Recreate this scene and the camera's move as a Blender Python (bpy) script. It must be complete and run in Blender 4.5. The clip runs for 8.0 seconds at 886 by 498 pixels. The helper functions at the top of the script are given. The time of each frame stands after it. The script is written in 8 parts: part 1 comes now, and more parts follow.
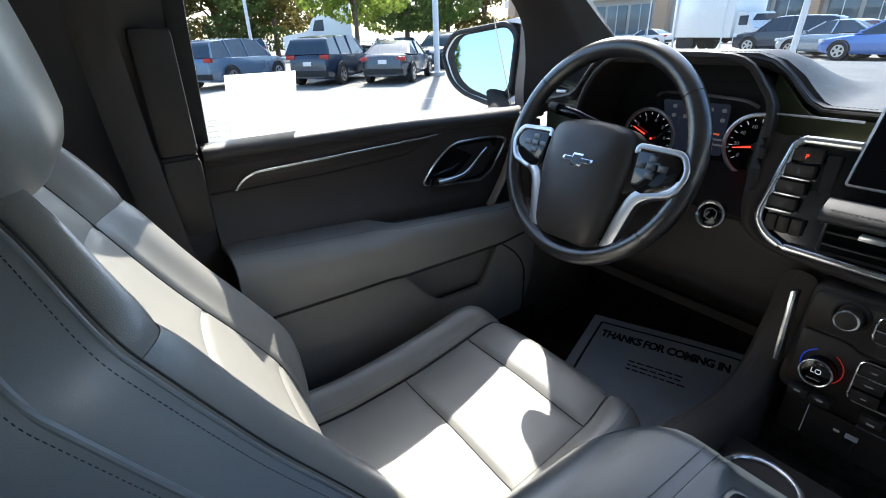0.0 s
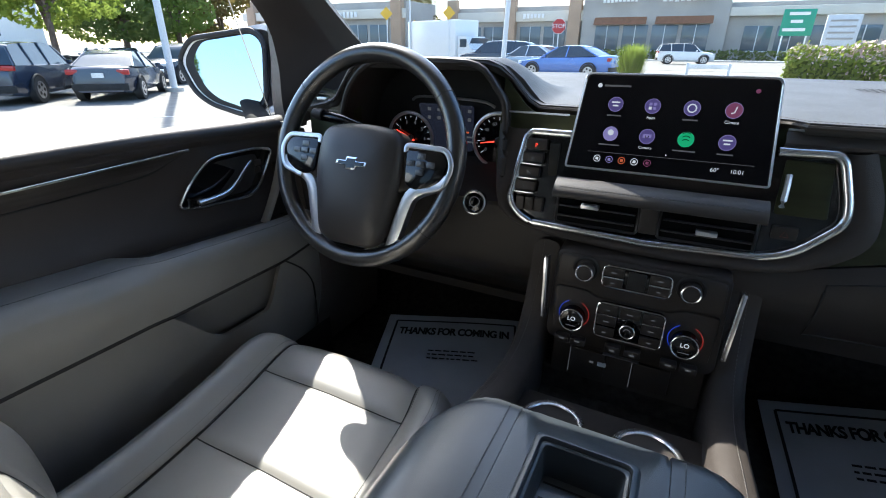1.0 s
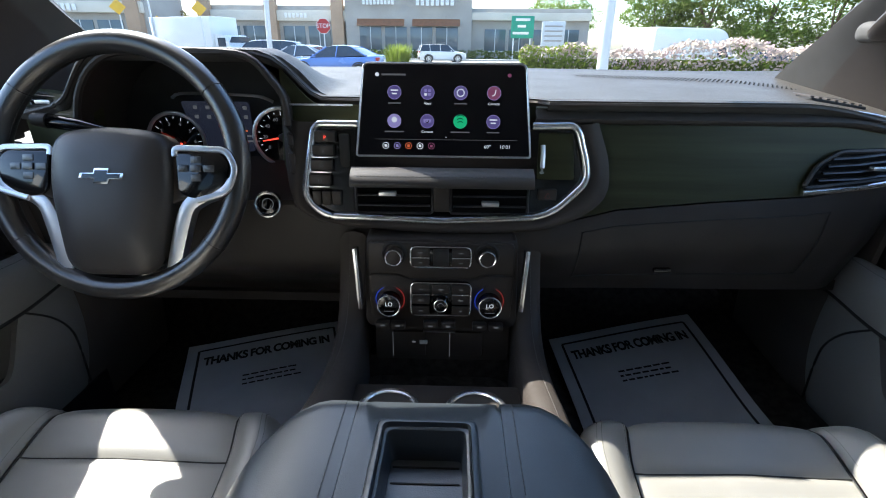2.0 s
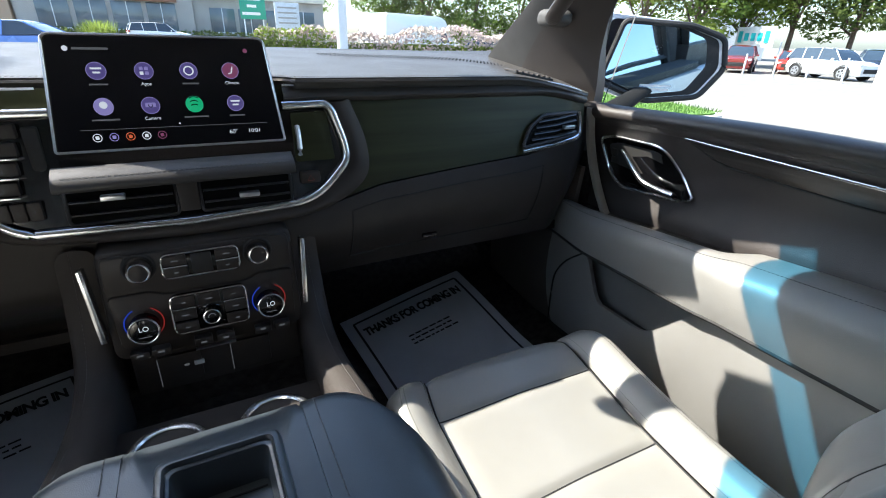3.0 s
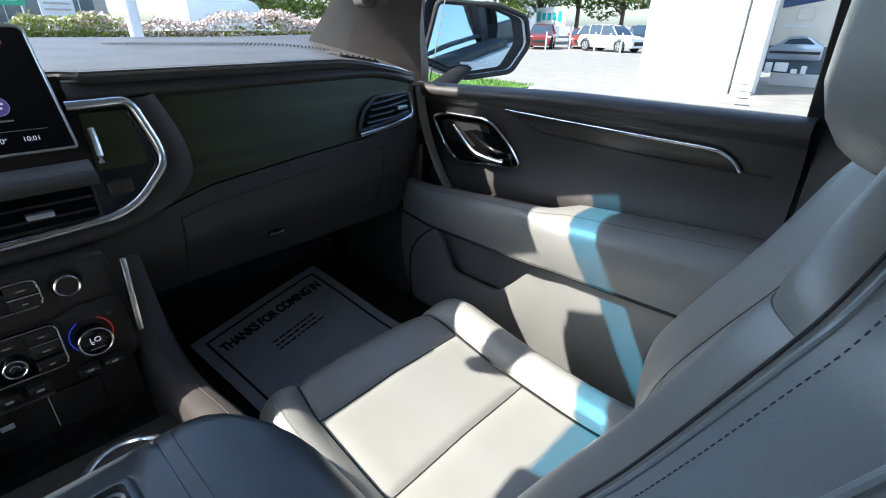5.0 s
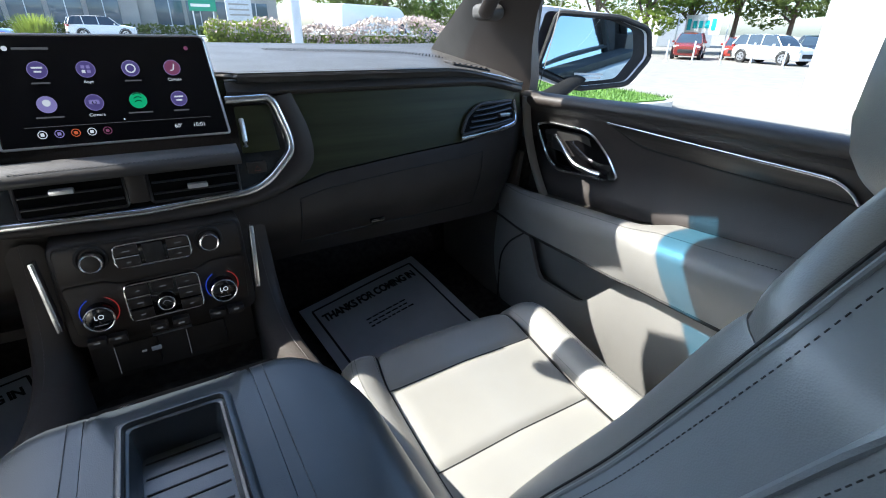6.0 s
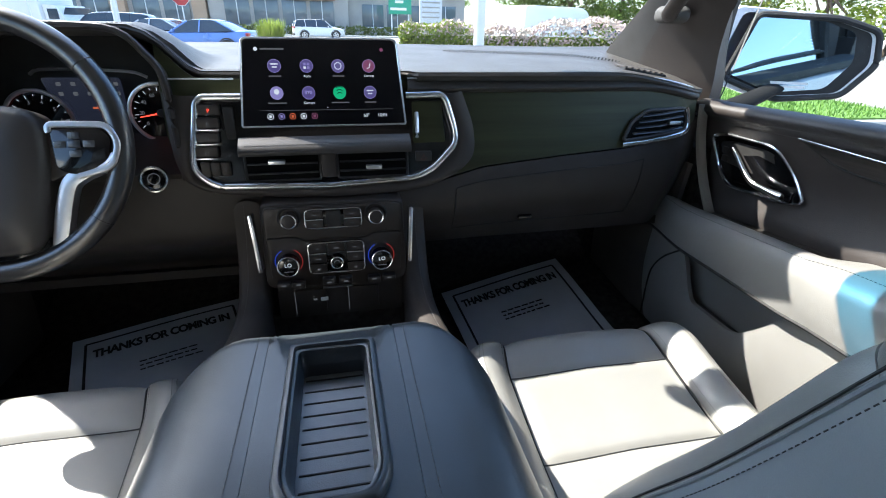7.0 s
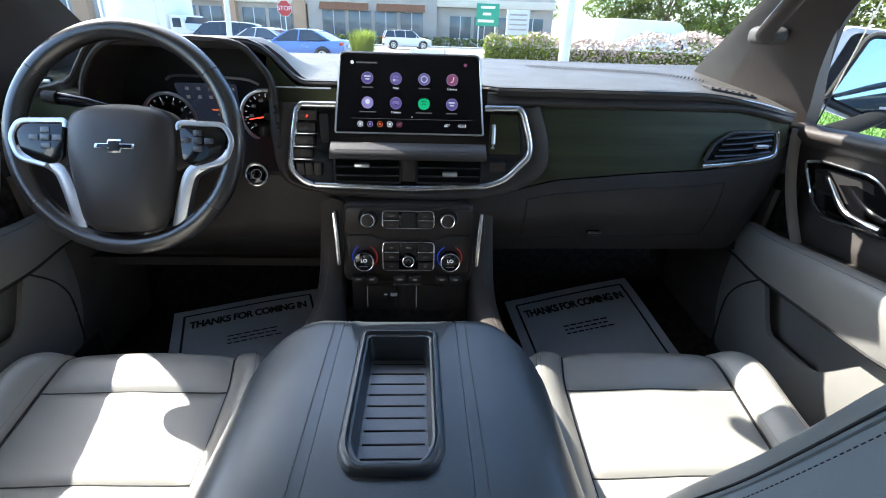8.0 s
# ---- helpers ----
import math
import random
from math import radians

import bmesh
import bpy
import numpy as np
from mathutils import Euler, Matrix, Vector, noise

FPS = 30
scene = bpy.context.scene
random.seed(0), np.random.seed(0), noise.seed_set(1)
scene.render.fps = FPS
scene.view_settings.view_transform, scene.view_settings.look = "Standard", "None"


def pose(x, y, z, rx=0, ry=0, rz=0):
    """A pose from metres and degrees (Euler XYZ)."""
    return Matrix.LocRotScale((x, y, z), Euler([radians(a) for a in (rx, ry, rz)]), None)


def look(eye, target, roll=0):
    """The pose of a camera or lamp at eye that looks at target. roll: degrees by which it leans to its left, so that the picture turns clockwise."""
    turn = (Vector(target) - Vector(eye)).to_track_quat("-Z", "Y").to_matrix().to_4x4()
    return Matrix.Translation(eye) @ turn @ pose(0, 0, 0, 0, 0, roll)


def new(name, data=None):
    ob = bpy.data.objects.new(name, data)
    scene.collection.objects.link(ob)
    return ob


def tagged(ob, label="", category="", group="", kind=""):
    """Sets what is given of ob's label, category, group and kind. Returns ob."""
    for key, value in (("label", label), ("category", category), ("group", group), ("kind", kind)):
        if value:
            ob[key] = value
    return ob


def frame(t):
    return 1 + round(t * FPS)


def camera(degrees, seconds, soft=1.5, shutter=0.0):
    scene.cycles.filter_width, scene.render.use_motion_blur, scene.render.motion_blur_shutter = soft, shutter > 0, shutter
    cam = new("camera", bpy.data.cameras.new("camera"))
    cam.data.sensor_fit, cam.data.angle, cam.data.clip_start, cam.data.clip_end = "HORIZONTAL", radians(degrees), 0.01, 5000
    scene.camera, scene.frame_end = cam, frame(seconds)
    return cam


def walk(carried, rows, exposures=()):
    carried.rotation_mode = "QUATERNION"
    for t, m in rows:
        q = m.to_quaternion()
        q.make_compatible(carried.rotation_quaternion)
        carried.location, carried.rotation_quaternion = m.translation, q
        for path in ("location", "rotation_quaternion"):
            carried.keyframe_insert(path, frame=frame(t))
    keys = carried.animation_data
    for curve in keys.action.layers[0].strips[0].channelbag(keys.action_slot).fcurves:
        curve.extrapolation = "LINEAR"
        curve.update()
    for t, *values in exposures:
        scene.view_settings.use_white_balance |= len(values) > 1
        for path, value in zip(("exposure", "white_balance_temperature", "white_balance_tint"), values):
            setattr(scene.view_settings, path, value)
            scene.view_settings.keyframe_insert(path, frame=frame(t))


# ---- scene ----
cam = camera(86.5, 8.0, 1.0)
PATH = [
    (0, (0.043, -0.79, 1.405), (-1.452, 0.244, 0.572), -1.8),
    (0.5, (0.034, -0.789, 1.4), (-1.207, 0.56, 0.599), -1.4),
    (1, (0.025, -0.786, 1.387), (-0.803, 0.853, 0.596), 0.3),
    (1.2, (0.017, -0.787, 1.376), (-0.641, 0.935, 0.601), 1.2),
    (2.3, (0.019, -0.775, 1.37), (0.24, 1.049, 0.582), 0.1),
    (2.5, (0.021, -0.771, 1.367), (0.437, 1.014, 0.565), 0.3),
    (3, (0.022, -0.769, 1.36), (0.876, 0.842, 0.538), 1.9),
    (3.5, (0.028, -0.766, 1.354), (1.099, 0.71, 0.532), 1.6),
    (4, (0.03, -0.764, 1.35), (1.283, 0.553, 0.516), 1.1),
    (4.2, (0.031, -0.763, 1.347), (1.341, 0.497, 0.513), 0.8),
    (5.3, (0.022, -0.792, 1.361), (1.34, 0.438, 0.497), 0.7),
    (5.5, (0.023, -0.81, 1.363), (1.264, 0.506, 0.51), 0.9),
    (6, (0.028, -0.844, 1.368), (0.995, 0.687, 0.519), 1.3),
    (6.5, (0.035, -0.872, 1.371), (0.661, 0.823, 0.513), 0.9),
    (7, (0.024, -0.889, 1.373), (0.412, 0.876, 0.516), 1.1),
    (7.5, (0.021, -0.91, 1.381), (0.245, 0.887, 0.532), 1.4),
    (8, (0.02, -0.928, 1.383), (0.123, 0.89, 0.556), 1.9),
]
walk(cam, [(t, look(eye, target, roll)) for t, eye, target, roll in PATH], [(0, 1.84, 6050, 8), (2.5, 2.10, 6100, 8), (4, 1.82, 6050, 8), (5.5, 1.88, 5900, 8), (8, 2.37, 6050, 8)])

# ---- light ----
SUN_AZ, SUN_EL = 53.5, 47.0          # degrees left of straight ahead, degrees up
sun_from = Vector((-math.sin(radians(SUN_AZ)) * math.cos(radians(SUN_EL)), math.cos(radians(SUN_AZ)) * math.cos(radians(SUN_EL)), math.sin(radians(SUN_EL))))
sun = new("sun", bpy.data.lights.new("sun", "SUN"))
sun.data.energy, sun.data.angle, sun.data.color = 4.0, radians(0.53), (1.0, 0.92, 0.80)
sun.matrix_world = look(tuple(sun_from * 40), (0, 0, 0))
world = bpy.data.worlds.new("world")
scene.world = world
world.use_nodes = True
wn, wl = world.node_tree.nodes, world.node_tree.links
sky = wn.new("ShaderNodeTexSky")
sky.sky_type, sky.sun_disc, sky.sun_elevation, sky.sun_rotation = "NISHITA", False, radians(SUN_EL), radians(-SUN_AZ)
sky.ozone_density, sky.dust_density = 2.5, 1.8
wn["Background"].inputs["Strength"].default_value = 0.15
wl.new(sky.outputs["Color"], wn["Background"].inputs["Color"])


# ---- materials ----
def material(name, color, rough=0.5, metal=0.0, vary=0.15, scale=6.0, bump=0.0, bump_scale=400.0, kind="noise", coat=0.0, spec=0.5, color2=None, emit=0.0, stretch=(1, 1, 1), rough_vary=0.08, per_object=0.0):
    m = bpy.data.materials.new(name)
    m.use_nodes = True
    n, l = m.node_tree.nodes, m.node_tree.links
    b = n["Principled BSDF"]
    tc = n.new("ShaderNodeTexCoord")
    mp = n.new("ShaderNodeMapping")
    mp.inputs["Scale"].default_value = stretch
    l.new(tc.outputs["Object"], mp.inputs["Vector"])
    big = n.new("ShaderNodeTexNoise")
    big.inputs["Scale"].default_value, big.inputs["Detail"].default_value = scale, 5
    l.new(mp.outputs["Vector"], big.inputs["Vector"])
    ramp = n.new("ShaderNodeMix")
    ramp.data_type = "RGBA"
    c2 = color2 or tuple(max(0.0, c * (1 - vary)) for c in color)
    c1 = color if color2 else tuple(min(1.0, c * (1 + vary * 0.6)) for c in color)
    ramp.inputs["A"].default_value, ramp.inputs["B"].default_value = (*c1, 1), (*c2, 1)
    sharp = n.new("ShaderNodeMapRange")
    sharp.inputs["From Min"].default_value, sharp.inputs["From Max"].default_value = 0.3, 0.7
    l.new(big.outputs["Fac"], sharp.inputs["Value"])
    l.new(sharp.outputs["Result"], ramp.inputs["Factor"])
    out = ramp.outputs["Result"]
    if per_object:
        info, hsv = n.new("ShaderNodeObjectInfo"), n.new("ShaderNodeHueSaturation")
        mr = n.new("ShaderNodeMapRange")
        mr.inputs["To Min"].default_value, mr.inputs["To Max"].default_value = 1 - per_object, 1 + per_object
        l.new(info.outputs["Random"], mr.inputs["Value"])
        l.new(mr.outputs["Result"], hsv.inputs["Value"])
        l.new(out, hsv.inputs["Color"])
        out = hsv.outputs["Color"]
    l.new(out, b.inputs["Base Color"])
    rr = n.new("ShaderNodeMapRange")
    rr.inputs["To Min"].default_value, rr.inputs["To Max"].default_value = max(0.02, rough - rough_vary), min(1, rough + rough_vary)
    l.new(big.outputs["Fac"], rr.inputs["Value"])
    l.new(rr.outputs["Result"], b.inputs["Roughness"])
    b.inputs["Metallic"].default_value = metal
    b.inputs["Coat Weight"].default_value = coat
    if kind == "leather":
        b.inputs["Coat Roughness"].default_value, b.inputs["Coat IOR"].default_value = 0.30, 1.6
    b.inputs["Specular IOR Level"].default_value = spec
    if bump:
        if kind == "leather":
            t = n.new("ShaderNodeTexVoronoi")
            t.inputs["Scale"].default_value = bump_scale
            h = t.outputs["Distance"]
        else:
            t = n.new("ShaderNodeTexNoise")
            t.inputs["Scale"].default_value, t.inputs["Detail"].default_value = bump_scale, 3
            h = t.outputs["Fac"]
        l.new(mp.outputs["Vector"], t.inputs["Vector"])
        bp = n.new("ShaderNodeBump")
        bp.inputs["Strength"].default_value, bp.inputs["Distance"].default_value = bump, 0.002
        l.new(h, bp.inputs["Height"])
        if kind == "leather":
            cr = n.new("ShaderNodeTexNoise")
            cr.inputs["Scale"].default_value, cr.inputs["Detail"].default_value, cr.inputs["Distortion"].default_value = 28, 4, 1.2
            l.new(mp.outputs["Vector"], cr.inputs["Vector"])
            bp2 = n.new("ShaderNodeBump")
            bp2.inputs["Strength"].default_value, bp2.inputs["Distance"].default_value = bump * 0.5, 0.006
            l.new(cr.outputs["Fac"], bp2.inputs["Height"])
            l.new(bp2.outputs["Normal"], bp.inputs["Normal"])
        l.new(bp.outputs["Normal"], b.inputs["Normal"])
    if emit:
        l.remove(b.inputs["Base Color"].links[0])
        b.inputs["Base Color"].default_value = (0.01, 0.01, 0.012, 1)
        b.inputs["Emission Color"].default_value = (*color, 1)
        b.inputs["Emission Strength"].default_value = emit
    return m


def glass(name, tint, gloss=0.9):
    """A thin clear pane: light goes through, and the sheen grows towards grazing angles."""
    m = bpy.data.materials.new(name)
    m.use_nodes = True
    n, l = m.node_tree.nodes, m.node_tree.links
    n.remove(n["Principled BSDF"])
    tr, gl, mx, fr = n.new("ShaderNodeBsdfTransparent"), n.new("ShaderNodeBsdfGlossy"), n.new("ShaderNodeMixShader"), n.new("ShaderNodeFresnel")
    tr.inputs["Color"].default_value = (*tint, 1)
    gl.inputs["Roughness"].default_value = 0.02
    gl.inputs["Color"].default_value = (gloss, gloss, gloss, 1)
    fr.inputs["IOR"].default_value = 1.35
    l.new(fr.outputs["Fac"], mx.inputs["Fac"])
    l.new(tr.outputs["BSDF"], mx.inputs[1])
    l.new(gl.outputs["BSDF"], mx.inputs[2])
    l.new(mx.outputs["Shader"], n["Material Output"].inputs["Surface"])
    return m


M = {}
M["leather"] = material("grey_beige_leather", (0.285, 0.277, 0.252), 0.37, vary=0.07, scale=9, bump=0.14, bump_scale=1000, kind="leather", spec=0.85, coat=0.4)
# the seat leather again, with bluish sky light put into its base colour
M["leather_side"] = material("sky_tinted_side_leather", (0.275, 0.300, 0.312), 0.40, vary=0.07, scale=9, bump=0.10, bump_scale=1000, kind="leather", spec=0.8, coat=0.5)
# the blue in this black stands for sky reflected in the lid
M["dark_leather"] = material("black_leather_sky_tint", (0.034, 0.043, 0.051), 0.41, vary=0.2, scale=14, bump=0.12, bump_scale=1000, kind="leather", spec=0.65, coat=0.45)
M["rim_leather"] = material("smooth_black_wheel_leather", (0.028, 0.026, 0.025), 0.24, vary=0.2, scale=14, bump=0.08, bump_scale=1200, kind="leather", spec=0.9, coat=0.6)
M["cover"] = material("dark_airbag_cover_skin", (0.046, 0.041, 0.038), 0.42, vary=0.15, scale=12, bump=0.12, bump_scale=1200, kind="leather", spec=0.5, coat=0.15)
M["pad"] = material("dark_grained_dash_skin", (0.054, 0.046, 0.041), 0.5, vary=0.2, scale=10, bump=0.2, bump_scale=1000, kind="leather", spec=0.35)
M["plastic"] = material("black_moulded_plastic", (0.042, 0.036, 0.032), 0.45, vary=0.2, scale=12, bump=0.15, bump_scale=1100, spec=0.35)
M["door_dark"] = material("dark_brown_door_skin", (0.052, 0.044, 0.040), 0.45, vary=0.15, scale=8, bump=0.18, bump_scale=1000, kind="leather", spec=0.5)
# seat leather darkened: part of the doors' shade is in this colour
M["door_leather"] = material("shade_toned_door_leather", (0.250, 0.242, 0.226), 0.44, vary=0.06, scale=9, bump=0.14, bump_scale=1000, kind="leather", spec=0.5, coat=0.25)
M["gloss"] = material("piano_black", (0.006, 0.006, 0.007), 0.12, vary=0.1, coat=0.4)
# olive tint puts the reflected greenery into the dark trim's colour
M["panel"] = material("olive_sheen_open_pore_trim", (0.042, 0.044, 0.020), 0.40, vary=0.3, scale=20, stretch=(0.15, 1, 3), spec=0.22)
M["kick"] = material("brown_moulded_kick_trim", (0.11, 0.094, 0.082), 0.55, vary=0.15, scale=10, bump=0.15, bump_scale=900, spec=0.35)
M["wood"] = material("dark_ash_wood", (0.05, 0.042, 0.036), 0.4, vary=0.6, scale=60, stretch=(1, 0.06, 1.5), bump=0.3, bump_scale=180)
M["chrome"] = material("chrome", (0.88, 0.89, 0.91), 0.22, 1.0, vary=0.04, scale=30)
M["satin"] = material("satin_silver", (0.76, 0.77, 0.79), 0.36, 1.0, vary=0.06, scale=40)
M["stitch"] = material("dark_thread", (0.05, 0.05, 0.05), 0.8, vary=0.3, scale=200)
M["stitch_light"] = material("grey_thread", (0.13, 0.125, 0.12), 0.8, vary=0.3, scale=200)
M["carpet"] = material("black_carpet", (0.050, 0.045, 0.042), 0.95, vary=0.5, scale=60, bump=0.9, bump_scale=500, spec=0.1)
M["paper"] = material("paper_floor_mat", (0.64, 0.65, 0.67), 0.8, vary=0.08, scale=12, bump=0.15, bump_scale=60, spec=0.2)
M["ink"] = material("black_print", (0.02, 0.02, 0.022), 0.8, vary=0.3, scale=80)
M["white"] = material("white_print", (0.75, 0.75, 0.74), 0.7, vary=0.05)
M["headliner"] = material("grey_headliner_cloth", (0.55, 0.53, 0.50), 0.95, vary=0.06, scale=30, bump=0.3, bump_scale=900, spec=0.1)
M["pillar"] = material("grey_pillar_trim", (0.066, 0.064, 0.061), 0.7, vary=0.06, scale=20, bump=0.2, bump_scale=700)
M["belt"] = material("grey_belt_webbing", (0.085, 0.075, 0.068), 0.8, vary=0.15, scale=8, bump=0.6, bump_scale=900, stretch=(1, 1, 0.15), spec=0.2)
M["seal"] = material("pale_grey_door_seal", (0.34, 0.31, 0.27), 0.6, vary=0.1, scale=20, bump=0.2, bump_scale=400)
M["rubber"] = material("black_rubber", (0.022, 0.021, 0.020), 0.7, vary=0.2, scale=40)
M["tyre_black"] = material("matt_black_mirror_foot", (0.012, 0.012, 0.012), 0.75, vary=0.2, spec=0.15)
# near-black colour that stands for the shade deep inside the vents
M["vent_dark"] = material("vent_depth_shade", (0.006, 0.006, 0.006), 0.8, vary=0.2, spec=0.1)
M["vent_blade"] = material("black_satin_vent_blade", (0.030, 0.029, 0.029), 0.34, vary=0.1, scale=30, spec=0.6, coat=0.2)
M["tray"] = material("ribbed_rubber_liner", (0.060, 0.066, 0.074), 0.42, vary=0.2, scale=30, bump=0.12, bump_scale=700, spec=0.9, kind="leather", coat=0.5)
M["body_white"] = material("white_car_paint", (0.80, 0.80, 0.79), 0.25, vary=0.02, coat=0.6)
M["mirror"] = material("blue_tinted_mirror_glass", (0.52, 0.66, 0.74), 0.02, 1.0, vary=0.0, rough_vary=0.01)
M["pad_top"] = material("dark_grained_dash_top", (0.060, 0.056, 0.051), 0.52, vary=0.15, scale=10, bump=0.25, bump_scale=900, kind="leather", spec=0.35, coat=0.05)
M["windshield"] = glass("windscreen_glass", (0.90, 0.94, 0.92), 0.6)
M["shade_band"] = glass("blue_shade_band", (0.10, 0.38, 0.62), 0.5)
M["side_glass"] = glass("side_window_glass", (0.90, 0.93, 0.91), 0.6)
M["rear_glass"] = glass("dark_privacy_glass", (0.22, 0.24, 0.24), 0.6)
M["red_glow"] = material("red_glow", (1.0, 0.06, 0.03), 0.5, emit=0.5)
M["dim_red"] = material("dim_red_glow", (0.8, 0.05, 0.04), 0.5, emit=0.07)
M["white_glow"] = material("white_glow", (0.8, 0.85, 0.9), 0.5, emit=0.18)
M["dim_glow"] = material("dim_glow", (0.30, 0.31, 0.33), 0.5, emit=0.06)
M["blue_glow"] = material("blue_glow", (0.03, 0.10, 1.0), 0.5, emit=0.09)
M["purple_glow"] = material("purple_glow", (0.16, 0.12, 0.42), 0.5, emit=0.1)
M["lilac_glow"] = material("lilac_glow", (0.42, 0.36, 0.80), 0.5, emit=0.12)
M["green_glow"] = material("green_glow", (0.02, 0.55, 0.22), 0.5, emit=0.16)
M["rose_glow"] = material("rose_glow", (0.36, 0.09, 0.20), 0.5, emit=0.11)
M["orange_glow"] = material("orange_glow", (0.85, 0.16, 0.05), 0.5, emit=0.14)
M["screen"] = material("unlit_display_glass", (0.004, 0.004, 0.006), 0.16, vary=0.0, emit=0.0, rough_vary=0.02)
M["info"] = material("info_display_glass", (0.03, 0.035, 0.06), 0.2, vary=0.2, emit=0.1)


# ---- helpers for shapes ----
def thing(name, at=(0, 0, 0), label="", category="", group="", kind=""):
    ob = new(name)
    ob.empty_display_size = 0.05
    ob.location = at
    return tagged(ob, label, category, group, kind)


def part(name, bm, mat, parent=None, label="", smooth=40, kind=""):
    """One bmesh, in world coordinates, as one mesh object under its parent."""
    me = bpy.data.meshes.new(name)
    bmesh.ops.recalc_face_normals(bm, faces=bm.faces)
    bm.to_mesh(me)
    bm.free()
    me.materials.append(M[mat] if isinstance(mat, str) else mat)
    if smooth:
        me.polygons.foreach_set("use_smooth", [True] * len(me.polygons))
        me.set_sharp_from_angle(angle=radians(smooth))
    ob = new(name, me)
    if parent is not None:
        ob.parent = parent
        base = Vector(parent.location)
        up = parent.parent
        while up is not None:
            base += Vector(up.location)
            up = up.parent
        me.transform(Matrix.Translation(-base))
    return tagged(ob, label, kind=kind)


def V(*p):
    return Vector(p)


def box(c, s, bevel=0.0, m=None, bm=None, seg=2):
    """A box of size s round c, its edges rounded, turned by m about its centre."""
    own = bmesh.new()
    bmesh.ops.create_cube(own, size=1)
    bmesh.ops.scale(own, vec=s, verts=own.verts)
    if bevel:
        bmesh.ops.bevel(own, geom=own.edges[:], offset=bevel, segments=seg, affect="EDGES", profile=0.6)
    mat = Matrix.Translation(c) @ (m.to_4x4() if m is not None else Matrix.Identity(4))
    bmesh.ops.transform(own, matrix=mat, verts=own.verts)
    return merge(bm, own)


def merge(bm, own):
    if bm is None:
        return own
    me = bpy.data.meshes.new("tmp")
    own.to_mesh(me)
    own.free()
    bm.from_mesh(me)
    bpy.data.meshes.remove(me)
    return bm


def spline(points, n):
    """n points evenly along a smooth curve through the points (of any dimension)."""
    p = np.array(points, float)
    q = np.vstack([2 * p[0] - p[1], p, 2 * p[-1] - p[-2]])
    fine = []
    for i in range(1, len(q) - 2):
        for t in np.linspace(0, 1, 24, endpoint=False):
            a, b, c, d = q[i - 1], q[i], q[i + 1], q[i + 2]
            fine.append(0.5 * (2 * b + (c - a) * t + (2 * a - 5 * b + 4 * c - d) * t * t + (3 * b - a - 3 * c + d) * t ** 3))
    fine.append(p[-1])
    fine = np.array(fine)
    s = np.concatenate([[0], np.cumsum(np.linalg.norm(np.diff(fine, axis=0), axis=1))])
    u = np.linspace(0, s[-1], n)
    return np.stack([np.interp(u, s, fine[:, k]) for k in range(fine.shape[1])], 1)


def rounded(points, r, seg=5):
    """A closed 2D polygon with its corners rounded; r is one radius or one for each corner."""
    out, n = [], len(points)
    for i in range(n):
        a, b, c = (np.array(points[(i + k) % n], float) for k in (-1, 0, 1))
        rad = r[i] if isinstance(r, (list, tuple)) else r
        u, w = (a - b), (c - b)
        lu, lw = np.linalg.norm(u), np.linalg.norm(w)
        d = min(rad, 0.48 * lu, 0.48 * lw)
        p, q = b + u / lu * d, b + w / lw * d
        for t in np.linspace(0, 1, seg + 1):
            out.append(tuple((1 - t) ** 2 * p + 2 * t * (1 - t) * b + t * t * q))
    return out


def plate(outline, to3d, depth, bevel=0.0, bm=None):
    """A slab: a 2D outline, placed by to3d(a, b, h) with h from 0 (front) to -depth (back), front edge bevelled."""
    own = bmesh.new()
    loops = []
    o = np.array(outline)
    if bevel:
        nrm = np.roll(o, -1, 0) - np.roll(o, 1, 0)
        nrm = np.stack([nrm[:, 1], -nrm[:, 0]], 1)
        nrm /= np.maximum(np.linalg.norm(nrm, axis=1, keepdims=True), 1e-9)
        area = np.sum(o[:, 0] * np.roll(o[:, 1], -1) - o[:, 1] * np.roll(o[:, 0], -1))
        nrm *= 1 if area > 0 else -1
        rings = [(o - nrm * bevel, 0.0), (o - nrm * bevel * 0.3, -bevel * 0.3), (o, -bevel), (o, -depth)]
    else:
        rings = [(o, 0.0), (o, -depth)]
    for pts, h in rings:
        loops.append([own.verts.new(to3d(a, b, h)) for a, b in pts])
    own.faces.new(loops[0])
    own.faces.new(loops[-1][::-1])
    for A, B in zip(loops, loops[1:]):
        for i in range(len(A)):
            own.faces.new((A[i], A[(i + 1) % len(A)], B[(i + 1) % len(B)], B[i]))
    return merge(bm, own)


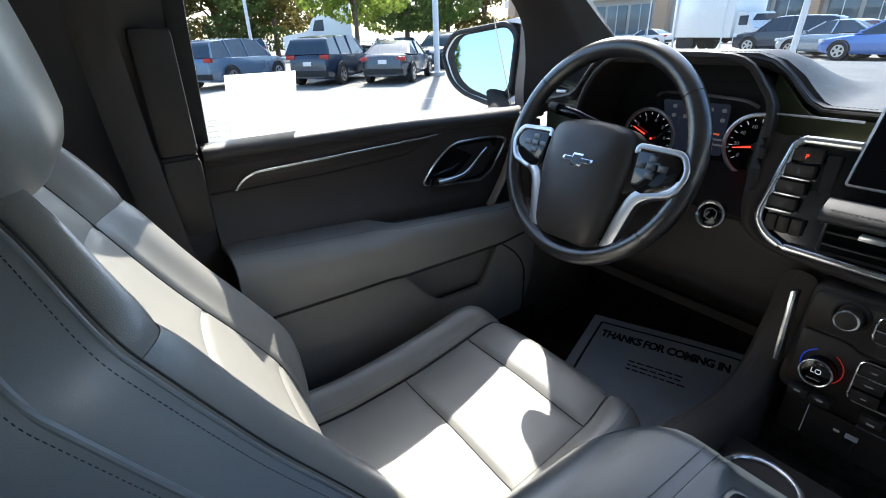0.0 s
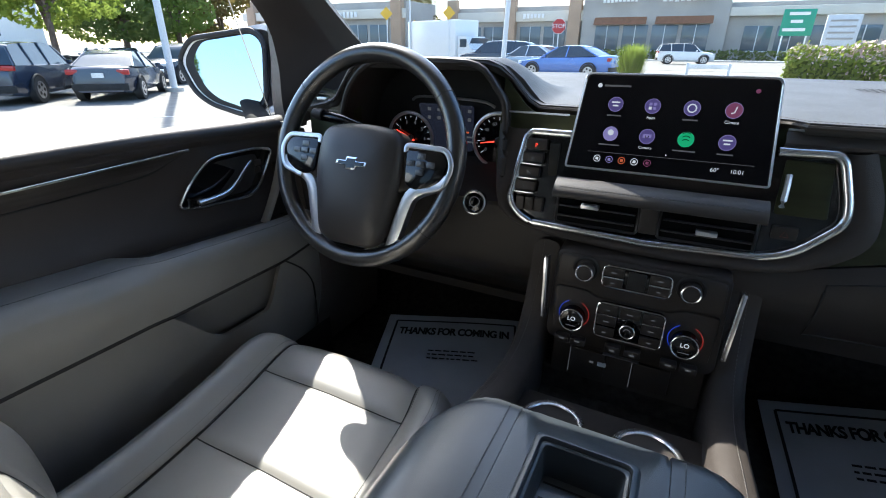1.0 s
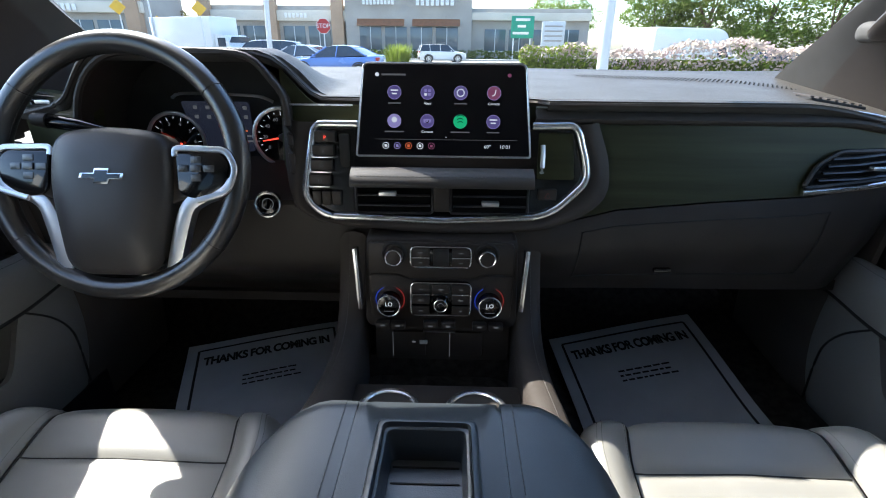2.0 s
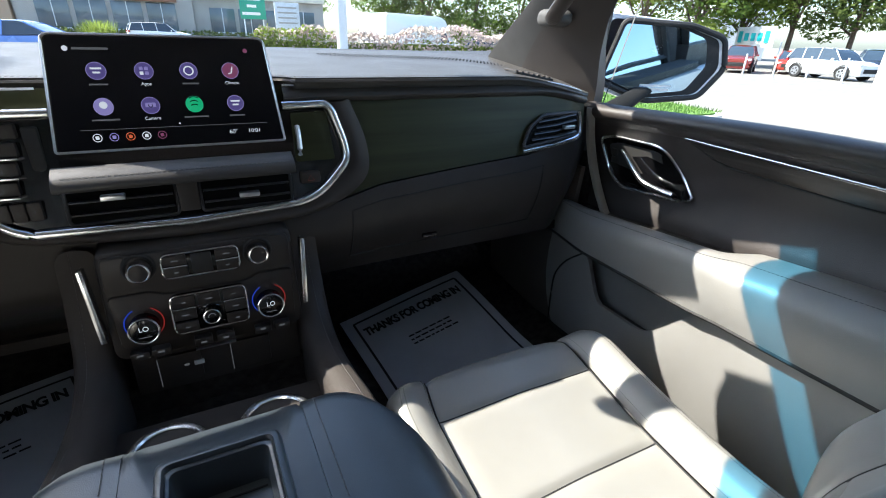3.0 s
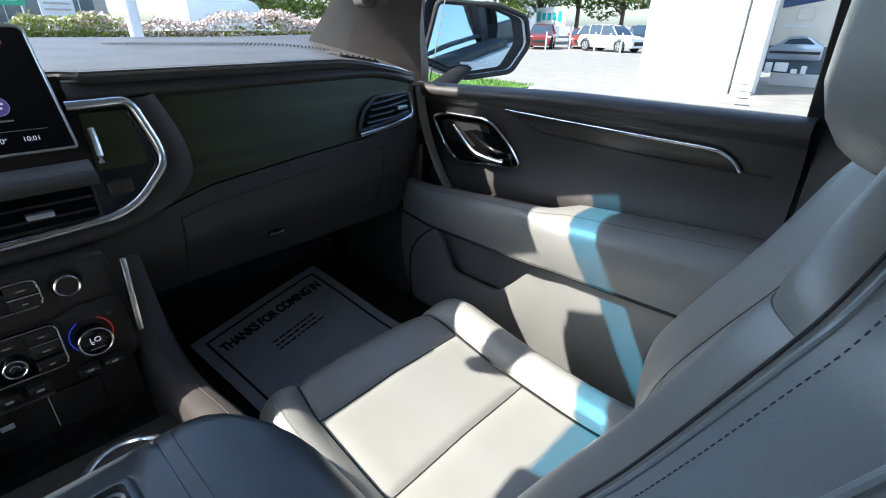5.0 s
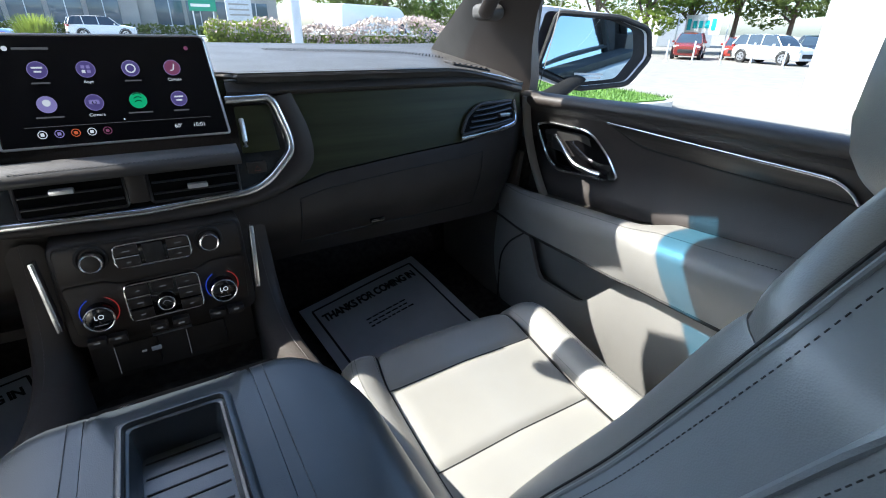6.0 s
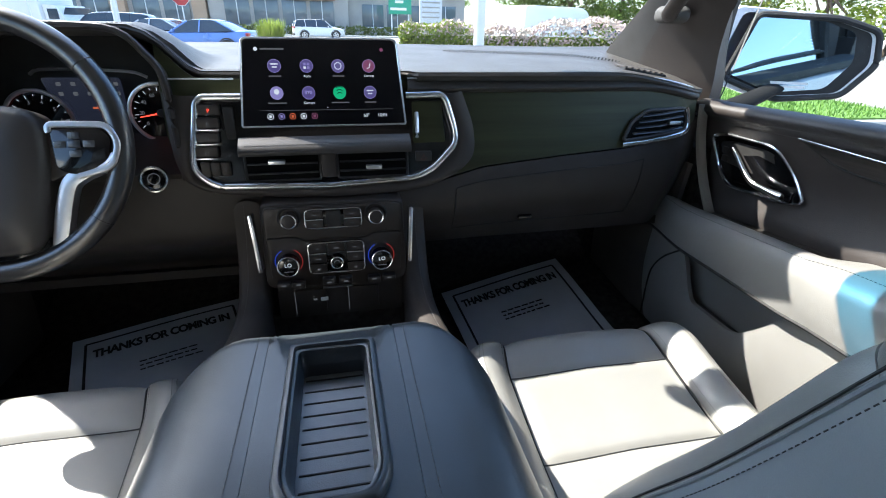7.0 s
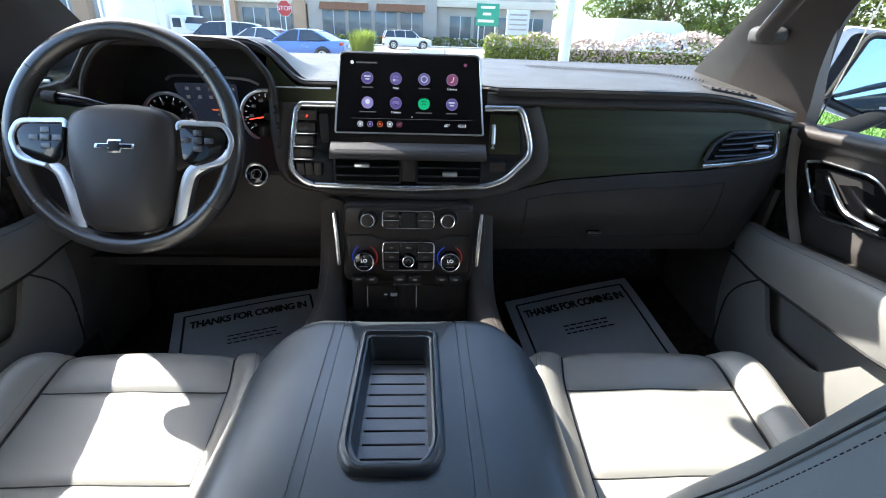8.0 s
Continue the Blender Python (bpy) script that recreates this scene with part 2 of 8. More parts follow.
def tube(path, r, sides=8, closed=False, bm=None, flat=1.0, up=(0, 0, 1)):
    """A round bar along the path; flat squeezes it across the direction nearest to up."""
    own = bmesh.new()
    p = [Vector(tuple(q)) for q in path]
    n = len(p)
    rings = []
    for i in range(n):
        a, b = (p[(i - 1) % n], p[(i + 1) % n]) if closed else (p[max(i - 1, 0)], p[min(i + 1, n - 1)])
        t = (b - a).normalized()
        side = t.cross(Vector(up))
        side = side.normalized() if side.length > 1e-5 else t.orthogonal().normalized()
        top = side.cross(t)
        rad = float(r[i]) if isinstance(r, (list, tuple, np.ndarray)) else r
        rings.append([own.verts.new(p[i] + rad * (math.cos(k) * side + flat * math.sin(k) * top)) for k in np.linspace(0, 2 * math.pi, sides, endpoint=False)])
    for i in range(n if closed else n - 1):
        A, B = rings[i], rings[(i + 1) % n]
        for k in range(sides):
            own.faces.new((A[k], A[(k + 1) % sides], B[(k + 1) % sides], B[k]))
    if not closed:
        own.faces.new(rings[0][::-1])
        own.faces.new(rings[-1])
    return merge(bm, own)


CABIN = np.array((0.0, -0.8, 1.4))


def sheet(f, nu, nv, u=(0, 1), v=(0, 1), thick=0.012, dip=0.0, edge=0.12, bm=None, out=None):
    """A padded panel: the surface f(u, v), its rim turned down by dip within the outer part edge of it, with a turned-back rim.
    It faces along out, or else towards the middle of the cabin."""
    own = bmesh.new()
    thick = abs(thick)
    us, vs = np.linspace(*u, nu + 1), np.linspace(*v, nv + 1)
    P = np.array([[f(a, b) for b in vs] for a in us], float)
    du, dv = np.gradient(P, axis=0), np.gradient(P, axis=1)
    N = np.cross(du, dv)
    N /= np.maximum(np.linalg.norm(N, axis=2, keepdims=True), 1e-9)
    toward = np.array(out, float)[None, None, :] if out is not None else CABIN - P
    if np.sum(N * toward) < 0:
        N = -N
    if dip:
        a = np.minimum(np.linspace(0, 1, nu + 1), np.linspace(1, 0, nu + 1))[:, None]
        b = np.minimum(np.linspace(0, 1, nv + 1), np.linspace(1, 0, nv + 1))[None, :]
        w = np.clip(1 - np.minimum(a, b) / edge, 0, 1) ** 2
        P = P - N * (dip * w)[..., None]
    top = [[own.verts.new(P[i, j]) for j in range(nv + 1)] for i in range(nu + 1)]
    for i in range(nu):
        for j in range(nv):
            own.faces.new((top[i][j], top[i + 1][j], top[i + 1][j + 1], top[i][j + 1]))
    rim = [(i, 0) for i in range(nu)] + [(nu, j) for j in range(nv)] + [(i, nv) for i in range(nu, 0, -1)] + [(0, j) for j in range(nv, 0, -1)]
    low = {k: own.verts.new(P[k] - N[k] * thick) for k in rim}
    for a, b in zip(rim, rim[1:] + rim[:1]):
        own.faces.new((top[a[0]][a[1]], low[a], low[b], top[b[0]][b[1]]))
    return merge(bm, own)


def stitches(path, length=0.0065, gap=0.003, r=0.0007, bm=None):
    """Short thread bars along a path."""
    own = bmesh.new()
    p = np.array(path, float)
    s = np.concatenate([[0], np.cumsum(np.linalg.norm(np.diff(p, axis=0), axis=1))])
    at = lambda d: np.array([np.interp(d, s, p[:, k]) for k in range(3)])
    d = gap
    while d + length < s[-1]:
        a, b = Vector(at(d)), Vector(at(d + length))
        t = (b - a).normalized()
        x = t.orthogonal().normalized()
        y = t.cross(x)
        A = [own.verts.new(a + r * (x * math.cos(k) + y * math.sin(k))) for k in (0.8, 2.4, 3.9, 5.5)]
        B = [own.verts.new(b + r * (x * math.cos(k) + y * math.sin(k))) for k in (0.8, 2.4, 3.9, 5.5)]
        for k in range(4):
            own.faces.new((A[k], A[(k + 1) % 4], B[(k + 1) % 4], B[k]))
        own.faces.new(A[::-1]), own.faces.new(B)
        d += length + gap
    return merge(bm, own)


def disc(c, n, r, depth, seg=28, bevel=0.0, bm=None, up=(0, 0, 1)):
    """A round slab whose face at c looks along n."""
    n = Vector(n).normalized()
    x = n.cross(Vector(up)).normalized()
    y = x.cross(n)
    ring = [(r * math.cos(a), r * math.sin(a)) for a in np.linspace(0, 2 * math.pi, seg, endpoint=False)]
    return plate(ring, lambda a, b, h: Vector(c) + x * a + y * b + n * h, depth, bevel, bm)


def ring(c, n, r, wire, seg=32, bm=None, flat=1.0, up=(0, 0, 1), arc=(0, 2 * math.pi)):
    n = Vector(n).normalized()
    x = n.cross(Vector(up)).normalized()
    y = x.cross(n)
    full = arc[1] - arc[0] > 6.28
    pts = [Vector(c) + r * (math.cos(a) * x + math.sin(a) * y) for a in np.linspace(arc[0], arc[1], seg, endpoint=not full)]
    return tube(pts, wire, 8, full, bm, flat, up=n)


def lettering(name, text, size, m, mat, parent, thick=0.0003):
    """Raised letters in the built-in font, centred on the pose m, reading along its x axis."""
    cu = bpy.data.curves.new(name, "FONT")
    cu.body, cu.size, cu.extrude, cu.align_x, cu.align_y = text, size, thick, "CENTER", "CENTER"
    tmp = bpy.data.objects.new(name, cu)
    scene.collection.objects.link(tmp)
    me = bpy.data.meshes.new_from_object(tmp.evaluated_get(bpy.context.evaluated_depsgraph_get()))
    bpy.data.objects.remove(tmp)
    bm = bmesh.new()
    bm.from_mesh(me)
    bmesh.ops.transform(bm, matrix=m, verts=bm.verts)
    return part(name, bm, mat, parent, smooth=0)


def smooth01(a, b, x):
    t = min(1, max(0, (x - a) / (b - a)))
    return t * t * (3 - 2 * t)


def facing(c, normal, up=(0, 0, 1)):
    """A pose at c whose z axis is the normal and whose y axis is near up."""
    z = Vector(normal).normalized()
    x = Vector(up).cross(z).normalized()
    y = z.cross(x)
    return Matrix.Translation(c) @ Matrix((x, y, z)).transposed().to_4x4()


# ---- the car's shell ----
FLOOR = 0.56


def shell():
    fl = part("floor", box((0, -0.83, FLOOR - 0.03), (1.72, 3.16, 0.06)), "carpet")
    tagged(fl, "black carpeted car floor in the footwells", "floor", kind="structure")
    # firewall and toe boards rising at the front
    bm = bmesh.new()
    prof = [(0.25, FLOOR), (0.42, 0.62), (0.62, 0.80), (0.66, 1.20)]
    tb = sheet(lambda u, v: (-0.86 + 1.72 * u, *spline(prof, 20)[int(round(v * 19))]), 8, 19, thick=-0.03)
    tagged(part("toe_board", tb, "carpet"), "black carpeted toe board under the dashboard", "floor", kind="structure")
    ts = sheet(lambda u, v: (0.16 + 0.66 * u, 0.27 + 0.38 * v, 0.555 + 0.27 * v), 8, 8, thick=0.03, out=(0, -0.5, 1))
    tagged(part("toe_slope", ts, "carpet"), "black carpeted slope at the front of the passenger's footwell", "floor", kind="structure")
    rise = sheet(lambda u, v: (0.22 + 0.58 * u, -0.24 + 0.60 * v, 0.545 + 0.092 * u + 0.074 * v), 8, 8, thick=0.03, out=(0, 0, 1))
    tagged(part("floor_rise", rise, "carpet"), "black carpeted floor rising towards the passenger's door sill", "floor", kind="structure")
    tagged(part("transmission_tunnel", box((-0.01, 0.05, 0.66), (0.30, 1.6, 0.3), 0.05), "carpet"), "black carpeted tunnel under the console", "floor", kind="structure")
    for s in (-1, 1):
        side = "left" if s < 0 else "right"
        tagged(part("wall_cowl_" + side, box((0.850 * s, 0.36, 0.82), (0.07, 0.66, 0.62)), "carpet"), "black carpeted cowl side panel in the footwell", "wall", kind="structure")
        kp = sheet(lambda u, v: (s * (0.79 - 0.015 * math.sin(math.pi * v)), 0.34 - 0.32 * u, 0.60 + 0.50 * v), 6, 8)
        tagged(part("kick_panel_" + side, kp, "kick"), "black moulded kick panel beside the footwell", "wall", kind="structure")
    tagged(part("wall_fire", box((0, 0.74, 0.86), (1.74, 0.06, 0.72)), "carpet"), "black firewall in front of the footwells", "wall", kind="structure")
    tagged(part("cowl", box((0, 0.72, 1.255), (1.74, 0.24, 0.07), 0.01), "rubber"), "black cowl closing the gap below the windscreen", "wall", kind="structure")
    # roof
    def roof(u, v):
        x = -0.74 + 1.48 * u
        return (x, -0.19 - 2.2 * v + 0.095 * (1 - (x / 0.74) ** 2), 1.675 - 0.045 * (x / 0.74) ** 2 + 0.05 * math.sin(math.pi * v))
    tagged(part("ceiling", sheet(roof, 16, 16, thick=-0.05), "headliner"), "grey cloth headliner", "ceiling", kind="structure")
    for s in (-1, 1):
        side = "left" if s < 0 else "right"
        # windscreen pillar: from the edge of the windscreen to the front edge of the door window
        lc = spline([(0.775, 0.46, 1.270), (0.748, 0.37, 1.325), (0.713, 0.16, 1.44), (0.690, 0.0, 1.53), (0.665, -0.19, 1.635)], 24)
        rc = spline([(0.842, 0.075, 1.200), (0.836, 0.060, 1.260), (0.815, 0.040, 1.36), (0.790, -0.02, 1.45), (0.735, -0.24, 1.60)], 24)
        if s < 0:
            rc = rc + np.array((0.008, 0.022, 0.0))
        def apill(u, v):
            k = int(round(v * 23))
            p = lc[k] * (1 - u) + rc[k] * u
            bulge = (0.020 if s > 0 else 0.006) * math.sin(math.pi * min(1, max(0, (u + 0.02) / 1.04))) ** 0.8
            return (s * (p[0] - bulge * 0.8), p[1] - bulge * 0.9, p[2])
        ap = part("pillar_front_" + side, sheet(apill, 8, 23, u=(0, 0.36), thick=0.05), "pillar", smooth=60)
        tagged(ap, "grey moulded windscreen pillar trim", "pillar", kind="structure")
        # same trim in a darker skin, standing for the pillar's shaded side
        ap = part("pillar_cover_" + side, sheet(apill, 8, 23, u=(0.36, 1), thick=0.05), "door_dark", smooth=60)
        tagged(ap, "door side of the windscreen pillar, darker to stand for its shade", "pillar", kind="structure")
        ob = part("pillar_outer_" + side, sheet(lambda u, v: (s * (0.01 + (lc[int(round(v * 23))] * (1 - u) + rc[int(round(v * 23))] * u)[0] + 0.02), (lc[int(round(v * 23))] * (1 - u) + rc[int(round(v * 23))] * u)[1] + 0.03, (lc[int(round(v * 23))] * (1 - u) + rc[int(round(v * 23))] * u)[2] + 0.01), 4, 23, thick=0.02), "rubber")
        tagged(ob, "black outer side of the windscreen pillar", "pillar", kind="structure")
        # door pillar behind the front door
        def bpill(u, v):
            z = 0.75 + 0.95 * v
            t = smooth01(1.2, 1.7, z)
            x = s * (0.845 - 0.13 * t - 0.03 * math.sin(math.pi * u))
            return (x, (-0.675 if s < 0 else -0.708) - 0.20 * u - 0.06 * t * (1 - u) * 0 , z)
        tagged(part("pillar_door_" + side, sheet(bpill, 10, 14, thick=0.05 * s), "door_dark"), "dark moulded pillar trim behind the front door", "pillar", kind="structure")
        # rear side wall with its window opening, roof rail above
        tagged(part("wall_rear_" + side, box((0.86 * s, -1.65, 0.9), (0.06, 1.56, 0.74)), "door_dark"), "dark trim below the rear side windows", "wall", kind="structure")
        sk = part("outer_panel_" + side, box((0.955 * s, -1.65, 0.86), (0.05, 1.60, 0.66), 0.015), "body_white")
        tagged(sk, "white painted outer rear door panel", "wall", kind="structure")
        def rail(u, v):
            return (s * (0.72 - 0.05 * v), -0.25 - 2.2 * u, 1.61 + 0.05 * v)
        tagged(part("roof_rail_" + side, sheet(rail, 6, 2, thick=0.04 * s), "headliner"), "grey roof rail trim above the doors", "wall", kind="structure")
        gl = part("window_rear_" + side, sheet(lambda u, v: (s * (0.86 - 0.13 * v), -0.88 - 1.5 * u, 1.24 + 0.40 * v), 4, 4, thick=0.004), "rear_glass")
        gl.visible_shadow = False
        tagged(gl, "dark tinted rear side window", "window", kind="structure")
    tagged(part("wall_back", box((0, -2.42, 1.15), (1.72, 0.06, 1.25)), "door_dark"), "dark closed rear of the cabin", "wall", kind="structure")


def windscreen_base(x):
    return 0.60 - 0.20 * (x / 0.78) ** 2


def windscreen(u, v):
    """u across, v from the bottom to the header."""
    x0 = -0.80 + 1.60 * u
    k = 1 - 0.17 * v
    y = windscreen_base(x0) * (1 - v) + (-0.158 - 0.02 * (x0 / 0.8) ** 2) * v
    return (x0 * k, y, 1.315 + 0.330 * v + 0.025 * math.sin(math.pi * v))


def windows():
    ws = part("windscreen", sheet(lambda u, v: windscreen(u, 0.89 * v), 20, 10, thick=0.005), "windshield")
    ws.visible_shadow = False
    tagged(ws, "clear curved windscreen glass", "windscreen", kind="structure")
    sb = part("windscreen_shade_band", sheet(lambda u, v: windscreen(u, 0.89 + 0.11 * v), 20, 3, thick=0.005), "shade_band")
    tagged(sb, "blue tinted band along the top of the windscreen", "windscreen", kind="structure")
    for s in (-1, 1):
        side = "left" if s < 0 else "right"
        def pane(u, v):
            return (s * (0.868 - 0.15 * v), 0.075 - (0.755 if s < 0 else 0.79) * u - 0.26 * v * (1 - u), 1.20 + 0.42 * v)
        gl = part("window_front_" + side, sheet(pane, 8, 6, thick=0.004 * s), "side_glass")
        gl.visible_shadow = False
        tagged(gl, "clear front door window glass", "window", kind="structure")


def header():
    def f(u, v):
        x = -0.735 + 1.47 * u
        lo = Vector(windscreen(0.5 + x / (1.6 * 0.83), 0.985))
        hi = Vector((x, -0.25 + 0.095 * (1 - (x / 0.74) ** 2), 1.672 - 0.045 * (x / 0.74) ** 2))
        return lo * (1 - v) + hi * v
    tagged(part("trim_header", sheet(f, 20, 4, thick=0.02), "headliner"), "grey trim along the top of the windscreen", "trim", kind="structure")


shell()
windows()
header()


# ---- dashboard ----
def lean(z):
    """The face of the dashboard leans back: its y at height z."""
    return -0.008 + 0.2 * (z - 1.27)


def hood(x):
    """Height of the instrument hood above the dash top."""
    return 0.070 * smooth01(-0.197, -0.290, x) * smooth01(-0.605, -0.525, x)


def dash_front(x):
    return -0.012 + 0.032 * smooth01(0.165, 0.143, x) * smooth01(-0.30, -0.25, x) + 0.07 * smooth01(0.70, 0.84, abs(x)) + 0.065 * smooth01(-0.605, -0.69, x) - 0.02 * smooth01(-0.24, -0.34, x) * smooth01(-0.66, -0.56, x)


def dash_top(x, y):
    yf, yb = dash_front(x), windscreen_base(x)
    t = (y - yf) / (yb - yf)
    fall = 0.04 * smooth01(0.55, 0.82, abs(x)) * (1 - t)
    return 1.302 + 0.018 * t - fall + hood(x) * (1 - smooth01(0.10, 0.55, t))


def face_low(x):
    """Lower edge of the dash face."""
    pts = [(-0.80, 1.13), (-0.62, 1.13), (-0.30, 1.13), (-0.262, 1.20), (-0.250, 1.15), (-0.215, 1.112), (-0.16, 1.098), (0.0, 1.090), (0.12, 1.093), (0.20, 1.104), (0.29, 1.127), (0.45, 1.142), (0.60, 1.153), (0.745, 1.18), (0.80, 1.20)]
    return float(np.interp(x, [p[0] for p in pts], [p[1] for p in pts]))


def face_y(x, z):
    return lean(z) + 0.07 * smooth01(0.70, 0.84, abs(x)) + 0.004


def on_face(a, b, h=0.0):
    """A point of the leaning dash face: a is x, b is z, h stands out towards the seats."""
    return Vector((a, face_y(a, b) - h, b - 0.2 * h))


def on_stack(a, b, h=0.0):
    """The lower, climate panel."""
    return Vector((a, -0.074 + 0.10 * (b - 1.02) - h, b - 0.1 * h))


def vent(parent, x0, x1, z0, z1, where, slats, tab_x, tab_z, tab_w=0.028):
    # flat plate: the dark behind the blades is colour, there is no recess
    v = part("air_vent", plate(rounded([(x0, z0), (x1, z0), (x1, z1), (x0, z1)], 0.006), lambda a, b, h: where(a, b, 0.001 + h * 1), 0.004), "vent_dark", parent, "black air vent, its shaded depth a flat dark plate")
    for k in range(slats):
        z = z0 + (z1 - z0) * (k + 0.75) / (slats + 0.5)
        blade = rounded([(0.0, -0.0012), (0.013, 0.0035), (0.013, 0.0058), (0.0, 0.0012)], 0.0008, 2)
        bm = bmesh.new()
        rows = [[bm.verts.new(where(x, z + b, a)) for a, b in blade] for x in np.linspace(x0 + 0.004, x1 - 0.004, 6)]
        for A, B in zip(rows, rows[1:]):
            for q in range(len(A)):
                bm.faces.new((A[q], A[(q + 1) % len(A)], B[(q + 1) % len(B)], B[q]))
        bm.faces.new(rows[0]), bm.faces.new(rows[-1][::-1])
        part("slat", bm, "vent_blade", v, "black vent blade with a lighter front edge", smooth=30)
    part("tab", box(where(tab_x, tab_z, 0.017), (tab_w, 0.012, 0.007), 0.002), "satin", v, "silver vent tab")
    part("frame", tube([where(*p, 0.003) for p in rounded([(x0, z0), (x1, z0), (x1, z1), (x0, z1)], 0.006)], 0.0024, 6, True), "vent_blade", v)
    return v


def dashboard():
    d = thing("dashboard", (0, 0.1, 1.1), "dark grained dashboard with a chrome-edged centre panel", "dashboard")
    # top pad with the instrument hood
    def top(u, v):
        x = -0.80 + 1.60 * u
        yf, yb = dash_front(x), windscreen_base(x) + 0.05
        if v < 0.08:
            t = v / 0.08
            a = t * math.pi / 2
            return (x, yf + 0.010 - 0.010 * math.sin(a), dash_top(x, yf) - 0.022 + 0.022 * (1 - math.cos(a)) * 0.8)
        t = ((v - 0.08) / 0.92) ** 1.3
        y = yf + (yb - yf) * t
        return (x, y, dash_top(x, y) - 0.0044 * (1 - t))
    part("top_pad", sheet(top, 96, 36, thick=0.02, out=(0, -0.3, 1)), "pad_top", d, "dark grained soft dash top with the instrument hood")
    edge = [(x, dash_front(x) - 0.001, dash_top(x, dash_front(x)) - 0.010) for x in np.linspace(-0.78, 0.78, 90)]
    part("edge_piping", tube(edge, 0.0035, 6), "pad", d)
    part("stitching", stitches([(x, dash_front(x) + 0.012, dash_top(x, dash_front(x) + 0.012) + 0.0003 - 0.0040) for x in np.linspace(-0.78, 0.76, 120)], 0.0034, 0.0026, 0.0004), "stitch_light", d)
    for x0, x1 in ((-0.252, -0.145), (0.147, 0.752)):
        part("bright_line", tube([(x, face_y(x, 1.284) - 0.004, 1.287 - 0.030 * smooth01(0.62, 0.82, x)) for x in np.linspace(x0, x1, 40)], 0.0016, 6), "satin", d, "thin satin silver line under the dash top")
    part("face_roll", sheet(lambda u, v: on_face(0.147 + 0.63 * u, 1.262 + 0.022 * v - 0.028 * smooth01(0.62, 0.82, 0.147 + 0.63 * u), 0.012 * math.sin(math.pi * v)), 40, 6, thick=0.005), "pad", d)
    part("core", box((0, 0.30, 1.13), (1.56, 0.36, 0.28), 0.02), "rubber", d)
    # face: centre surround and the passenger's side
    def face(u, v):
        x = -0.262 + 1.05 * u
        lo, hi = face_low(x), dash_top(x, dash_front(x)) - 0.016
        z = hi + (lo - hi) * min(1, v / 0.85)
        out = 0.0
        if v > 0.85:
            t = (v - 0.85) / 0.15
            return (x, face_y(x, lo) + 0.09 * t, lo - 0.012 * math.sin(t * math.pi / 2))
        return on_face(x, z, -0.003)
    part("face_panel", sheet(face, 100, 26, thick=-0.01), "panel", d, "dark low-gloss trim panel in front of the passenger")
    # padded surround of the centre panel
    outer = [(-0.258, 1.268), (-0.250, 1.150), (-0.215, 1.110), (-0.13, 1.096), (0.0, 1.089), (0.12, 1.092), (0.20, 1.106), (0.262, 1.145), (0.268, 1.20), (0.246, 1.268)]
    inner = [(-0.204, 1.262), (-0.224, 1.150), (-0.200, 1.122), (-0.12, 1.116), (0.0, 1.113), (0.11, 1.115), (0.175, 1.124), (0.226, 1.165), (0.231, 1.20), (0.211, 1.262)]
    so, si = spline(outer, 60), spline(inner, 60)
    def surround(u, v):
        i = int(round(u * 59))
        p = so[i] * (1 - v) + si[i] * v
        return on_face(p[0], p[1], 0.002 + 0.010 * math.sin(math.pi * (0.15 + 0.8 * v)))
    part("padded_surround", sheet(surround, 59, 8, thick=-0.012), "pad", d, "dark padded leather surround")
    part("stitching", stitches([on_face(*(so[i] * 0.82 + si[i] * 0.18), 0.0085) for i in range(60)], 0.0034, 0.0026, 0.0004), "stitch_light", d)
    # gloss centre plate and its chrome frame
    part("centre_plate", plate(rounded([(-0.138, 1.262), (-0.206, 1.262), (-0.226, 1.148), (-0.196, 1.117), (0.0, 1.112), (0.172, 1.120), (0.230, 1.170), (0.232, 1.2), (0.213, 1.263), (0.142, 1.262)][::-1], 0.012), lambda a, b, h: on_face(a, b, 0.005 + h), 0.006), "gloss", d, "piano black centre plate")
    U = rounded([(-0.136, 1.262), (-0.206, 1.262), (-0.226, 1.145), (-0.192, 1.1175), (0.0, 1.112), (0.176, 1.121), (0.233, 1.178), (0.230, 1.205), (0.212, 1.264), (0.142, 1.262)], [0, 0.014, 0.03, 0.02, 0.01, 0.05, 0.02, 0.03, 0.014, 0], 7)
    U = spline(U[6:-6], 120)
    part("chrome_frame", tube([on_face(a, b, 0.013) for a, b in U], 0.0064, 10, flat=0.9, up=(0, -1, 0)), "chrome", d, "bright chrome frame round the centre plate")
    # drive selector keys
    for k, (word, z) in enumerate((("P", 1.243), ("R", 1.222), ("N", 1.199), ("D", 1.176))):
        x = -0.188 - 0.0035 * k
        key = part("selector_key", box(on_face(x, z, 0.012), (0.034, 0.012, 0.017), 0.002), "plastic", d, "black drive selector key")
        lettering("letter", word, 0.0085, facing(on_face(x, z, 0.0185), (0, -1, 0.2)), "red_glow" if word == "P" else "dim_glow", key)
        if k:
            part("chrome_lip", box(on_face(x, z - 0.0095, 0.014), (0.034, 0.014, 0.0026), 0.0008), "chrome", key, "chrome lip")
    for k, word in enumerate(("-", "L", "+")):
        key = part("selector_key", box(on_face(-0.205 + 0.016 * k, 1.146, 0.010), (0.0145, 0.010, 0.024), 0.002), "plastic", d, "small black gear key")
        lettering("letter", word, 0.007, facing(on_face(-0.205 + 0.016 * k, 1.147, 0.0155), (0, -1, 0.2)), "dim_glow", key)
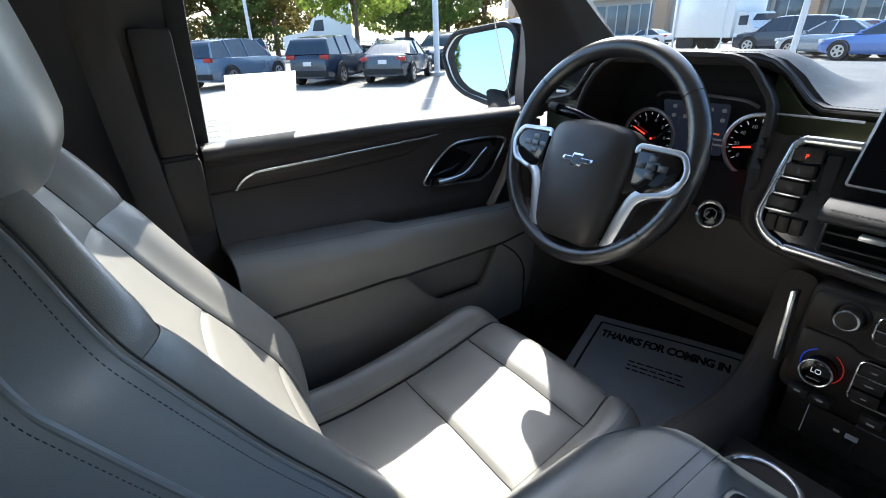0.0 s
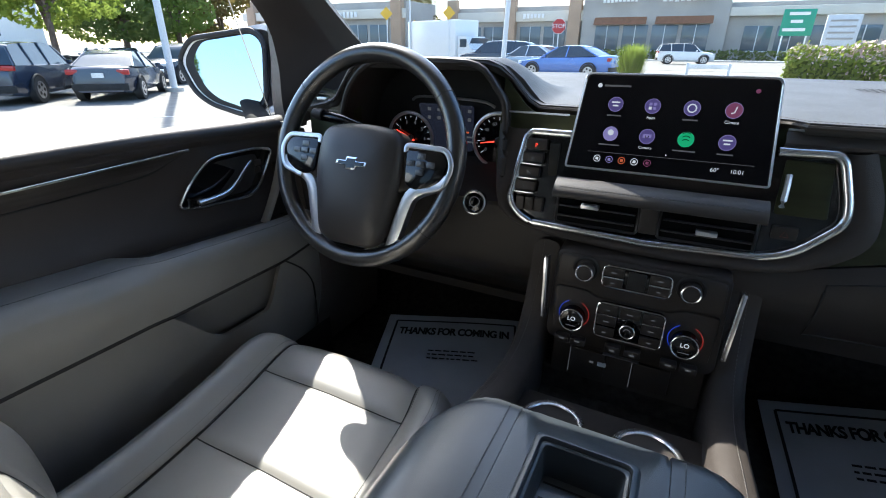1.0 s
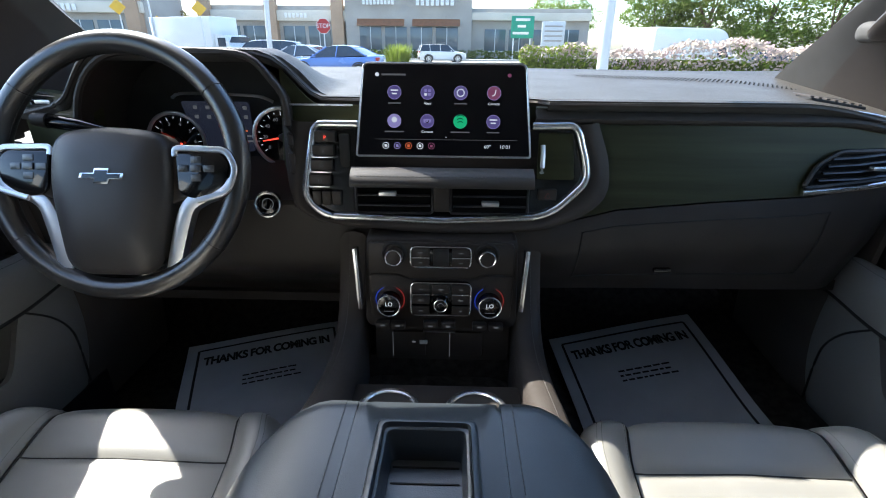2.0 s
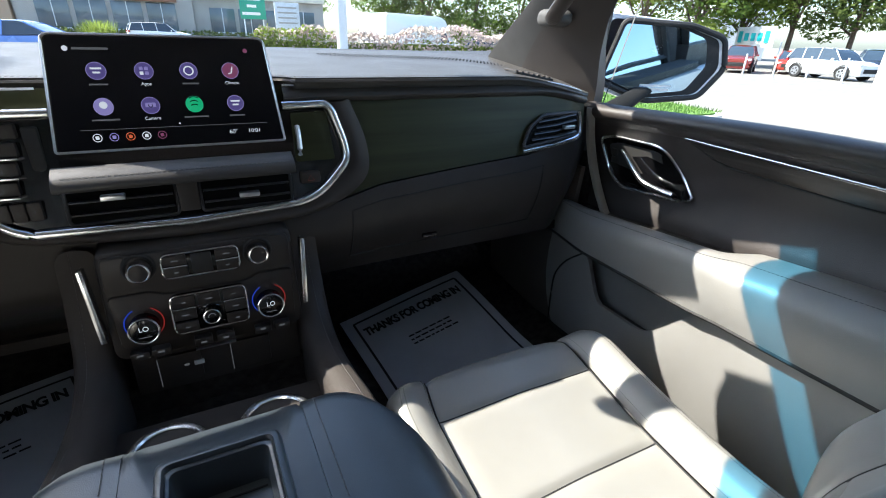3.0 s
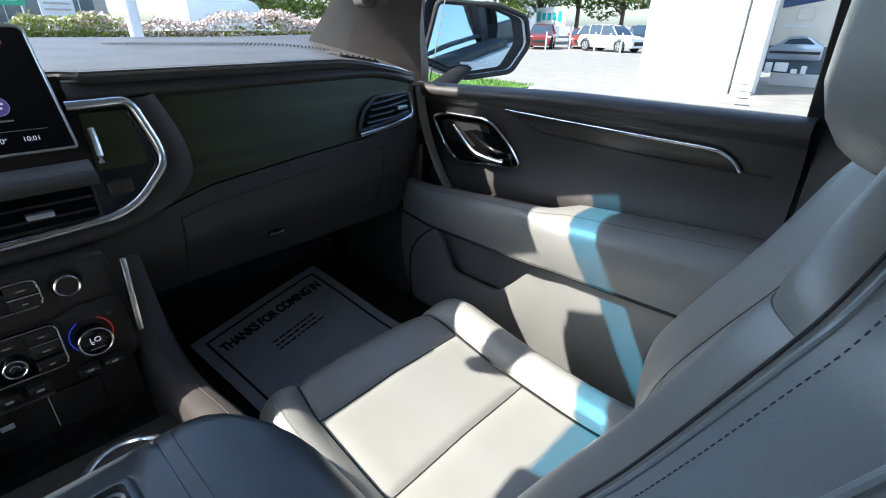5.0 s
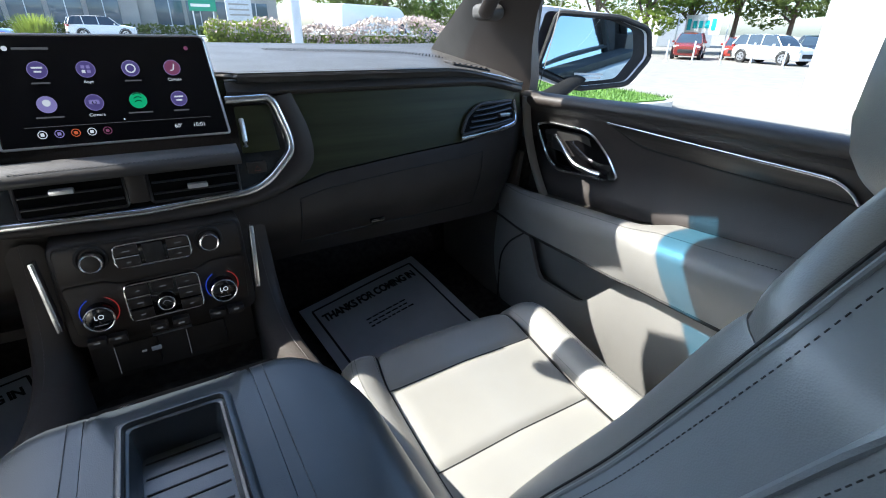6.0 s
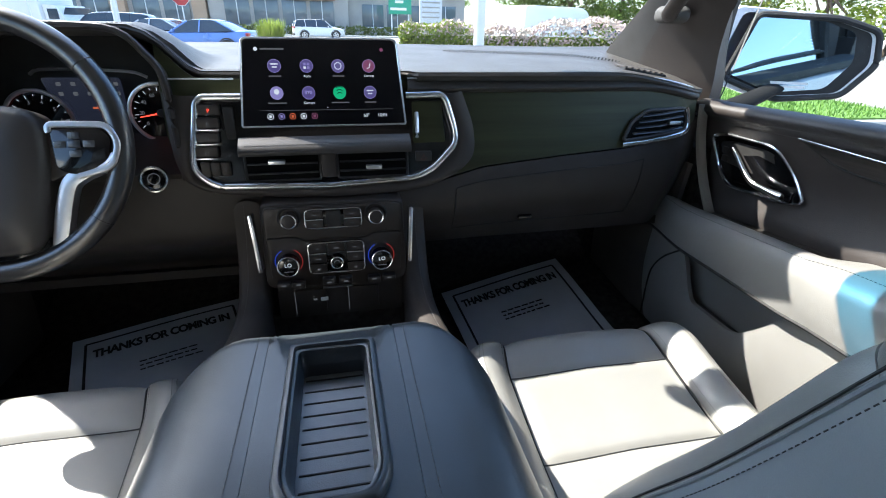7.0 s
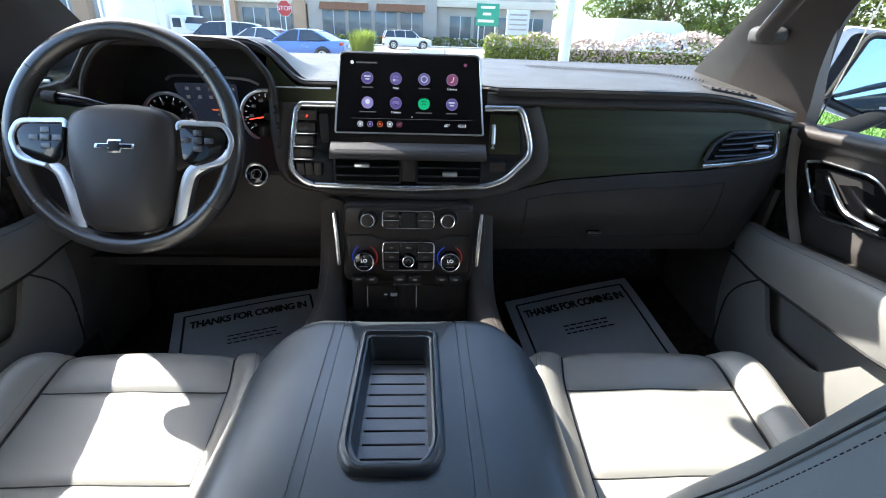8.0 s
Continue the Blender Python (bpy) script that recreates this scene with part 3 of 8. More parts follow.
    part("finger_slot", box(on_face(-0.159, 1.207, 0.002), (0.016, 0.012, 0.075), 0.003), "rubber", d)
    # right of the screen: scroll wheel, pocket, warning key
    part("pocket", plate(rounded([(0.153, 1.178), (0.214, 1.178), (0.207, 1.250), (0.153, 1.250)], 0.004), lambda a, b, h: on_face(a, b, 0.0075 + h), 0.003, 0.001), "panel", d)
    part("scroll_wheel", tube([on_face(0.160, 1.190, 0.010), on_face(0.160, 1.20, 0.015), on_face(0.160, 1.222, 0.015), on_face(0.160, 1.232, 0.010)], 0.004, 8), "satin", d, "narrow silver scroll wheel")
    hz = part("warning_key", box(on_face(0.171, 1.155, 0.008), (0.030, 0.010, 0.018), 0.002), "plastic", d, "black hazard key with a red triangle")
    tri = [(0.171 + 0.0055 * math.cos(a), 1.1545 + 0.0055 * math.sin(a)) for a in (math.pi / 2, math.pi * 7 / 6, math.pi * 11 / 6)]
    part("triangle", tube([on_face(*p, 0.0135) for p in tri], 0.0006, 5, True), material("dull_red_print", (0.25, 0.03, 0.02), 0.6), hz)
    # middle vents
    vent(d, -0.142, -0.016, 1.122, 1.178, lambda a, b, h=0: on_face(a, b, 0.006 + h), 3, -0.088, 1.160)
    vent(d, 0.014, 0.140, 1.122, 1.178, lambda a, b, h=0: on_face(a, b, 0.006 + h), 3, 0.078, 1.146)
    part("divider", box(on_face(-0.001, 1.152, 0.008), (0.026, 0.016, 0.056), 0.003), "plastic", d)
    # padded lip below the screen
    def lip(u, v):
        a = -0.5 + 1.9 * v
        return on_face(-0.142 + 0.284 * u, 1.193 + 0.015 * math.sin(a), 0.034 + 0.030 * math.cos(a))
    part("lip", sheet(lip, 30, 12, thick=-0.012), "cover", d, "stitched leather lip below the screen")
    part("stitching", stitches([on_face(x, 1.2025, 0.0585) for x in np.linspace(-0.135, 0.135, 40)], 0.0034, 0.0026, 0.0004), "stitch_light", d)
    # outer vent by the passenger's door
    ov = [(0.582, 1.168), (0.726, 1.186), (0.732, 1.205), (0.722, 1.229), (0.632, 1.226), (0.600, 1.205)]
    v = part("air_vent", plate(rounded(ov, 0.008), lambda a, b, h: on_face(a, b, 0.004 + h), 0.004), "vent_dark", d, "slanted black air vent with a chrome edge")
    for k in range(4):
        z = 1.183 + 0.011 * k
        part("slat", tube([on_face(0.603 + 0.006 * k, z, 0.006), on_face(0.66, z + 0.005, 0.010), on_face(0.716, z + 0.010, 0.006)], 0.0036, 6, flat=0.35, up=(0, -0.5, 1)), "vent_blade", v)
    part("tab", box(on_face(0.688, 1.206, 0.016), (0.026, 0.010, 0.007), 0.002), "satin", v)
    part("chrome_edge", tube([on_face(a, b, 0.008) for a, b in spline([(0.580, 1.163), (0.65, 1.170), (0.722, 1.182), (0.734, 1.195), (0.731, 1.215), (0.724, 1.231)], 30)], 0.0045, 8, flat=0.7, up=(0, -1, 0)), "chrome", v, "chrome edge")
    part("frame", tube([on_face(a, b, 0.004) for a, b in rounded(ov, 0.01)], 0.004, 6, True), "plastic", v)
    # lower dash: knee panels, glove box
    def knee(u, v):
        x = -0.80 + 0.68 * u
        z = 1.135 - 0.27 * v
        return (x, -0.026 + 0.015 * v + 0.17 * smooth01(0.45, 1, v) + 0.08 * smooth01(0.6, 0.8, -x), z)
    part("knee_panel", sheet(knee, 30, 16, thick=-0.02), "plastic", d, "black knee panel under the steering wheel")
    def low_right(u, v):
        x = 0.118 + 0.69 * u
        hi = face_low(x) - 0.002
        z = hi + (0.955 - hi) * v
        return (x, face_y(x, hi) + 0.004 - 0.014 * math.sin(math.pi * min(1, 1.3 * v)) * 0.6 + 0.05 * v * v, z)
    part("lower_panel", sheet(low_right, 50, 16, thick=0.02), "plastic", d, "black lower dash with the glove box lid")
    for x in (0.236, 0.640):
        part("lid_gap", tube([Vector(low_right((x - 0.118) / 0.69, v)) + V(0, -0.0005, 0) for v in np.linspace(0.15, 0.78, 10)], 0.0016, 5), "rubber", d)
    part("lid_gap", tube([Vector(low_right(u, 0.78)) + V(0, -0.0005, 0) for u in np.linspace(0.17, 0.757, 20)], 0.0016, 5), "rubber", d)
    part("lid_gap", tube([Vector(low_right(u, 0.15)) + V(0, -0.0005, 0) for u in np.linspace(0.17, 0.757, 20)], 0.0012, 5), "rubber", d)
    part("under_tray", sheet(lambda u, v: (0.13 + 0.68 * u, 0.05 + 0.45 * v, 0.965 - 0.02 * v), 10, 6, thick=0.02), "plastic", d)
    part("under_tray", sheet(lambda u, v: (-0.80 + 0.66 * u, 0.14 + 0.40 * v, 0.868 - 0.02 * v), 10, 6, thick=0.02), "plastic", d)
    part("glove_catch", box(Vector(low_right(0.40, 0.70)) + V(0, -0.004, 0), (0.03, 0.01, 0.008), 0.002), "gloss", d)
    # defroster grille at the passenger's end and the speaker mesh
    gr = part("defroster", plate(rounded([(0.615, 0.060), (0.742, 0.092), (0.752, 0.165), (0.640, 0.140)], 0.012), lambda a, b, h: Vector((a, b, dash_top(a, b) + 0.0008 + h)), 0.004), "ink", d, "black defroster slot")
    for k in range(7):
        x = 0.622 + 0.0175 * k
        y0, y1 = 0.066 + 0.0044 * k, 0.142 + 0.0030 * k
        part("slat", box(((2 * x + 0.018) / 2, (y0 + y1) / 2, dash_top(x, y0) + 0.0022), (0.0055, y1 - y0, 0.003), 0.0008, Euler((0, 0, radians(-14))).to_matrix()), "pad", gr)
    holes = bmesh.new()
    for i in range(52):
        for j in range(11):
            a, b = 0.30 + i * 0.0078 + 0.0039 * (j % 2), 0.44 - i * 0.0030 - j * 0.0080
            if ((i - 25.5) / 26) ** 4 + ((j - 5) / 5.6) ** 4 < 1:
                disc((a, b, dash_top(a, b) + 0.0006), (0, 0, 1), 0.0017, 0.0006, 5, bm=holes, up=(0, 1, 0))
    part("speaker_perforation", holes, "ink", d, "fine speaker holes in the dash top", kind="stuff", smooth=0)
    # left end vent and trim, beside the instrument hood
    vent(d, -0.765, -0.640, 1.268, 1.292, lambda a, b, h=0: Vector((a, 0.028 + 0.50 * (abs(a) - 0.60) - h, b)), 2, -0.70, 1.280)
    part("end_panel", sheet(lambda u, v: (-0.80 + 0.225 * u, 0.112 - 0.12 * smooth01(0, 1, u) + 0.012, 1.295 - 0.18 * v), 10, 10, thick=-0.02), "panel", d)
    part("bright_line", tube([(x, 0.012 + 0.50 * (abs(x) - 0.58), 1.262) for x in np.linspace(-0.79, -0.585, 12)][::-1], 0.0016, 6), "satin", d)
    # engine start button
    sb = part("start_button", disc(on_face(-0.288, 1.135, 0.012), (0.1, -1, 0.2), 0.019, 0.02, 32, 0.002), "gloss", d, "round engine start button with a chrome ring")
    part("ring", ring(on_face(-0.288, 1.135, 0.014), (0.1, -1, 0.2), 0.0195, 0.003), "chrome", sb)
    part("mark", ring(on_face(-0.288, 1.135, 0.0125), (0.1, -1, 0.2), 0.009, 0.0006), "dim_glow", sb)
    return d


def instruments():
    c = thing("instrument_cluster", (-0.43, 0.08, 1.2), "black instrument cluster with two lit dials and red needles", "instrument cluster")
    tilt = Vector((0.0, -1, 0.25)).normalized()
    def on(a, b, h=0.0):
        return Vector((a, 0.075 - h, b - 0.25 * h * 0 + 0))
    part("back_panel", sheet(lambda u, v: (-0.60 + 0.36 * u, 0.088, 1.10 + (0.185 + 0.077 * smooth01(0.94, 0.80, u) * smooth01(0.0, 0.15, u)) * v), 24, 4, thick=-0.01), "rubber", c)
    # hood lining
    pts = [(-0.592, 1.12), (-0.580, 1.25), (-0.555, 1.315), (-0.51, 1.353), (-0.45, 1.360), (-0.34, 1.360), (-0.29, 1.352), (-0.262, 1.322), (-0.245, 1.290), (-0.243, 1.20), (-0.243, 1.12)]
    sp = spline(pts, 50)
    part("hood_lining", sheet(lambda u, v: (sp[int(round(u * 49))][0], -0.028 + 0.115 * v, sp[int(round(u * 49))][1] - 0.012 * v), 49, 6, thick=0.006), "plastic", c)
    part("hood_edge", tube([(p[0], -0.030, p[1] + 0.004) for p in sp], 0.0055, 8), "pad", c)
    part("lower_shroud", sheet(lambda u, v: (-0.592 + 0.35 * u, -0.030 + 0.11 * v, 1.135 + 0.05 * v), 8, 4, thick=0.01), "plastic", c)
    for gx, gz, r, marks, ang in ((-0.482, 1.212, 0.051, 8, 155), (-0.289, 1.222, 0.051, 9, 190)):
        g = part("gauge", disc((gx, 0.070, gz), (0, -1, 0), r, 0.01, 40), "gloss", c, "round dial with a silver bezel")
        part("bezel", ring((gx, 0.066, gz), (0, -1, 0), r, 0.0035, 48), "satin", g, "silver bezel")
        for k in range(marks * 2 - 1):
            a = radians(215 - k * 250 / (marks * 2 - 2))
            L = 0.006 if k % 2 == 0 else 0.003
            p = V(gx, 0.0685, gz) + (r - 0.007) * V(math.cos(a), 0, math.sin(a))
            q = V(gx, 0.0685, gz) + (r - 0.007 - L) * V(math.cos(a), 0, math.sin(a))
            part("tick", tube([p, q], 0.0005, 4), "white_glow", g)
        words = [str(i) for i in range(8)] if marks == 8 else ["0", "20", "40", "60", "80", "100", "120", "140"]
        for i, wd in enumerate(words):
            a = radians(215 - i * 250 / (len(words) - 1))
            lettering("numeral", wd, 0.0085, facing(V(gx, 0.0680, gz) + (r - 0.019) * V(math.cos(a), 0, math.sin(a)), (0, -1, 0)), "dim_glow", g)
        a = radians(ang)
        part("needle", tube([V(gx, 0.064, gz) - 0.010 * V(math.cos(a), 0, math.sin(a)), V(gx, 0.064, gz) + 0.036 * V(math.cos(a), 0, math.sin(a))], [0.002, 0.0008], 6), "red_glow", g, "red needle")
        part("hub", disc((gx, 0.062, gz), (0, -1, 0), 0.007, 0.006, 20, 0.001), "plastic", g)
    i = part("info_display", plate(rounded([(-0.445, 1.195), (-0.345, 1.195), (-0.345, 1.282), (-0.465, 1.282)], 0.006), lambda a, b, h: V(a, 0.072 + h * -1, b), 0.005), "info", c, "dim blue information display")
    part("top_line", tube(spline([(-0.475, 0.066, 1.288), (-0.45, 0.064, 1.296), (-0.33, 0.064, 1.293), (-0.298, 0.066, 1.283)], 20), 0.0028, 6), "satin", c)
    for k in range(10):
        part("indicator", box((-0.44 + 0.011 * (k % 5) * 2, 0.0705, 1.272 - 0.016 * (k // 5)), (0.007, 0.001, 0.006), 0.001), "dim_glow", i)
    for k in range(3):
        part("indicator", box((-0.375 + 0.01 * k, 0.0705, 1.232 - 0.009 * k), (0.045, 0.001, 0.003)), "orange_glow" if k == 0 else "dim_glow", i)


def touch_screen():
    top, bot = Vector((0.001, 0.010, 1.350)), Vector((0.001, -0.030, 1.212))
    up = (top - bot).normalized()
    nrm = Vector((0, -1, 0)).cross(Vector((1, 0, 0))).normalized()
    nrm = Vector((1, 0, 0)).cross(up).normalized()
    mid = (top + bot) / 2
    H = (top - bot).length
    def on(a, b, h=0.0):
        """a: across, b: up from the middle, h: towards the seats."""
        return mid + Vector((a, 0, 0)) + up * b + nrm * h
    t = thing("touch_screen", tuple(mid), "black upright touch screen with rows of round app icons", "display")
    out = rounded([(-0.139, -H / 2), (0.139, -H / 2), (0.128, H / 2), (-0.128, H / 2)], [0.004, 0.004, 0.010, 0.010])
    part("housing", plate(out, lambda a, b, h: on(a, b, -0.001 + h), 0.018, 0.002), "plastic", t)
    part("glass", plate(rounded([(-0.136, -H / 2 + 0.002), (0.136, -H / 2 + 0.002), (0.125, H / 2 - 0.003), (-0.125, H / 2 - 0.003)], [0.003, 0.003, 0.008, 0.008]), lambda a, b, h: on(a, b, h), 0.002), "screen", t, "glossy black display glass")
    e = [p for p in out]
    part("bright_edge", tube([on(a, b, -0.001) for a, b in e], 0.0018, 6, True), "satin", t, "thin silver edge")
    tilt = facing((0, 0, 0), nrm, up)
    def pose_at(a, b, h=0.0006):
        m = tilt.copy()
        m.translation = on(a, b, h)
        return m
    rows = [(0.027, ["purple_glow", "purple_glow", "purple_glow", "rose_glow"]), (-0.017, ["lilac_glow", "purple_glow", "green_glow", "purple_glow"])]
    names = [["", "Apps", "", "Climate"], ["", "Camera", "", ""]]
    z0 = 1.30
    for r, (b, cols) in enumerate(rows):
        for k, col in enumerate(cols):
            a = -0.0785 + 0.0523 * k
            ic = part("icon", disc(on(a, b, 0.0008), nrm, 0.0104, 0.0006, 28, up=up), col, t, "round glowing app icon")
            part("icon_rim", ring(on(a, b, 0.0009), nrm, 0.0106, 0.0004, 28, up=up), "lilac_glow" if col != "green_glow" else "green_glow", ic)
            # plain marks inside the icons
            if col == "green_glow":
                for j in range(3):
                    part("mark", ring(on(a, b - 0.006 + 0.004 * j, 0.0011), nrm, 0.006 + 0.001 * j, 0.0006, 12, up=up, arc=(0.8, 2.3)), "screen", ic)
            elif col == "rose_glow":
                part("mark", tube([on(a - 0.003, b - 0.004, 0.0011), on(a + 0.001, b - 0.003, 0.0011), on(a + 0.003, b + 0.005, 0.0011)], 0.0009, 5), "white_glow", ic)
            elif k == 1 and r == 0:
                for q in range(4):
                    part("mark", box(on(a - 0.003 + 0.006 * (q % 2), b - 0.003 + 0.006 * (q // 2), 0.0010), (0.0042, 0.0008, 0.0042), 0.0003), "white_glow" if q == 0 else "lilac_glow", ic)
            elif k == 1:
                part("mark", box(on(a, b, 0.0010), (0.012, 0.0008, 0.007), 0.0003), "lilac_glow", ic)
                part("mark", ring(on(a, b, 0.0014), nrm, 0.0022, 0.0005, 14, up=up), "screen", ic)
            elif k == 0 and r == 1:
                part("mark", disc(on(a, b + 0.002, 0.0011), nrm, 0.0045, 0.0005, 16, up=up), "white_glow", ic)
            elif k == 2:
                part("mark", ring(on(a, b, 0.0011), nrm, 0.0055, 0.0009, 18, up=up), "white_glow", ic)
            else:
                for j in range(2):
                    part("mark", box(on(a, b + 0.003 - 0.005 * j, 0.0010), (0.012 - 0.004 * j, 0.0008, 0.0022), 0.0003), "white_glow", ic)
            if names[r][k]:
                lettering("caption", names[r][k], 0.0058, pose_at(a, b - 0.0165), "white_glow", t, 0.0001)
            else:
                part("caption_bar", box(on(a, b - 0.0165, 0.0006), (0.020 + 0.010 * ((k + r) % 2), 0.0005, 0.0020)), "dim_glow", t)
    part("dock_line", box(on(0.004, -0.0455, 0.0006), (0.225, 0.0004, 0.0006)), "dim_glow", t)
    for k, col in enumerate(("white_glow", "lilac_glow", "orange_glow", "white_glow", "rose_glow")):
        ic = part("dock_icon", ring(on(-0.092 + 0.0182 * k, -0.0555, 0.0008), nrm, 0.0048, 0.0005, 20, up=up), col, t)
        part("mark", box(on(-0.092 + 0.0182 * k, -0.0555, 0.0008), (0.0042, 0.0005, 0.0042), 0.0006), col, ic)
    lettering("reading", "60°", 0.0080, pose_at(0.070, -0.0560), "white_glow", t, 0.0001)
    lettering("clock", "10:01", 0.0080, pose_at(0.098, -0.0560), "white_glow", t, 0.0001)
    part("status_dot", disc(on(-0.106, 0.054, 0.0008), nrm, 0.0032, 0.0004, 16, up=up), "white_glow", t)
    part("status_bar", box(on(-0.080, 0.054, 0.0006), (0.038, 0.0005, 0.0028)), "dim_glow", t)
    part("status_dot", disc(on(0.102, 0.054, 0.0008), nrm, 0.003, 0.0004, 16, up=up), "rose_glow", t)
    part("page_dot", disc(on(0.004, -0.0415, 0.0008), nrm, 0.0011, 0.0003, 12, up=up), "white_glow", t)


def climate_panel():
    c = thing("climate_panel", (0, -0.07, 1.0), "black climate control panel with two chrome-ringed knobs and key blocks", "control panel")
    n = (0, -1, 0.1)
    P = on_stack
    part("backplate", plate(rounded([(-0.130, 0.925), (0.130, 0.925), (0.126, 1.084), (-0.126, 1.084)], [0.02, 0.02, 0.012, 0.012]), lambda a, b, h: P(a, b, h), 0.06, 0.004), "plastic", c)
    part("upper_panel", plate(rounded([(-0.122, 1.030), (-0.07, 1.030), (-0.055, 1.022), (0.055, 1.022), (0.07, 1.030), (0.122, 1.030), (0.120, 1.080), (-0.120, 1.080)], 0.008), lambda a, b, h: P(a, b, 0.006 + h), 0.008, 0.002), "plastic", c, "black upper key panel")
    part("lower_panel", plate(rounded([(-0.118, 0.945), (0.118, 0.945), (0.122, 1.024), (0.07, 1.024), (0.055, 1.016), (-0.055, 1.016), (-0.07, 1.024), (-0.122, 1.024)], 0.008), lambda a, b, h: P(a, b, 0.004 + h), 0.008, 0.002), "plastic", c, "black lower key panel")
    for x in (-0.077, 0.075):
        k = part("audio_knob", disc(P(x, 1.062, 0.022), n, 0.0145, 0.018, 36, 0.002), "plastic", c, "small black round knob")
        part("ring", ring(P(x, 1.062, 0.022), n, 0.0125, 0.0016, 36), "chrome", k, "chrome ring")
        part("collar", ring(P(x, 1.062, 0.007), n, 0.018, 0.003, 36), "rubber", k)
    for x in (-0.0855, 0.0815):
        k = part("temperature_knob", disc(P(x, 0.981, 0.026), n, 0.0190, 0.020, 40, 0.003), "gloss", c, "round temperature knob with a lit dial reading LO")
        part("ring", ring(P(x, 0.981, 0.026), n, 0.0182, 0.0017, 40), "chrome", k, "chrome ring")
        part("blue_arc", ring(P(x, 0.981, 0.007), n, 0.0240, 0.0008, 16, arc=(-0.8, 1.1)), "blue_glow", k, "blue lit arc")
        part("red_arc", ring(P(x, 0.981, 0.007), n, 0.0240, 0.0008, 16, arc=(math.pi - 1.1, math.pi + 0.8)), "dim_red", k, "red lit arc")
        lettering("reading", "LO", 0.0098, facing(P(x, 0.984, 0.0265), n), "white_glow", k)
        part("mark", box(P(x, 0.972, 0.0264), (0.016, 0.0005, 0.001)), "dim_glow", k)
    for x0, x1, z0, z1, name in ((-0.050, 0.049, 1.042, 1.076, "key_block"), (-0.050, 0.050, 0.956, 1.014, "key_block")):
        o = rounded([(x0, z0), (x1, z0), (x1, z1), (x0, z1)], 0.010)
        b = part(name, plate(o, lambda a, z, h: P(a, z, 0.010 + h), 0.008, 0.001), "gloss", c, "block of black keys in a chrome frame")
        part("frame", tube([P(a, z, 0.0105) for a, z in o], 0.0017, 6, True), "chrome", b, "chrome frame")
        rows = 2 if z0 > 1.03 else 3
        for r in range(rows):
            for k in range(3):
                if rows == 2 and k == 1:
                    continue
                kx, kz = x0 + (x1 - x0) * (k + 0.5) / 3, z0 + (z1 - z0) * (r + 0.5) / rows
                if rows == 3 and k == 1 and r < 2:
                    continue
                key = part("key", box(P(kx, kz, 0.0115), (0.029, 0.004, (z1 - z0) / rows - 0.003), 0.001), "plastic", b)
                part("mark", box(P(kx, kz, 0.0137), (0.009 if (r + k) % 2 else 0.006, 0.0005, 0.0018)), "dim_glow", key)
        part("bright_rule", box(P((x0 + x1) / 2 - 0.033, (z0 + z1) / 2 + (0.010 if rows == 3 else 0), 0.0125), (0.030, 0.002, 0.0014)), "chrome", b)
        part("bright_rule", box(P((x0 + x1) / 2 + 0.033, (z0 + z1) / 2 + (0.010 if rows == 3 else 0), 0.0125), (0.030, 0.002, 0.0014)), "chrome", b)
        if rows == 3:
            part("fan_knob", disc(P(0, 0.979, 0.020), n, 0.0110, 0.010, 30, 0.001), "gloss", b)
            part("fan_ring", ring(P(0, 0.979, 0.020), n, 0.0108, 0.0015, 30), "chrome", b)
            part("mark", ring(P(0, 0.979, 0.0205), n, 0.005, 0.0006, 20, arc=(0.2, 2.9)), "dim_glow", b)
        else:
            part("dark_middle", box(P(0, 1.059, 0.0115), (0.026, 0.004, 0.03), 0.002), "rubber", b)
    for k in range(6):
        x = (-0.098, -0.072, -0.017, 0.013, 0.066, 0.094)[k]
        key = part("toggle_key", box(P(x, 0.938 + (0.003 if 1 < k < 4 else 0), 0.012), (0.024, 0.014, 0.013), 0.003), "plastic", c, "small black toggle key")
        part("mark", box(P(x, 0.941, 0.0192), (0.008, 0.0005, 0.003)), "dim_glow", key)
    part("toggle_rule", box(P(-0.002, 0.929, 0.014), (0.055, 0.006, 0.0016)), "satin", c)
    # socket panel below
    part("socket_panel", plate(rounded([(-0.115, 0.855), (0.120, 0.855), (0.120, 0.922), (-0.115, 0.922)], 0.006), lambda a, b, h: P(a, b, -0.012 + h), 0.02), "plastic", c, "recessed black socket panel")
    for x in (-0.055, 0.045):
        s = part("socket_cover", box(P(x, 0.888, -0.010), (0.058, 0.006, 0.050), 0.003), "plastic", c, "black socket cover")
        part("edge", tube([P(x - 0.029, 0.865, -0.006), P(x - 0.029, 0.911, -0.006)], 0.0006, 4), "dim_glow", s)
    part("usb_port", box(P(-0.030, 0.893, -0.006), (0.014, 0.004, 0.007), 0.001), "white", c, "pale port opening")
    part("usb_port", box(P(-0.047, 0.893, -0.006), (0.007, 0.004, 0.003), 0.001), "dim_glow", c)
    # bright upright bars at both sides
    for s in (-1, 1):
        x = 0.130 * s
        part("bright_bar", box((x + 0.006 * s, -0.088, 1.022), (0.008, 0.020, 0.108), 0.003, Euler((radians(-4), radians(3 * s), 0)).to_matrix()), "chrome", c, "upright polished bar")


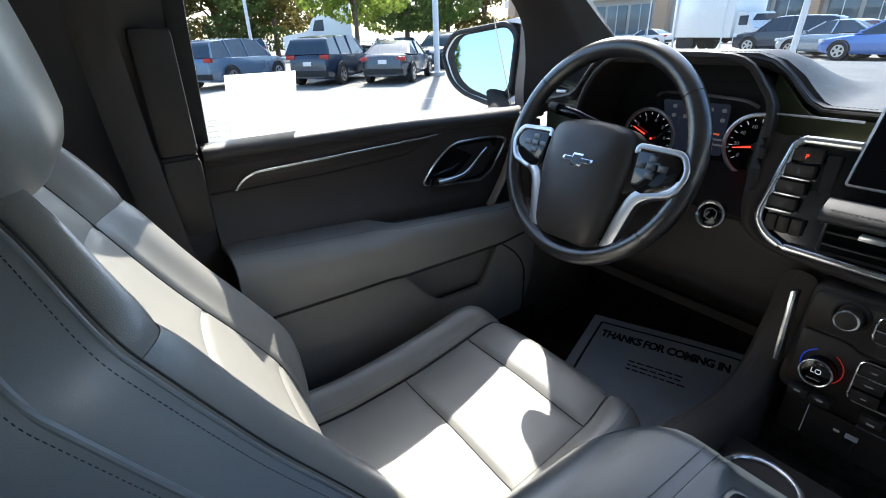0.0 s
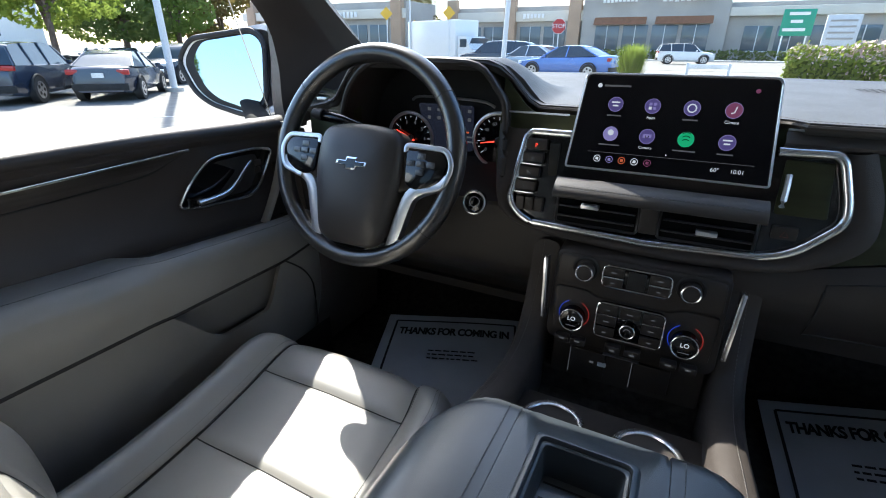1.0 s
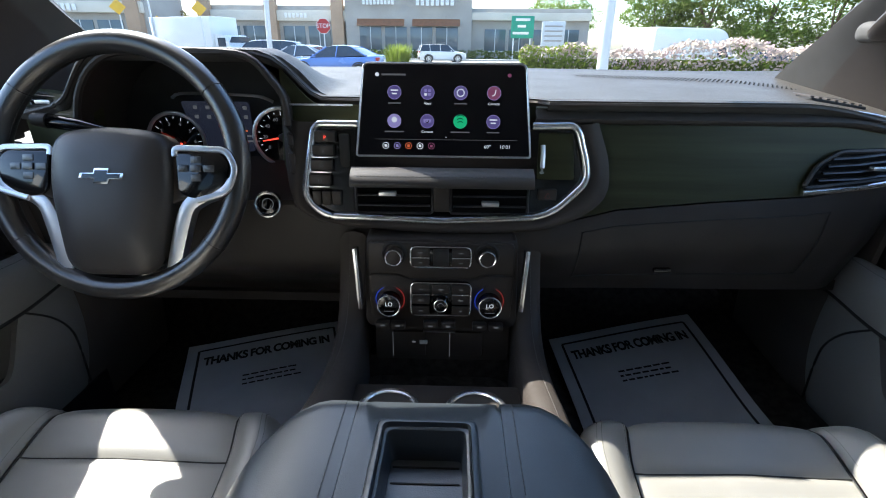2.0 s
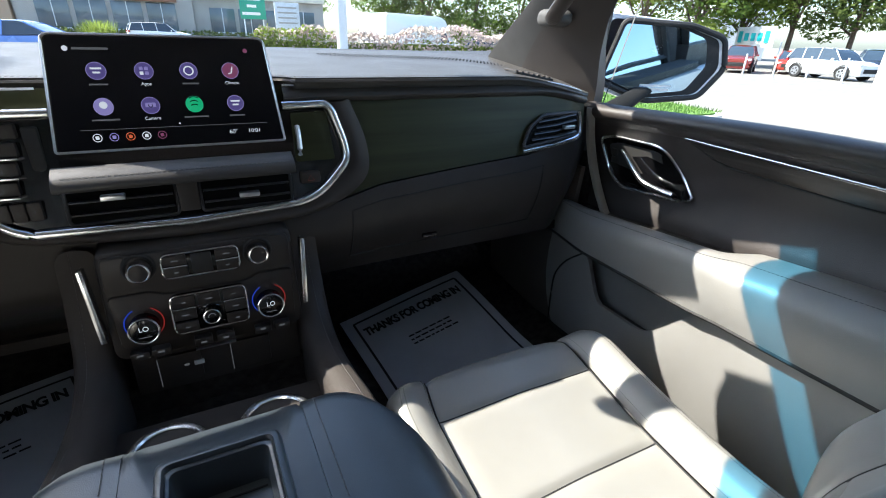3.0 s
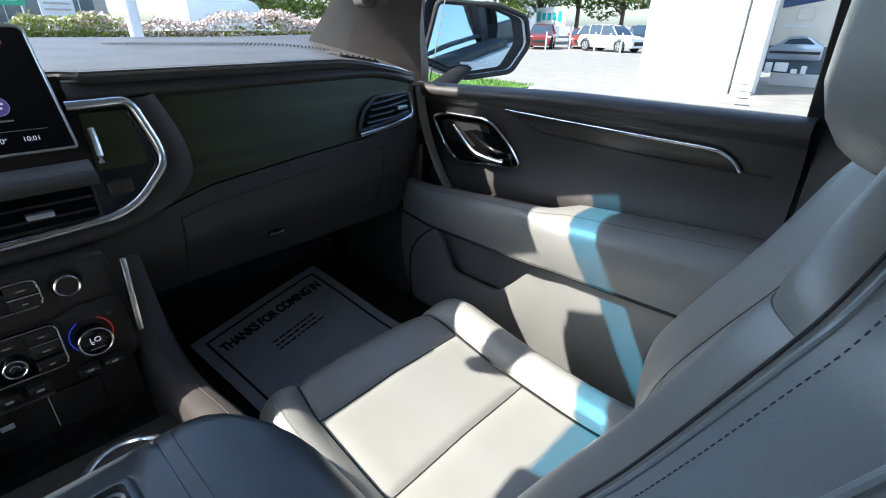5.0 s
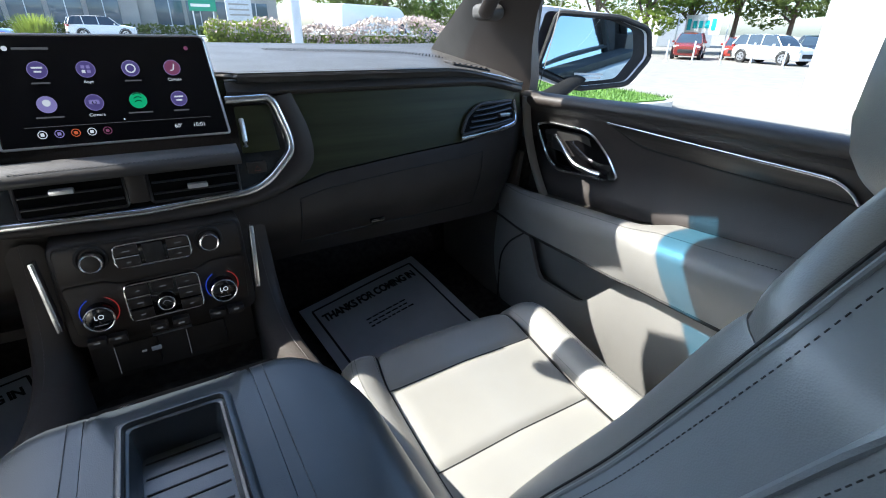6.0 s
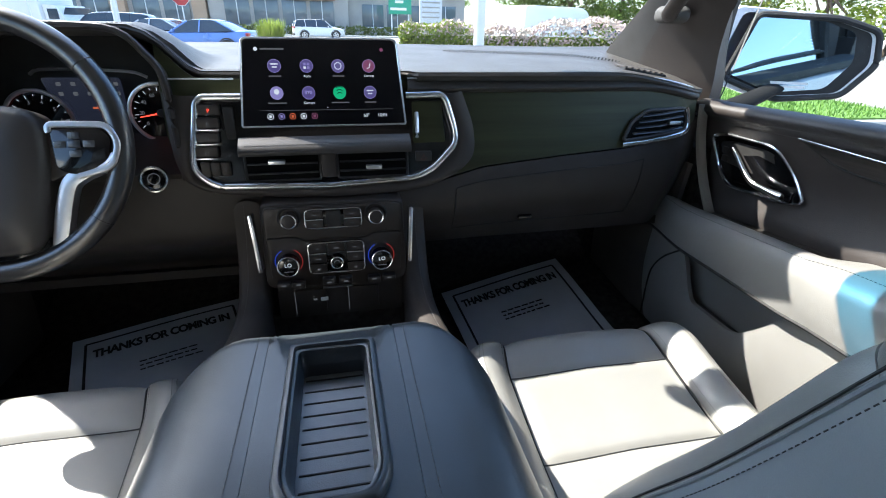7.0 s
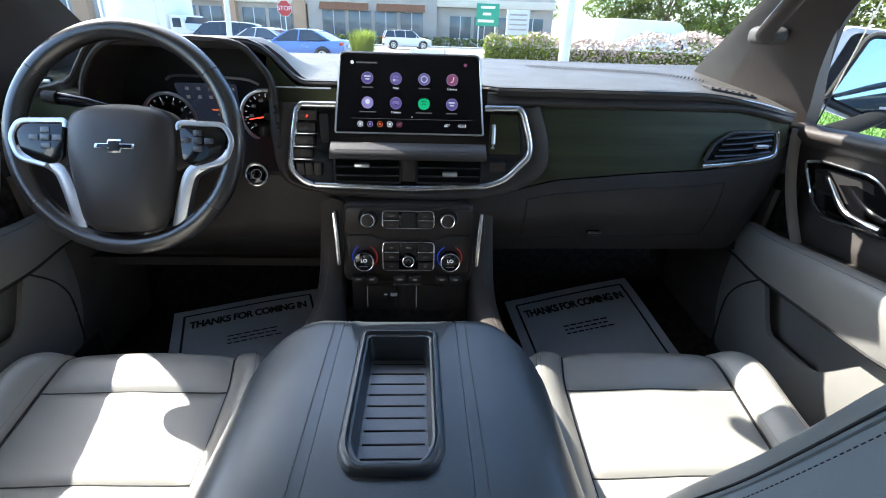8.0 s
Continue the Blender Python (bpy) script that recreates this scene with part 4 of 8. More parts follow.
def steering_wheel():
    C, R = Vector((-0.460, -0.130, 1.213)), 0.190
    nrm = Vector((0.0, -math.cos(0.348), math.sin(0.348))).normalized()
    X = Vector((1, 0, 0))
    Y = nrm.cross(X).normalized()
    def W(a, b, h=0.0):
        return C + X * a + Y * b + nrm * h
    w = thing("steering_wheel", tuple(C), "black leather steering wheel with silver spokes and a plain centre badge", "steering wheel")
    pts = [W((R - 0.0155) * math.cos(a), (R - 0.0155) * math.sin(a)) for a in np.linspace(0, 2 * math.pi, 96, endpoint=False)]
    part("rim", tube(pts, 0.0158, 16, True, up=nrm), "rim_leather", w, "black leather rim")
    for a in (38, 142, 218, 322):
        t = radians(a)
        part("rim_joint", ring(W((R - 0.0155) * math.cos(t), (R - 0.0155) * math.sin(t)), X * -math.sin(t) + Y * math.cos(t), 0.0157, 0.0007, 24, up=nrm), "rubber", w)
    part("stitching", stitches([W((R - 0.0312) * math.cos(a), (R - 0.0312) * math.sin(a), 0.002) for a in np.linspace(0, 2 * math.pi, 200)], 0.004, 0.003, 0.0005), "stitch", w)
    def Hb(a, b, h=0.0):
        return W(a + 0.004, b - 0.025, h)
    # airbag cover
    ol = rounded([(-0.080, 0.070), (-0.086, 0.0), (-0.075, -0.060), (-0.060, -0.128), (0.060, -0.128), (0.075, -0.060), (0.086, 0.0), (0.080, 0.070), (0.0, 0.080)], [0.03, 0.03, 0.02, 0.03, 0.03, 0.02, 0.03, 0.03, 0.05], 5)
    bm = bmesh.new()
    rings = []
    for k, hh in ((1.0, -0.02), (1.0, 0.012), (0.97, 0.022), (0.88, 0.029), (0.6, 0.035), (0.3, 0.037)):
        rings.append([bm.verts.new(Hb(a * k, b * k - 0.02 * (1 - k), hh)) for a, b in ol])
    for A, B in zip(rings, rings[1:]):
        for i in range(len(A)):
            bm.faces.new((A[i], A[(i + 1) % len(A)], B[(i + 1) % len(B)], B[i]))
    bm.faces.new(rings[-1]), bm.faces.new(rings[0][::-1])
    part("airbag_cover", bm, "cover", w, "dark grained airbag cover")
    # plain badge: two crossing bars
    o = [(-0.029, 0.004), (-0.011, 0.004), (-0.009, 0.0105), (0.011, 0.0105), (0.009, 0.004), (0.031, 0.004), (0.029, -0.004), (0.011, -0.004), (0.009, -0.0105), (-0.011, -0.0105), (-0.009, -0.004), (-0.031, -0.004)]
    bd = part("badge", plate([(a, b + 0.008) for a, b in o], lambda a, b, h: Hb(a, b, 0.0385 + h), 0.004, 0.0006), "chrome", w, "plain crossed chrome-edged badge")
    part("inlay", plate([(a * 0.86, b * 0.72 + 0.008) for a, b in o], lambda a, b, h: Hb(a, b, 0.0389 + h), 0.002), "gloss", bd)
    part("marking", box(Hb(0, -0.03, 0.0352), (0.012, 0.0015, 0.003), 0, facing((0, 0, 0), nrm).to_3x3() @ Euler((radians(90), 0, 0)).to_matrix()), "rubber", w)
    for s in (-1, 1):
        # side spoke body with key pad
        sp = part("spoke", plate(rounded([(0.070 * s, 0.052), (0.166 * s, 0.048), (0.174 * s, 0.022), (0.166 * s, -0.008), (0.095 * s, -0.022), (0.078 * s, -0.03)], 0.012), lambda a, b, h: Hb(a, b, 0.012 + h), 0.022, 0.004), "plastic", w)
        fr = [(0.088 * s, 0.044), (0.150 * s, 0.044), (0.164 * s, 0.030), (0.158 * s, 0.000), (0.128 * s, -0.020), (0.105 * s, -0.018), (0.092 * s, -0.010)]
        part("silver_frame", tube([Hb(a, b, 0.0165) for a, b in rounded([(0.084 * s, 0.050), (0.160 * s, 0.048), (0.173 * s, 0.022), (0.162 * s, -0.010), (0.112 * s, -0.024)], 0.012)[:-4]], 0.0045, 8, flat=0.6, up=nrm), "satin", w, "satin silver spoke frame")
        pad = part("key_pad", plate(rounded(fr, 0.008), lambda a, b, h: Hb(a, b, 0.017 + h), 0.006, 0.002), "gloss", w, "black thumb key pad")
        for k, (a, b) in enumerate(((0.100, 0.022), (0.118, 0.022), (0.136, 0.022), (0.118, 0.034), (0.118, 0.009))):
            part("key", plate(rounded([(a * s - 0.0075, b - 0.0048), (a * s + 0.0075, b - 0.0048), (a * s + 0.0075, b + 0.0048), (a * s - 0.0075, b + 0.0048)], 0.002), lambda p, q, h: Hb(p, q, 0.0178 + (0.0012 if k == 1 else 0) + h), 0.0016, 0.0005), "rim_leather", pad)
            if k != 1:
                part("mark", plate([(a * s - 0.002, b - 0.0008), (a * s + 0.002, b - 0.0008), (a * s + 0.002, b + 0.0008), (a * s - 0.002, b + 0.0008)], lambda p, q, h: Hb(p, q, 0.0181 + h), 0.0004), "dim_glow", pad)
        # lower spoke, a silver blade running down to the rim
        arc = spline([(0.166 * s, 0.006), (0.150 * s, -0.008), (0.122 * s, -0.017), (0.103 * s, -0.030), (0.093 * s, -0.056), (0.084 * s, -0.092), (0.077 * s, -0.122), (0.074 * s, -0.140)], 26)
        bm = bmesh.new()
        rows = []
        for i, p in enumerate(arc):
            t = i / 25
            wd = 0.0072 + 0.0040 * math.sin(math.pi * t) + 0.0030 * t
            q = arc[min(i + 1, 25)] - arc[max(i - 1, 0)]
            q = np.array([-q[1], q[0]]) / np.linalg.norm(q)
            rows.append([bm.verts.new(Hb(*(p + q * e * wd), hh - 0.010 * t)) for e, hh in ((-1, 0.004), (-0.8, 0.015), (0, 0.018), (0.8, 0.015), (1, 0.004), (0, -0.004))])
        for A, B in zip(rows, rows[1:]):
            for k in range(6):
                bm.faces.new((A[k], A[(k + 1) % 6], B[(k + 1) % 6], B[k]))
        bm.faces.new(rows[0]), bm.faces.new(rows[-1][::-1])
        part("lower_spoke", bm, "satin", w, "satin silver lower spoke")
    part("lower_boss", plate(rounded([(-0.060, -0.095), (0.060, -0.095), (0.078, -0.140), (0.0, -0.153), (-0.078, -0.140)], 0.012), lambda a, b, h: Hb(a, b, 0.004 + h), 0.016, 0.003), "gloss", w)
    part("column", tube([W(0, 0, -0.02), W(0, -0.01, -0.14), W(0, -0.03, -0.26)], [0.055, 0.062, 0.07], 20), "plastic", w, "black column shroud")
    # stalk
    st = thing("wiper_stalk", tuple(W(-0.10, 0.06, -0.05)), "black wiper and lamp stalk behind the steering wheel", "stalk")
    part("arm", tube([W(-0.04, 0.055, -0.06), W(-0.09, 0.066, -0.050), W(-0.135, 0.072, -0.045)], [0.008, 0.010, 0.011], 12), "gloss", st)
    part("tip", tube([W(-0.137, 0.072, -0.045), W(-0.158, 0.074, -0.043)], [0.0115, 0.010], 12), "plastic", st)
    part("mark", box(W(-0.115, 0.082, -0.044), (0.02, 0.001, 0.002)), "dim_glow", st)


dashboard()
instruments()
touch_screen()
climate_panel()
steering_wheel()


# ---- seats ----
def interp_curve(points, n=200):
    c = spline(points, n)
    def at(t):
        f = min(1, max(0, t)) * (n - 1)
        i = min(n - 2, int(f))
        return c[i] + (c[i + 1] - c[i]) * (f - i)
    return at


CUSH_ALONG = interp_curve([(-0.215, 0.62), (-0.190, 0.74), (-0.180, 0.79), (-0.187, 0.822), (-0.215, 0.838), (-0.285, 0.818), (-0.36, 0.801), (-0.45, 0.786), (-0.58, 0.776), (-0.72, 0.788)])
CUSH_ACROSS = interp_curve([(-0.222, -0.16), (-0.236, -0.09), (-0.238, -0.03), (-0.228, 0.012), (-0.205, 0.034), (-0.178, 0.026), (-0.157, 0.005), (-0.146, -0.001), (-0.06, 0.001), (0, 0.003), (0.06, 0.001), (0.146, -0.001), (0.157, 0.005), (0.178, 0.026), (0.205, 0.034), (0.228, 0.012), (0.238, -0.03), (0.236, -0.09), (0.222, -0.16)])
BACK_UP = interp_curve([(-0.640, 0.80), (-0.640, 0.87), (-0.655, 0.95), (-0.689, 1.04), (-0.732, 1.14), (-0.770, 1.251), (-0.796, 1.335), (-0.827, 1.383), (-0.867, 1.396), (-0.907, 1.381)])
BACK_ACROSS = interp_curve([(-0.238, -0.16), (-0.248, -0.09), (-0.246, -0.03), (-0.232, 0.012), (-0.205, 0.040), (-0.175, 0.036), (-0.140, 0.012), (-0.10, 0.0), (0, -0.006), (0.10, 0.0), (0.140, 0.012), (0.175, 0.036), (0.205, 0.040), (0.232, 0.012), (0.246, -0.03), (0.248, -0.09), (0.238, -0.16)])


def seat(cx, recline, inner, label):
    """inner: +1 if the console is at the seat's right-hand side."""
    s = thing("front_seat", (cx, -0.45, FLOOR), label, "seat", "front seats")
    tilt = Matrix.Translation((0, -0.64, 0.86)) @ Matrix.Rotation(radians(recline), 4, "X") @ Matrix.Translation((0, 0.64, -0.86))

    def C(u, v):
        dx, dz = CUSH_ACROSS(u)
        y, z = CUSH_ALONG(v)
        k = smooth01(0.26, 0.42, v)
        narrow = 1 - 0.10 * smooth01(0.42, 0.22, v)
        return Vector((cx + dx * narrow, y - 0.03 * (abs(dx) / 0.23) ** 3 * (1 - k), z + dz * (0.35 + 0.65 * k if dz > 0 else 1)))

    def B(u, v):
        dx, dy = BACK_ACROSS(u)
        dx *= 1.008 * (1 - 0.184 * v)
        y, z = BACK_UP(v)
        taper = max(0.45, 1 - 0.80 * smooth01(0.676, 1.0, v))
        k = 1 - 0.60 * smooth01(0.80, 1.0, v)
        low = 0.4 + 0.6 * smooth01(0.0, 0.25, v)
        p = Vector((cx + dx * taper, y + (dy * k * low if dy > 0 else dy), z - 0.029 * (abs(dx) / 0.24) ** 4 * smooth01(0.5, 0.9, v) + (0.15 * dy if dy > 0 else 0)))
        return tilt @ p

    ua, ub = 0.320, 0.680
    # cushion
    for (v0, v1), nm in (((0.17, 0.412), "front_panel"), ((0.412, 0.624), "middle_panel"), ((0.624, 1.0), "rear_panel")):
        part(nm, sheet(C, 30, 24, (ua, ub), (v0, v1), 0.02, 0.0050, 0.09, out=(0, 0.4, 1)), "leather", s, "grey-beige leather cushion panel")
    part("front_apron", sheet(C, 18, 8, (ua, ub), (0.0, 0.17), 0.02, out=(0, 0.4, 1)), "leather_side", s)
    for u0, u1, nm in ((0.10, ua, "cushion_bolster"), (ub, 0.90, "cushion_bolster")):
        part(nm, sheet(C, 20, 50, (u0, u1), (0.03, 1.0), 0.02, 0.0040, 0.06, out=(0, 0.4, 1)), "leather", s, "raised leather cushion bolster")
    for u0, u1 in ((0.0, 0.10), (0.90, 1.0)):
        part("cushion_side", sheet(C, 4, 24, (u0, u1), (0.03, 1.0), 0.02, out=(u0 - 0.5, 0, 0.1)), "leather_side", s)
    for u in (ua - 0.016, ub + 0.016):
        part("stitching", stitches([C(u, v) + V(0, 0, 0.0006) for v in np.linspace(0.2, 0.98, 60)], 0.0028, 0.0020, 0.00034), "stitch", s)
    # dark seams where the cushion panels meet
    for v in (0.17, 0.412, 0.624):
        part("seam", tube([C(u, v) + V(0, 0, -0.0042) for u in np.linspace(ua, ub, 20)], 0.0012, 6), "stitch", s)
    for u in (ua, ub):
        part("seam", tube([C(u, v) + V(0, 0, -0.0042) for v in np.linspace(0.05, 1, 40)], 0.0012, 6), "stitch", s)
    for u, d in ((0.238, 1), (0.762, -1)):
        for e in (0.0, 0.009):
            part("stitching", stitches([C(u + d * e, v) + V(0, 0, 0.0004) for v in np.linspace(0.26, 0.98, 60)], 0.0028, 0.0020, 0.00034), "stitch", s)
    # backrest
    ua, ub = 0.345, 0.655
    for (v0, v1), nm in (((0.02, 0.22), "lumbar_panel"), ((0.22, 0.44), "back_panel"), ((0.44, 0.67), "back_panel")):
        part(nm, sheet(B, 26, 20, (ua, ub), (v0, v1), 0.02, 0.004, 0.07, out=(0, 1, 0.3)), "leather", s, "grey-beige leather backrest panel")
    part("shoulder_panel", sheet(B, 26, 16, (ua, ub), (0.67, 1.0), 0.02, 0.004, 0.08, out=(0, 1, 0.3)), "leather", s)
    for u0, u1 in ((0.215, ua), (ub, 0.785)):
        part("back_bolster", sheet(B, 20, 50, (u0, u1), (0.02, 0.67), 0.02, 0.003, 0.07, out=(0, 1, 0.3)), "leather", s, "raised leather backrest bolster")
    for u0, u1 in ((0.215, ua), (ub, 0.785)):
        part("shoulder_bolster", sheet(B, 12, 24, (u0, u1), (0.67, 1.0), 0.02, 0.004, 0.10, out=(0, 1, 0.3)), "leather", s)
    for u0, u1, ue in ((0.0, 0.215, 0.215), (0.785, 1.0, 0.785)):
        part("back_side", sheet(B, 12, 40, (u0, u1), (0.02, 1.0), 0.02, out=(ue - 0.5, 0.2, 0)), "leather_side", s, "smooth leather seat side")
        part("piping", tube([B(ue, v) + V(0, 0.000, 0) for v in np.linspace(0.05, 0.98, 90)], 0.0018, 8), "leather_side", s, "raised leather piping")
        d = 0.020 if ue < 0.5 else -0.020
        part("stitching", stitches([B(ue - d * 0.55, v) + V(-d * 0.02, 0.0004, 0.0004) for v in np.linspace(0.08, 0.97, 90)], 0.0026, 0.0020, 0.00036), "stitch", s)
        us = 0.160 if ue < 0.5 else 0.840
        part("side_piping", tube([B(us, v) for v in np.linspace(0.05, 0.97, 90)], 0.0028, 8), "leather_side", s)
        part("stitching", stitches([B(us - d * 0.5, v) for v in np.linspace(0.08, 0.96, 90)], 0.0026, 0.0020, 0.00036), "stitch", s)
        part("seam", tube([B(ua if ue < 0.5 else ub, v) + V(0, -0.004, -0.001) for v in np.linspace(0.02, 0.95, 50)], 0.0014, 6), "stitch", s)
        part("seam", tube([B(ue + d * 0.30, v) for v in np.linspace(0.05, 0.98, 90)], 0.0009, 6), "stitch", s, "dark seam beside the piping")
    part("back_shell", sheet(lambda u, v: tilt @ Vector((cx + (-0.20 + 0.40 * u) * (1 - 0.15 * v), -0.76 - 0.16 * v - 0.03 * math.sin(math.pi * u), 0.80 + 0.47 * v)), 10, 10, thick=0.02), "plastic", s, "dark seat back shell")
    # headrest on two posts
    hz = 1.440 if inner > 0 else 1.400
    hy = -0.790 if inner > 0 else -0.765
    hr = rounded_block((cx, hy, hz), (0.262, 0.105, 0.210), 0.045)
    bmesh.ops.transform(hr, matrix=tilt, verts=hr.verts)
    h = part("headrest", hr, "leather", s, "padded leather headrest")
    for dx in (-0.075, 0.075):
        part("post", tube([tilt @ Vector((cx + dx, -0.805, 1.30)), tilt @ Vector((cx + dx, -0.780, 1.40))], 0.006, 10), "chrome", s)
    for e in (-1, 1):
        ln = [tilt @ Vector((cx + e * 0.1312, hy + 0.027 + 0.004 * math.sin(z * 20), hz + z)) for z in np.linspace(-0.075, 0.085, 20)]
        part("stitching", stitches(ln, 0.0036, 0.0026, 0.0005), "stitch", h)
        part("seam", tube([p + V(0, -0.006, 0) for p in ln], 0.0012, 5), "stitch", h)
    # recliner cover and rail
    part("side_cover", box((cx - inner * 0.235, -0.55, 0.69), (0.03, 0.34, 0.11), 0.012), "plastic", s)
    for dx in (-0.17, 0.17):
        part("rail", box((cx + dx, -0.45, FLOOR + 0.05), (0.04, 0.56, 0.10), 0.006), "plastic", s)
    part("underframe", box((cx, -0.47, 0.68), (0.40, 0.44, 0.12), 0.02), "plastic", s)
    # side airbag tag on the side next to the console
    if inner > 0:
        q = B(0.862, 0.735) + V(0, 0.006, 0.016)
        tg = part("airbag_tag", box(q + V(0.002, -0.012, -0.006), (0.003, 0.046, 0.026), 0.001, Euler((radians(recline + 22), 0, 0)).to_matrix()), "ink", s, "small black cloth tag with white lettering")
        lettering("word", "AIRBAG", 0.011, Matrix.Translation(q + V(0.0040, -0.012, -0.006)) @ Euler((radians(90 + 0), 0, radians(90))).to_matrix().to_4x4() @ Matrix.Rotation(radians(-(recline + 22) * 0 - 20), 4, "Z"), "white", tg)
    return s


def rounded_block(c, size, r):
    """A soft pillow block."""
    bm = bmesh.new()
    bmesh.ops.create_cube(bm, size=1)
    bmesh.ops.subdivide_edges(bm, edges=bm.edges[:], cuts=9, use_grid_fill=True)
    half = Vector(size) / 2
    for v in bm.verts:
        p = Vector((v.co.x * size[0], v.co.y * size[1], v.co.z * size[2]))
        core = Vector([max(-half[k] + r, min(half[k] - r, p[k])) for k in range(3)])
        d = p - core
        q = core + d.normalized() * r if d.length > 1e-6 else p
        bulge = 0.012 * (1 - (q.x / half.x) ** 2) * (1 - (q.z / half.z) ** 2)
        q.y += bulge if q.y > 0 else -bulge
        v.co = q + Vector(c)
    return bm


# ---- centre console ----
def console():
    c = thing("centre_console", (-0.01, -0.4, FLOOR), "black leather centre console with padded lid and ribbed tray", "console")
    cx = -0.003
    LID = 1.040
    part("body", box((cx, -0.645, 0.795), (0.33, 0.45, 0.41), 0.02), "plastic", c, "black console body")

    lid_across = interp_curve([(0.072, 0.0), (0.105, 0.0005), (0.138, -0.004), (0.160, -0.015), (0.176, -0.036), (0.184, -0.066), (0.183, -0.11)])
    def wing(s):
        def f(u, v):
            dx, dz = lid_across(u)
            front = -0.378 - min(0.09, 0.095 * (max(0, dx - 0.098) / 0.08) ** 2)
            y2 = front + (-0.76 - front) * v
            return Vector((cx + s * dx, y2, LID + dz - 0.050 * max(0, 1 - v / 0.09) ** 3))
        return f
    for s in (-1, 1):
        w = part("lid_wing", sheet(wing(s), 14, 40, thick=0.02, out=(0, 0, 1)), "dark_leather", c, "padded black leather lid side")
        part("stitching", stitches([wing(s)(0.06, v) + V(0, 0, 0.001) for v in np.linspace(0.05, 1, 80)], 0.0036, 0.0026, 0.0005), "stitch_light", c)
        part("lid_bead", tube([wing(s)(0.97, v) + V(s * 0.002, 0, 0) for v in np.linspace(0.03, 1, 40)], 0.003, 6), "dark_leather", c)
        part("side_strip", tube([wing(s)(1.0, v) + V(s * 0.002, 0, -0.012) for v in np.linspace(0.03, 1, 40)], 0.003, 6), "stitch_light", c)
    # middle strip with the tray opening
    strip = [(-0.082, -0.74), (0.082, -0.74), (0.082, -0.322), (-0.082, -0.322)]
    hole = rounded([(-0.027, -0.629), (0.027, -0.629), (0.037, -0.608), (0.036, -0.4435), (-0.036, -0.4435), (-0.037, -0.608)], [0.009, 0.009, 0.010, 0.007, 0.007, 0.010], 5)
    hole = [tuple(np.array(p) + (np.array(q) - np.array(p)) * k / n) for p, q in zip(hole, hole[1:] + hole[:1]) for n in (max(1, int(math.dist(p, q) / 0.008)),) for k in range(n)]
    bm = bmesh.new()
    nh = len(hole)
    def outer_pt(p):
        a, b = p[0] / 0.0715, (p[1] + 0.5685) / 0.1905
        k = 1 / max(abs(a), abs(b))
        return (a * k * 0.0715, b * k * 0.1905 - 0.5685)
    rings = []
    def zz(y):
        return LID - 0.050 * max(0, 1 - (-0.378 - y) / 0.382 / 0.09) ** 3
    for t in (1.0, 0.9, 0.8, 0.68):
        rr = []
        for p in hole:
            o, q = outer_pt(p), (p[0] * 1.40, (p[1] + 0.536) * 1.16 - 0.536)
            x, y = q[0] * (1 - t) + o[0] * t, q[1] * (1 - t) + o[1] * t
            rr.append(bm.verts.new((cx + x, y, zz(y))))
        rings.append(rr)
    for kx, ky, lift in ((1.34, 1.150, 0.0), (1.30, 1.140, 0.005), (1.24, 1.115, 0.0075), (1.15, 1.07, 0.0075), (1.12, 1.055, 0.003), (1.08, 1.035, 0.004), (1.02, 1.01, 0.003), (1.0, 1.0, -0.001)):
        rings.append([bm.verts.new((cx + p[0] * kx, (p[1] + 0.536) * ky - 0.536, zz((p[1] + 0.536) * ky - 0.536) + lift)) for p in hole])
    for t, dz in ((0.985, -0.006), (0.96, -0.012), (0.95, -0.014), (0.92, -0.030)):
        rings.append([bm.verts.new((cx + p[0] * t, (p[1] + 0.536) * t - 0.536, LID + dz)) for p in hole])
    for A, B in zip(rings, rings[1:]):
        for i in range(nh):
            bm.faces.new((A[i], A[(i + 1) % nh], B[(i + 1) % nh], B[i]))
    part("lid_middle", bm, "dark_leather", c, "black moulded lid middle with a raised tray rim", smooth=50)
    tray = part("tray_liner", plate([(p[0] * 0.93, (p[1] + 0.536) * 0.95 - 0.536) for p in hole], lambda a, b, h: V(cx + a, b, LID - 0.027 + h), 0.004), "tray", c, "black ribbed rubber tray liner")
    for k in range(9):
        y = -0.459 - 0.0177 * k
        part("groove", box((cx, y, LID - 0.0268), (0.062, 0.0016, 0.0012)), "rubber", tray)
    part("front_face", sheet(lambda u, v: (cx - 0.150 + 0.30 * u, -0.384 + 0.015 * v - 0.045 * abs(2 * u - 1) ** 3, 0.992 - 0.13 * v), 12, 6, thick=0.02, out=(0, 1, 0)), "dark_leather", c)
    # cup holder deck in front of the lid
    part("deck", box((cx, -0.280, 0.868), (0.262, 0.20, 0.03), 0.008), "plastic", c, "dark cup holder deck")
    part("front_bin", box((cx, -0.130, 0.715), (0.262, 0.15, 0.02), 0.004), "carpet", c, "deep open bin lined in black")
    part("bin_wall", box((cx, -0.188, 0.79), (0.262, 0.012, 0.15), 0.003), "carpet", c)
    part("bin_wall", box((cx, -0.062, 0.78), (0.262, 0.012, 0.15), 0.003), "carpet", c)
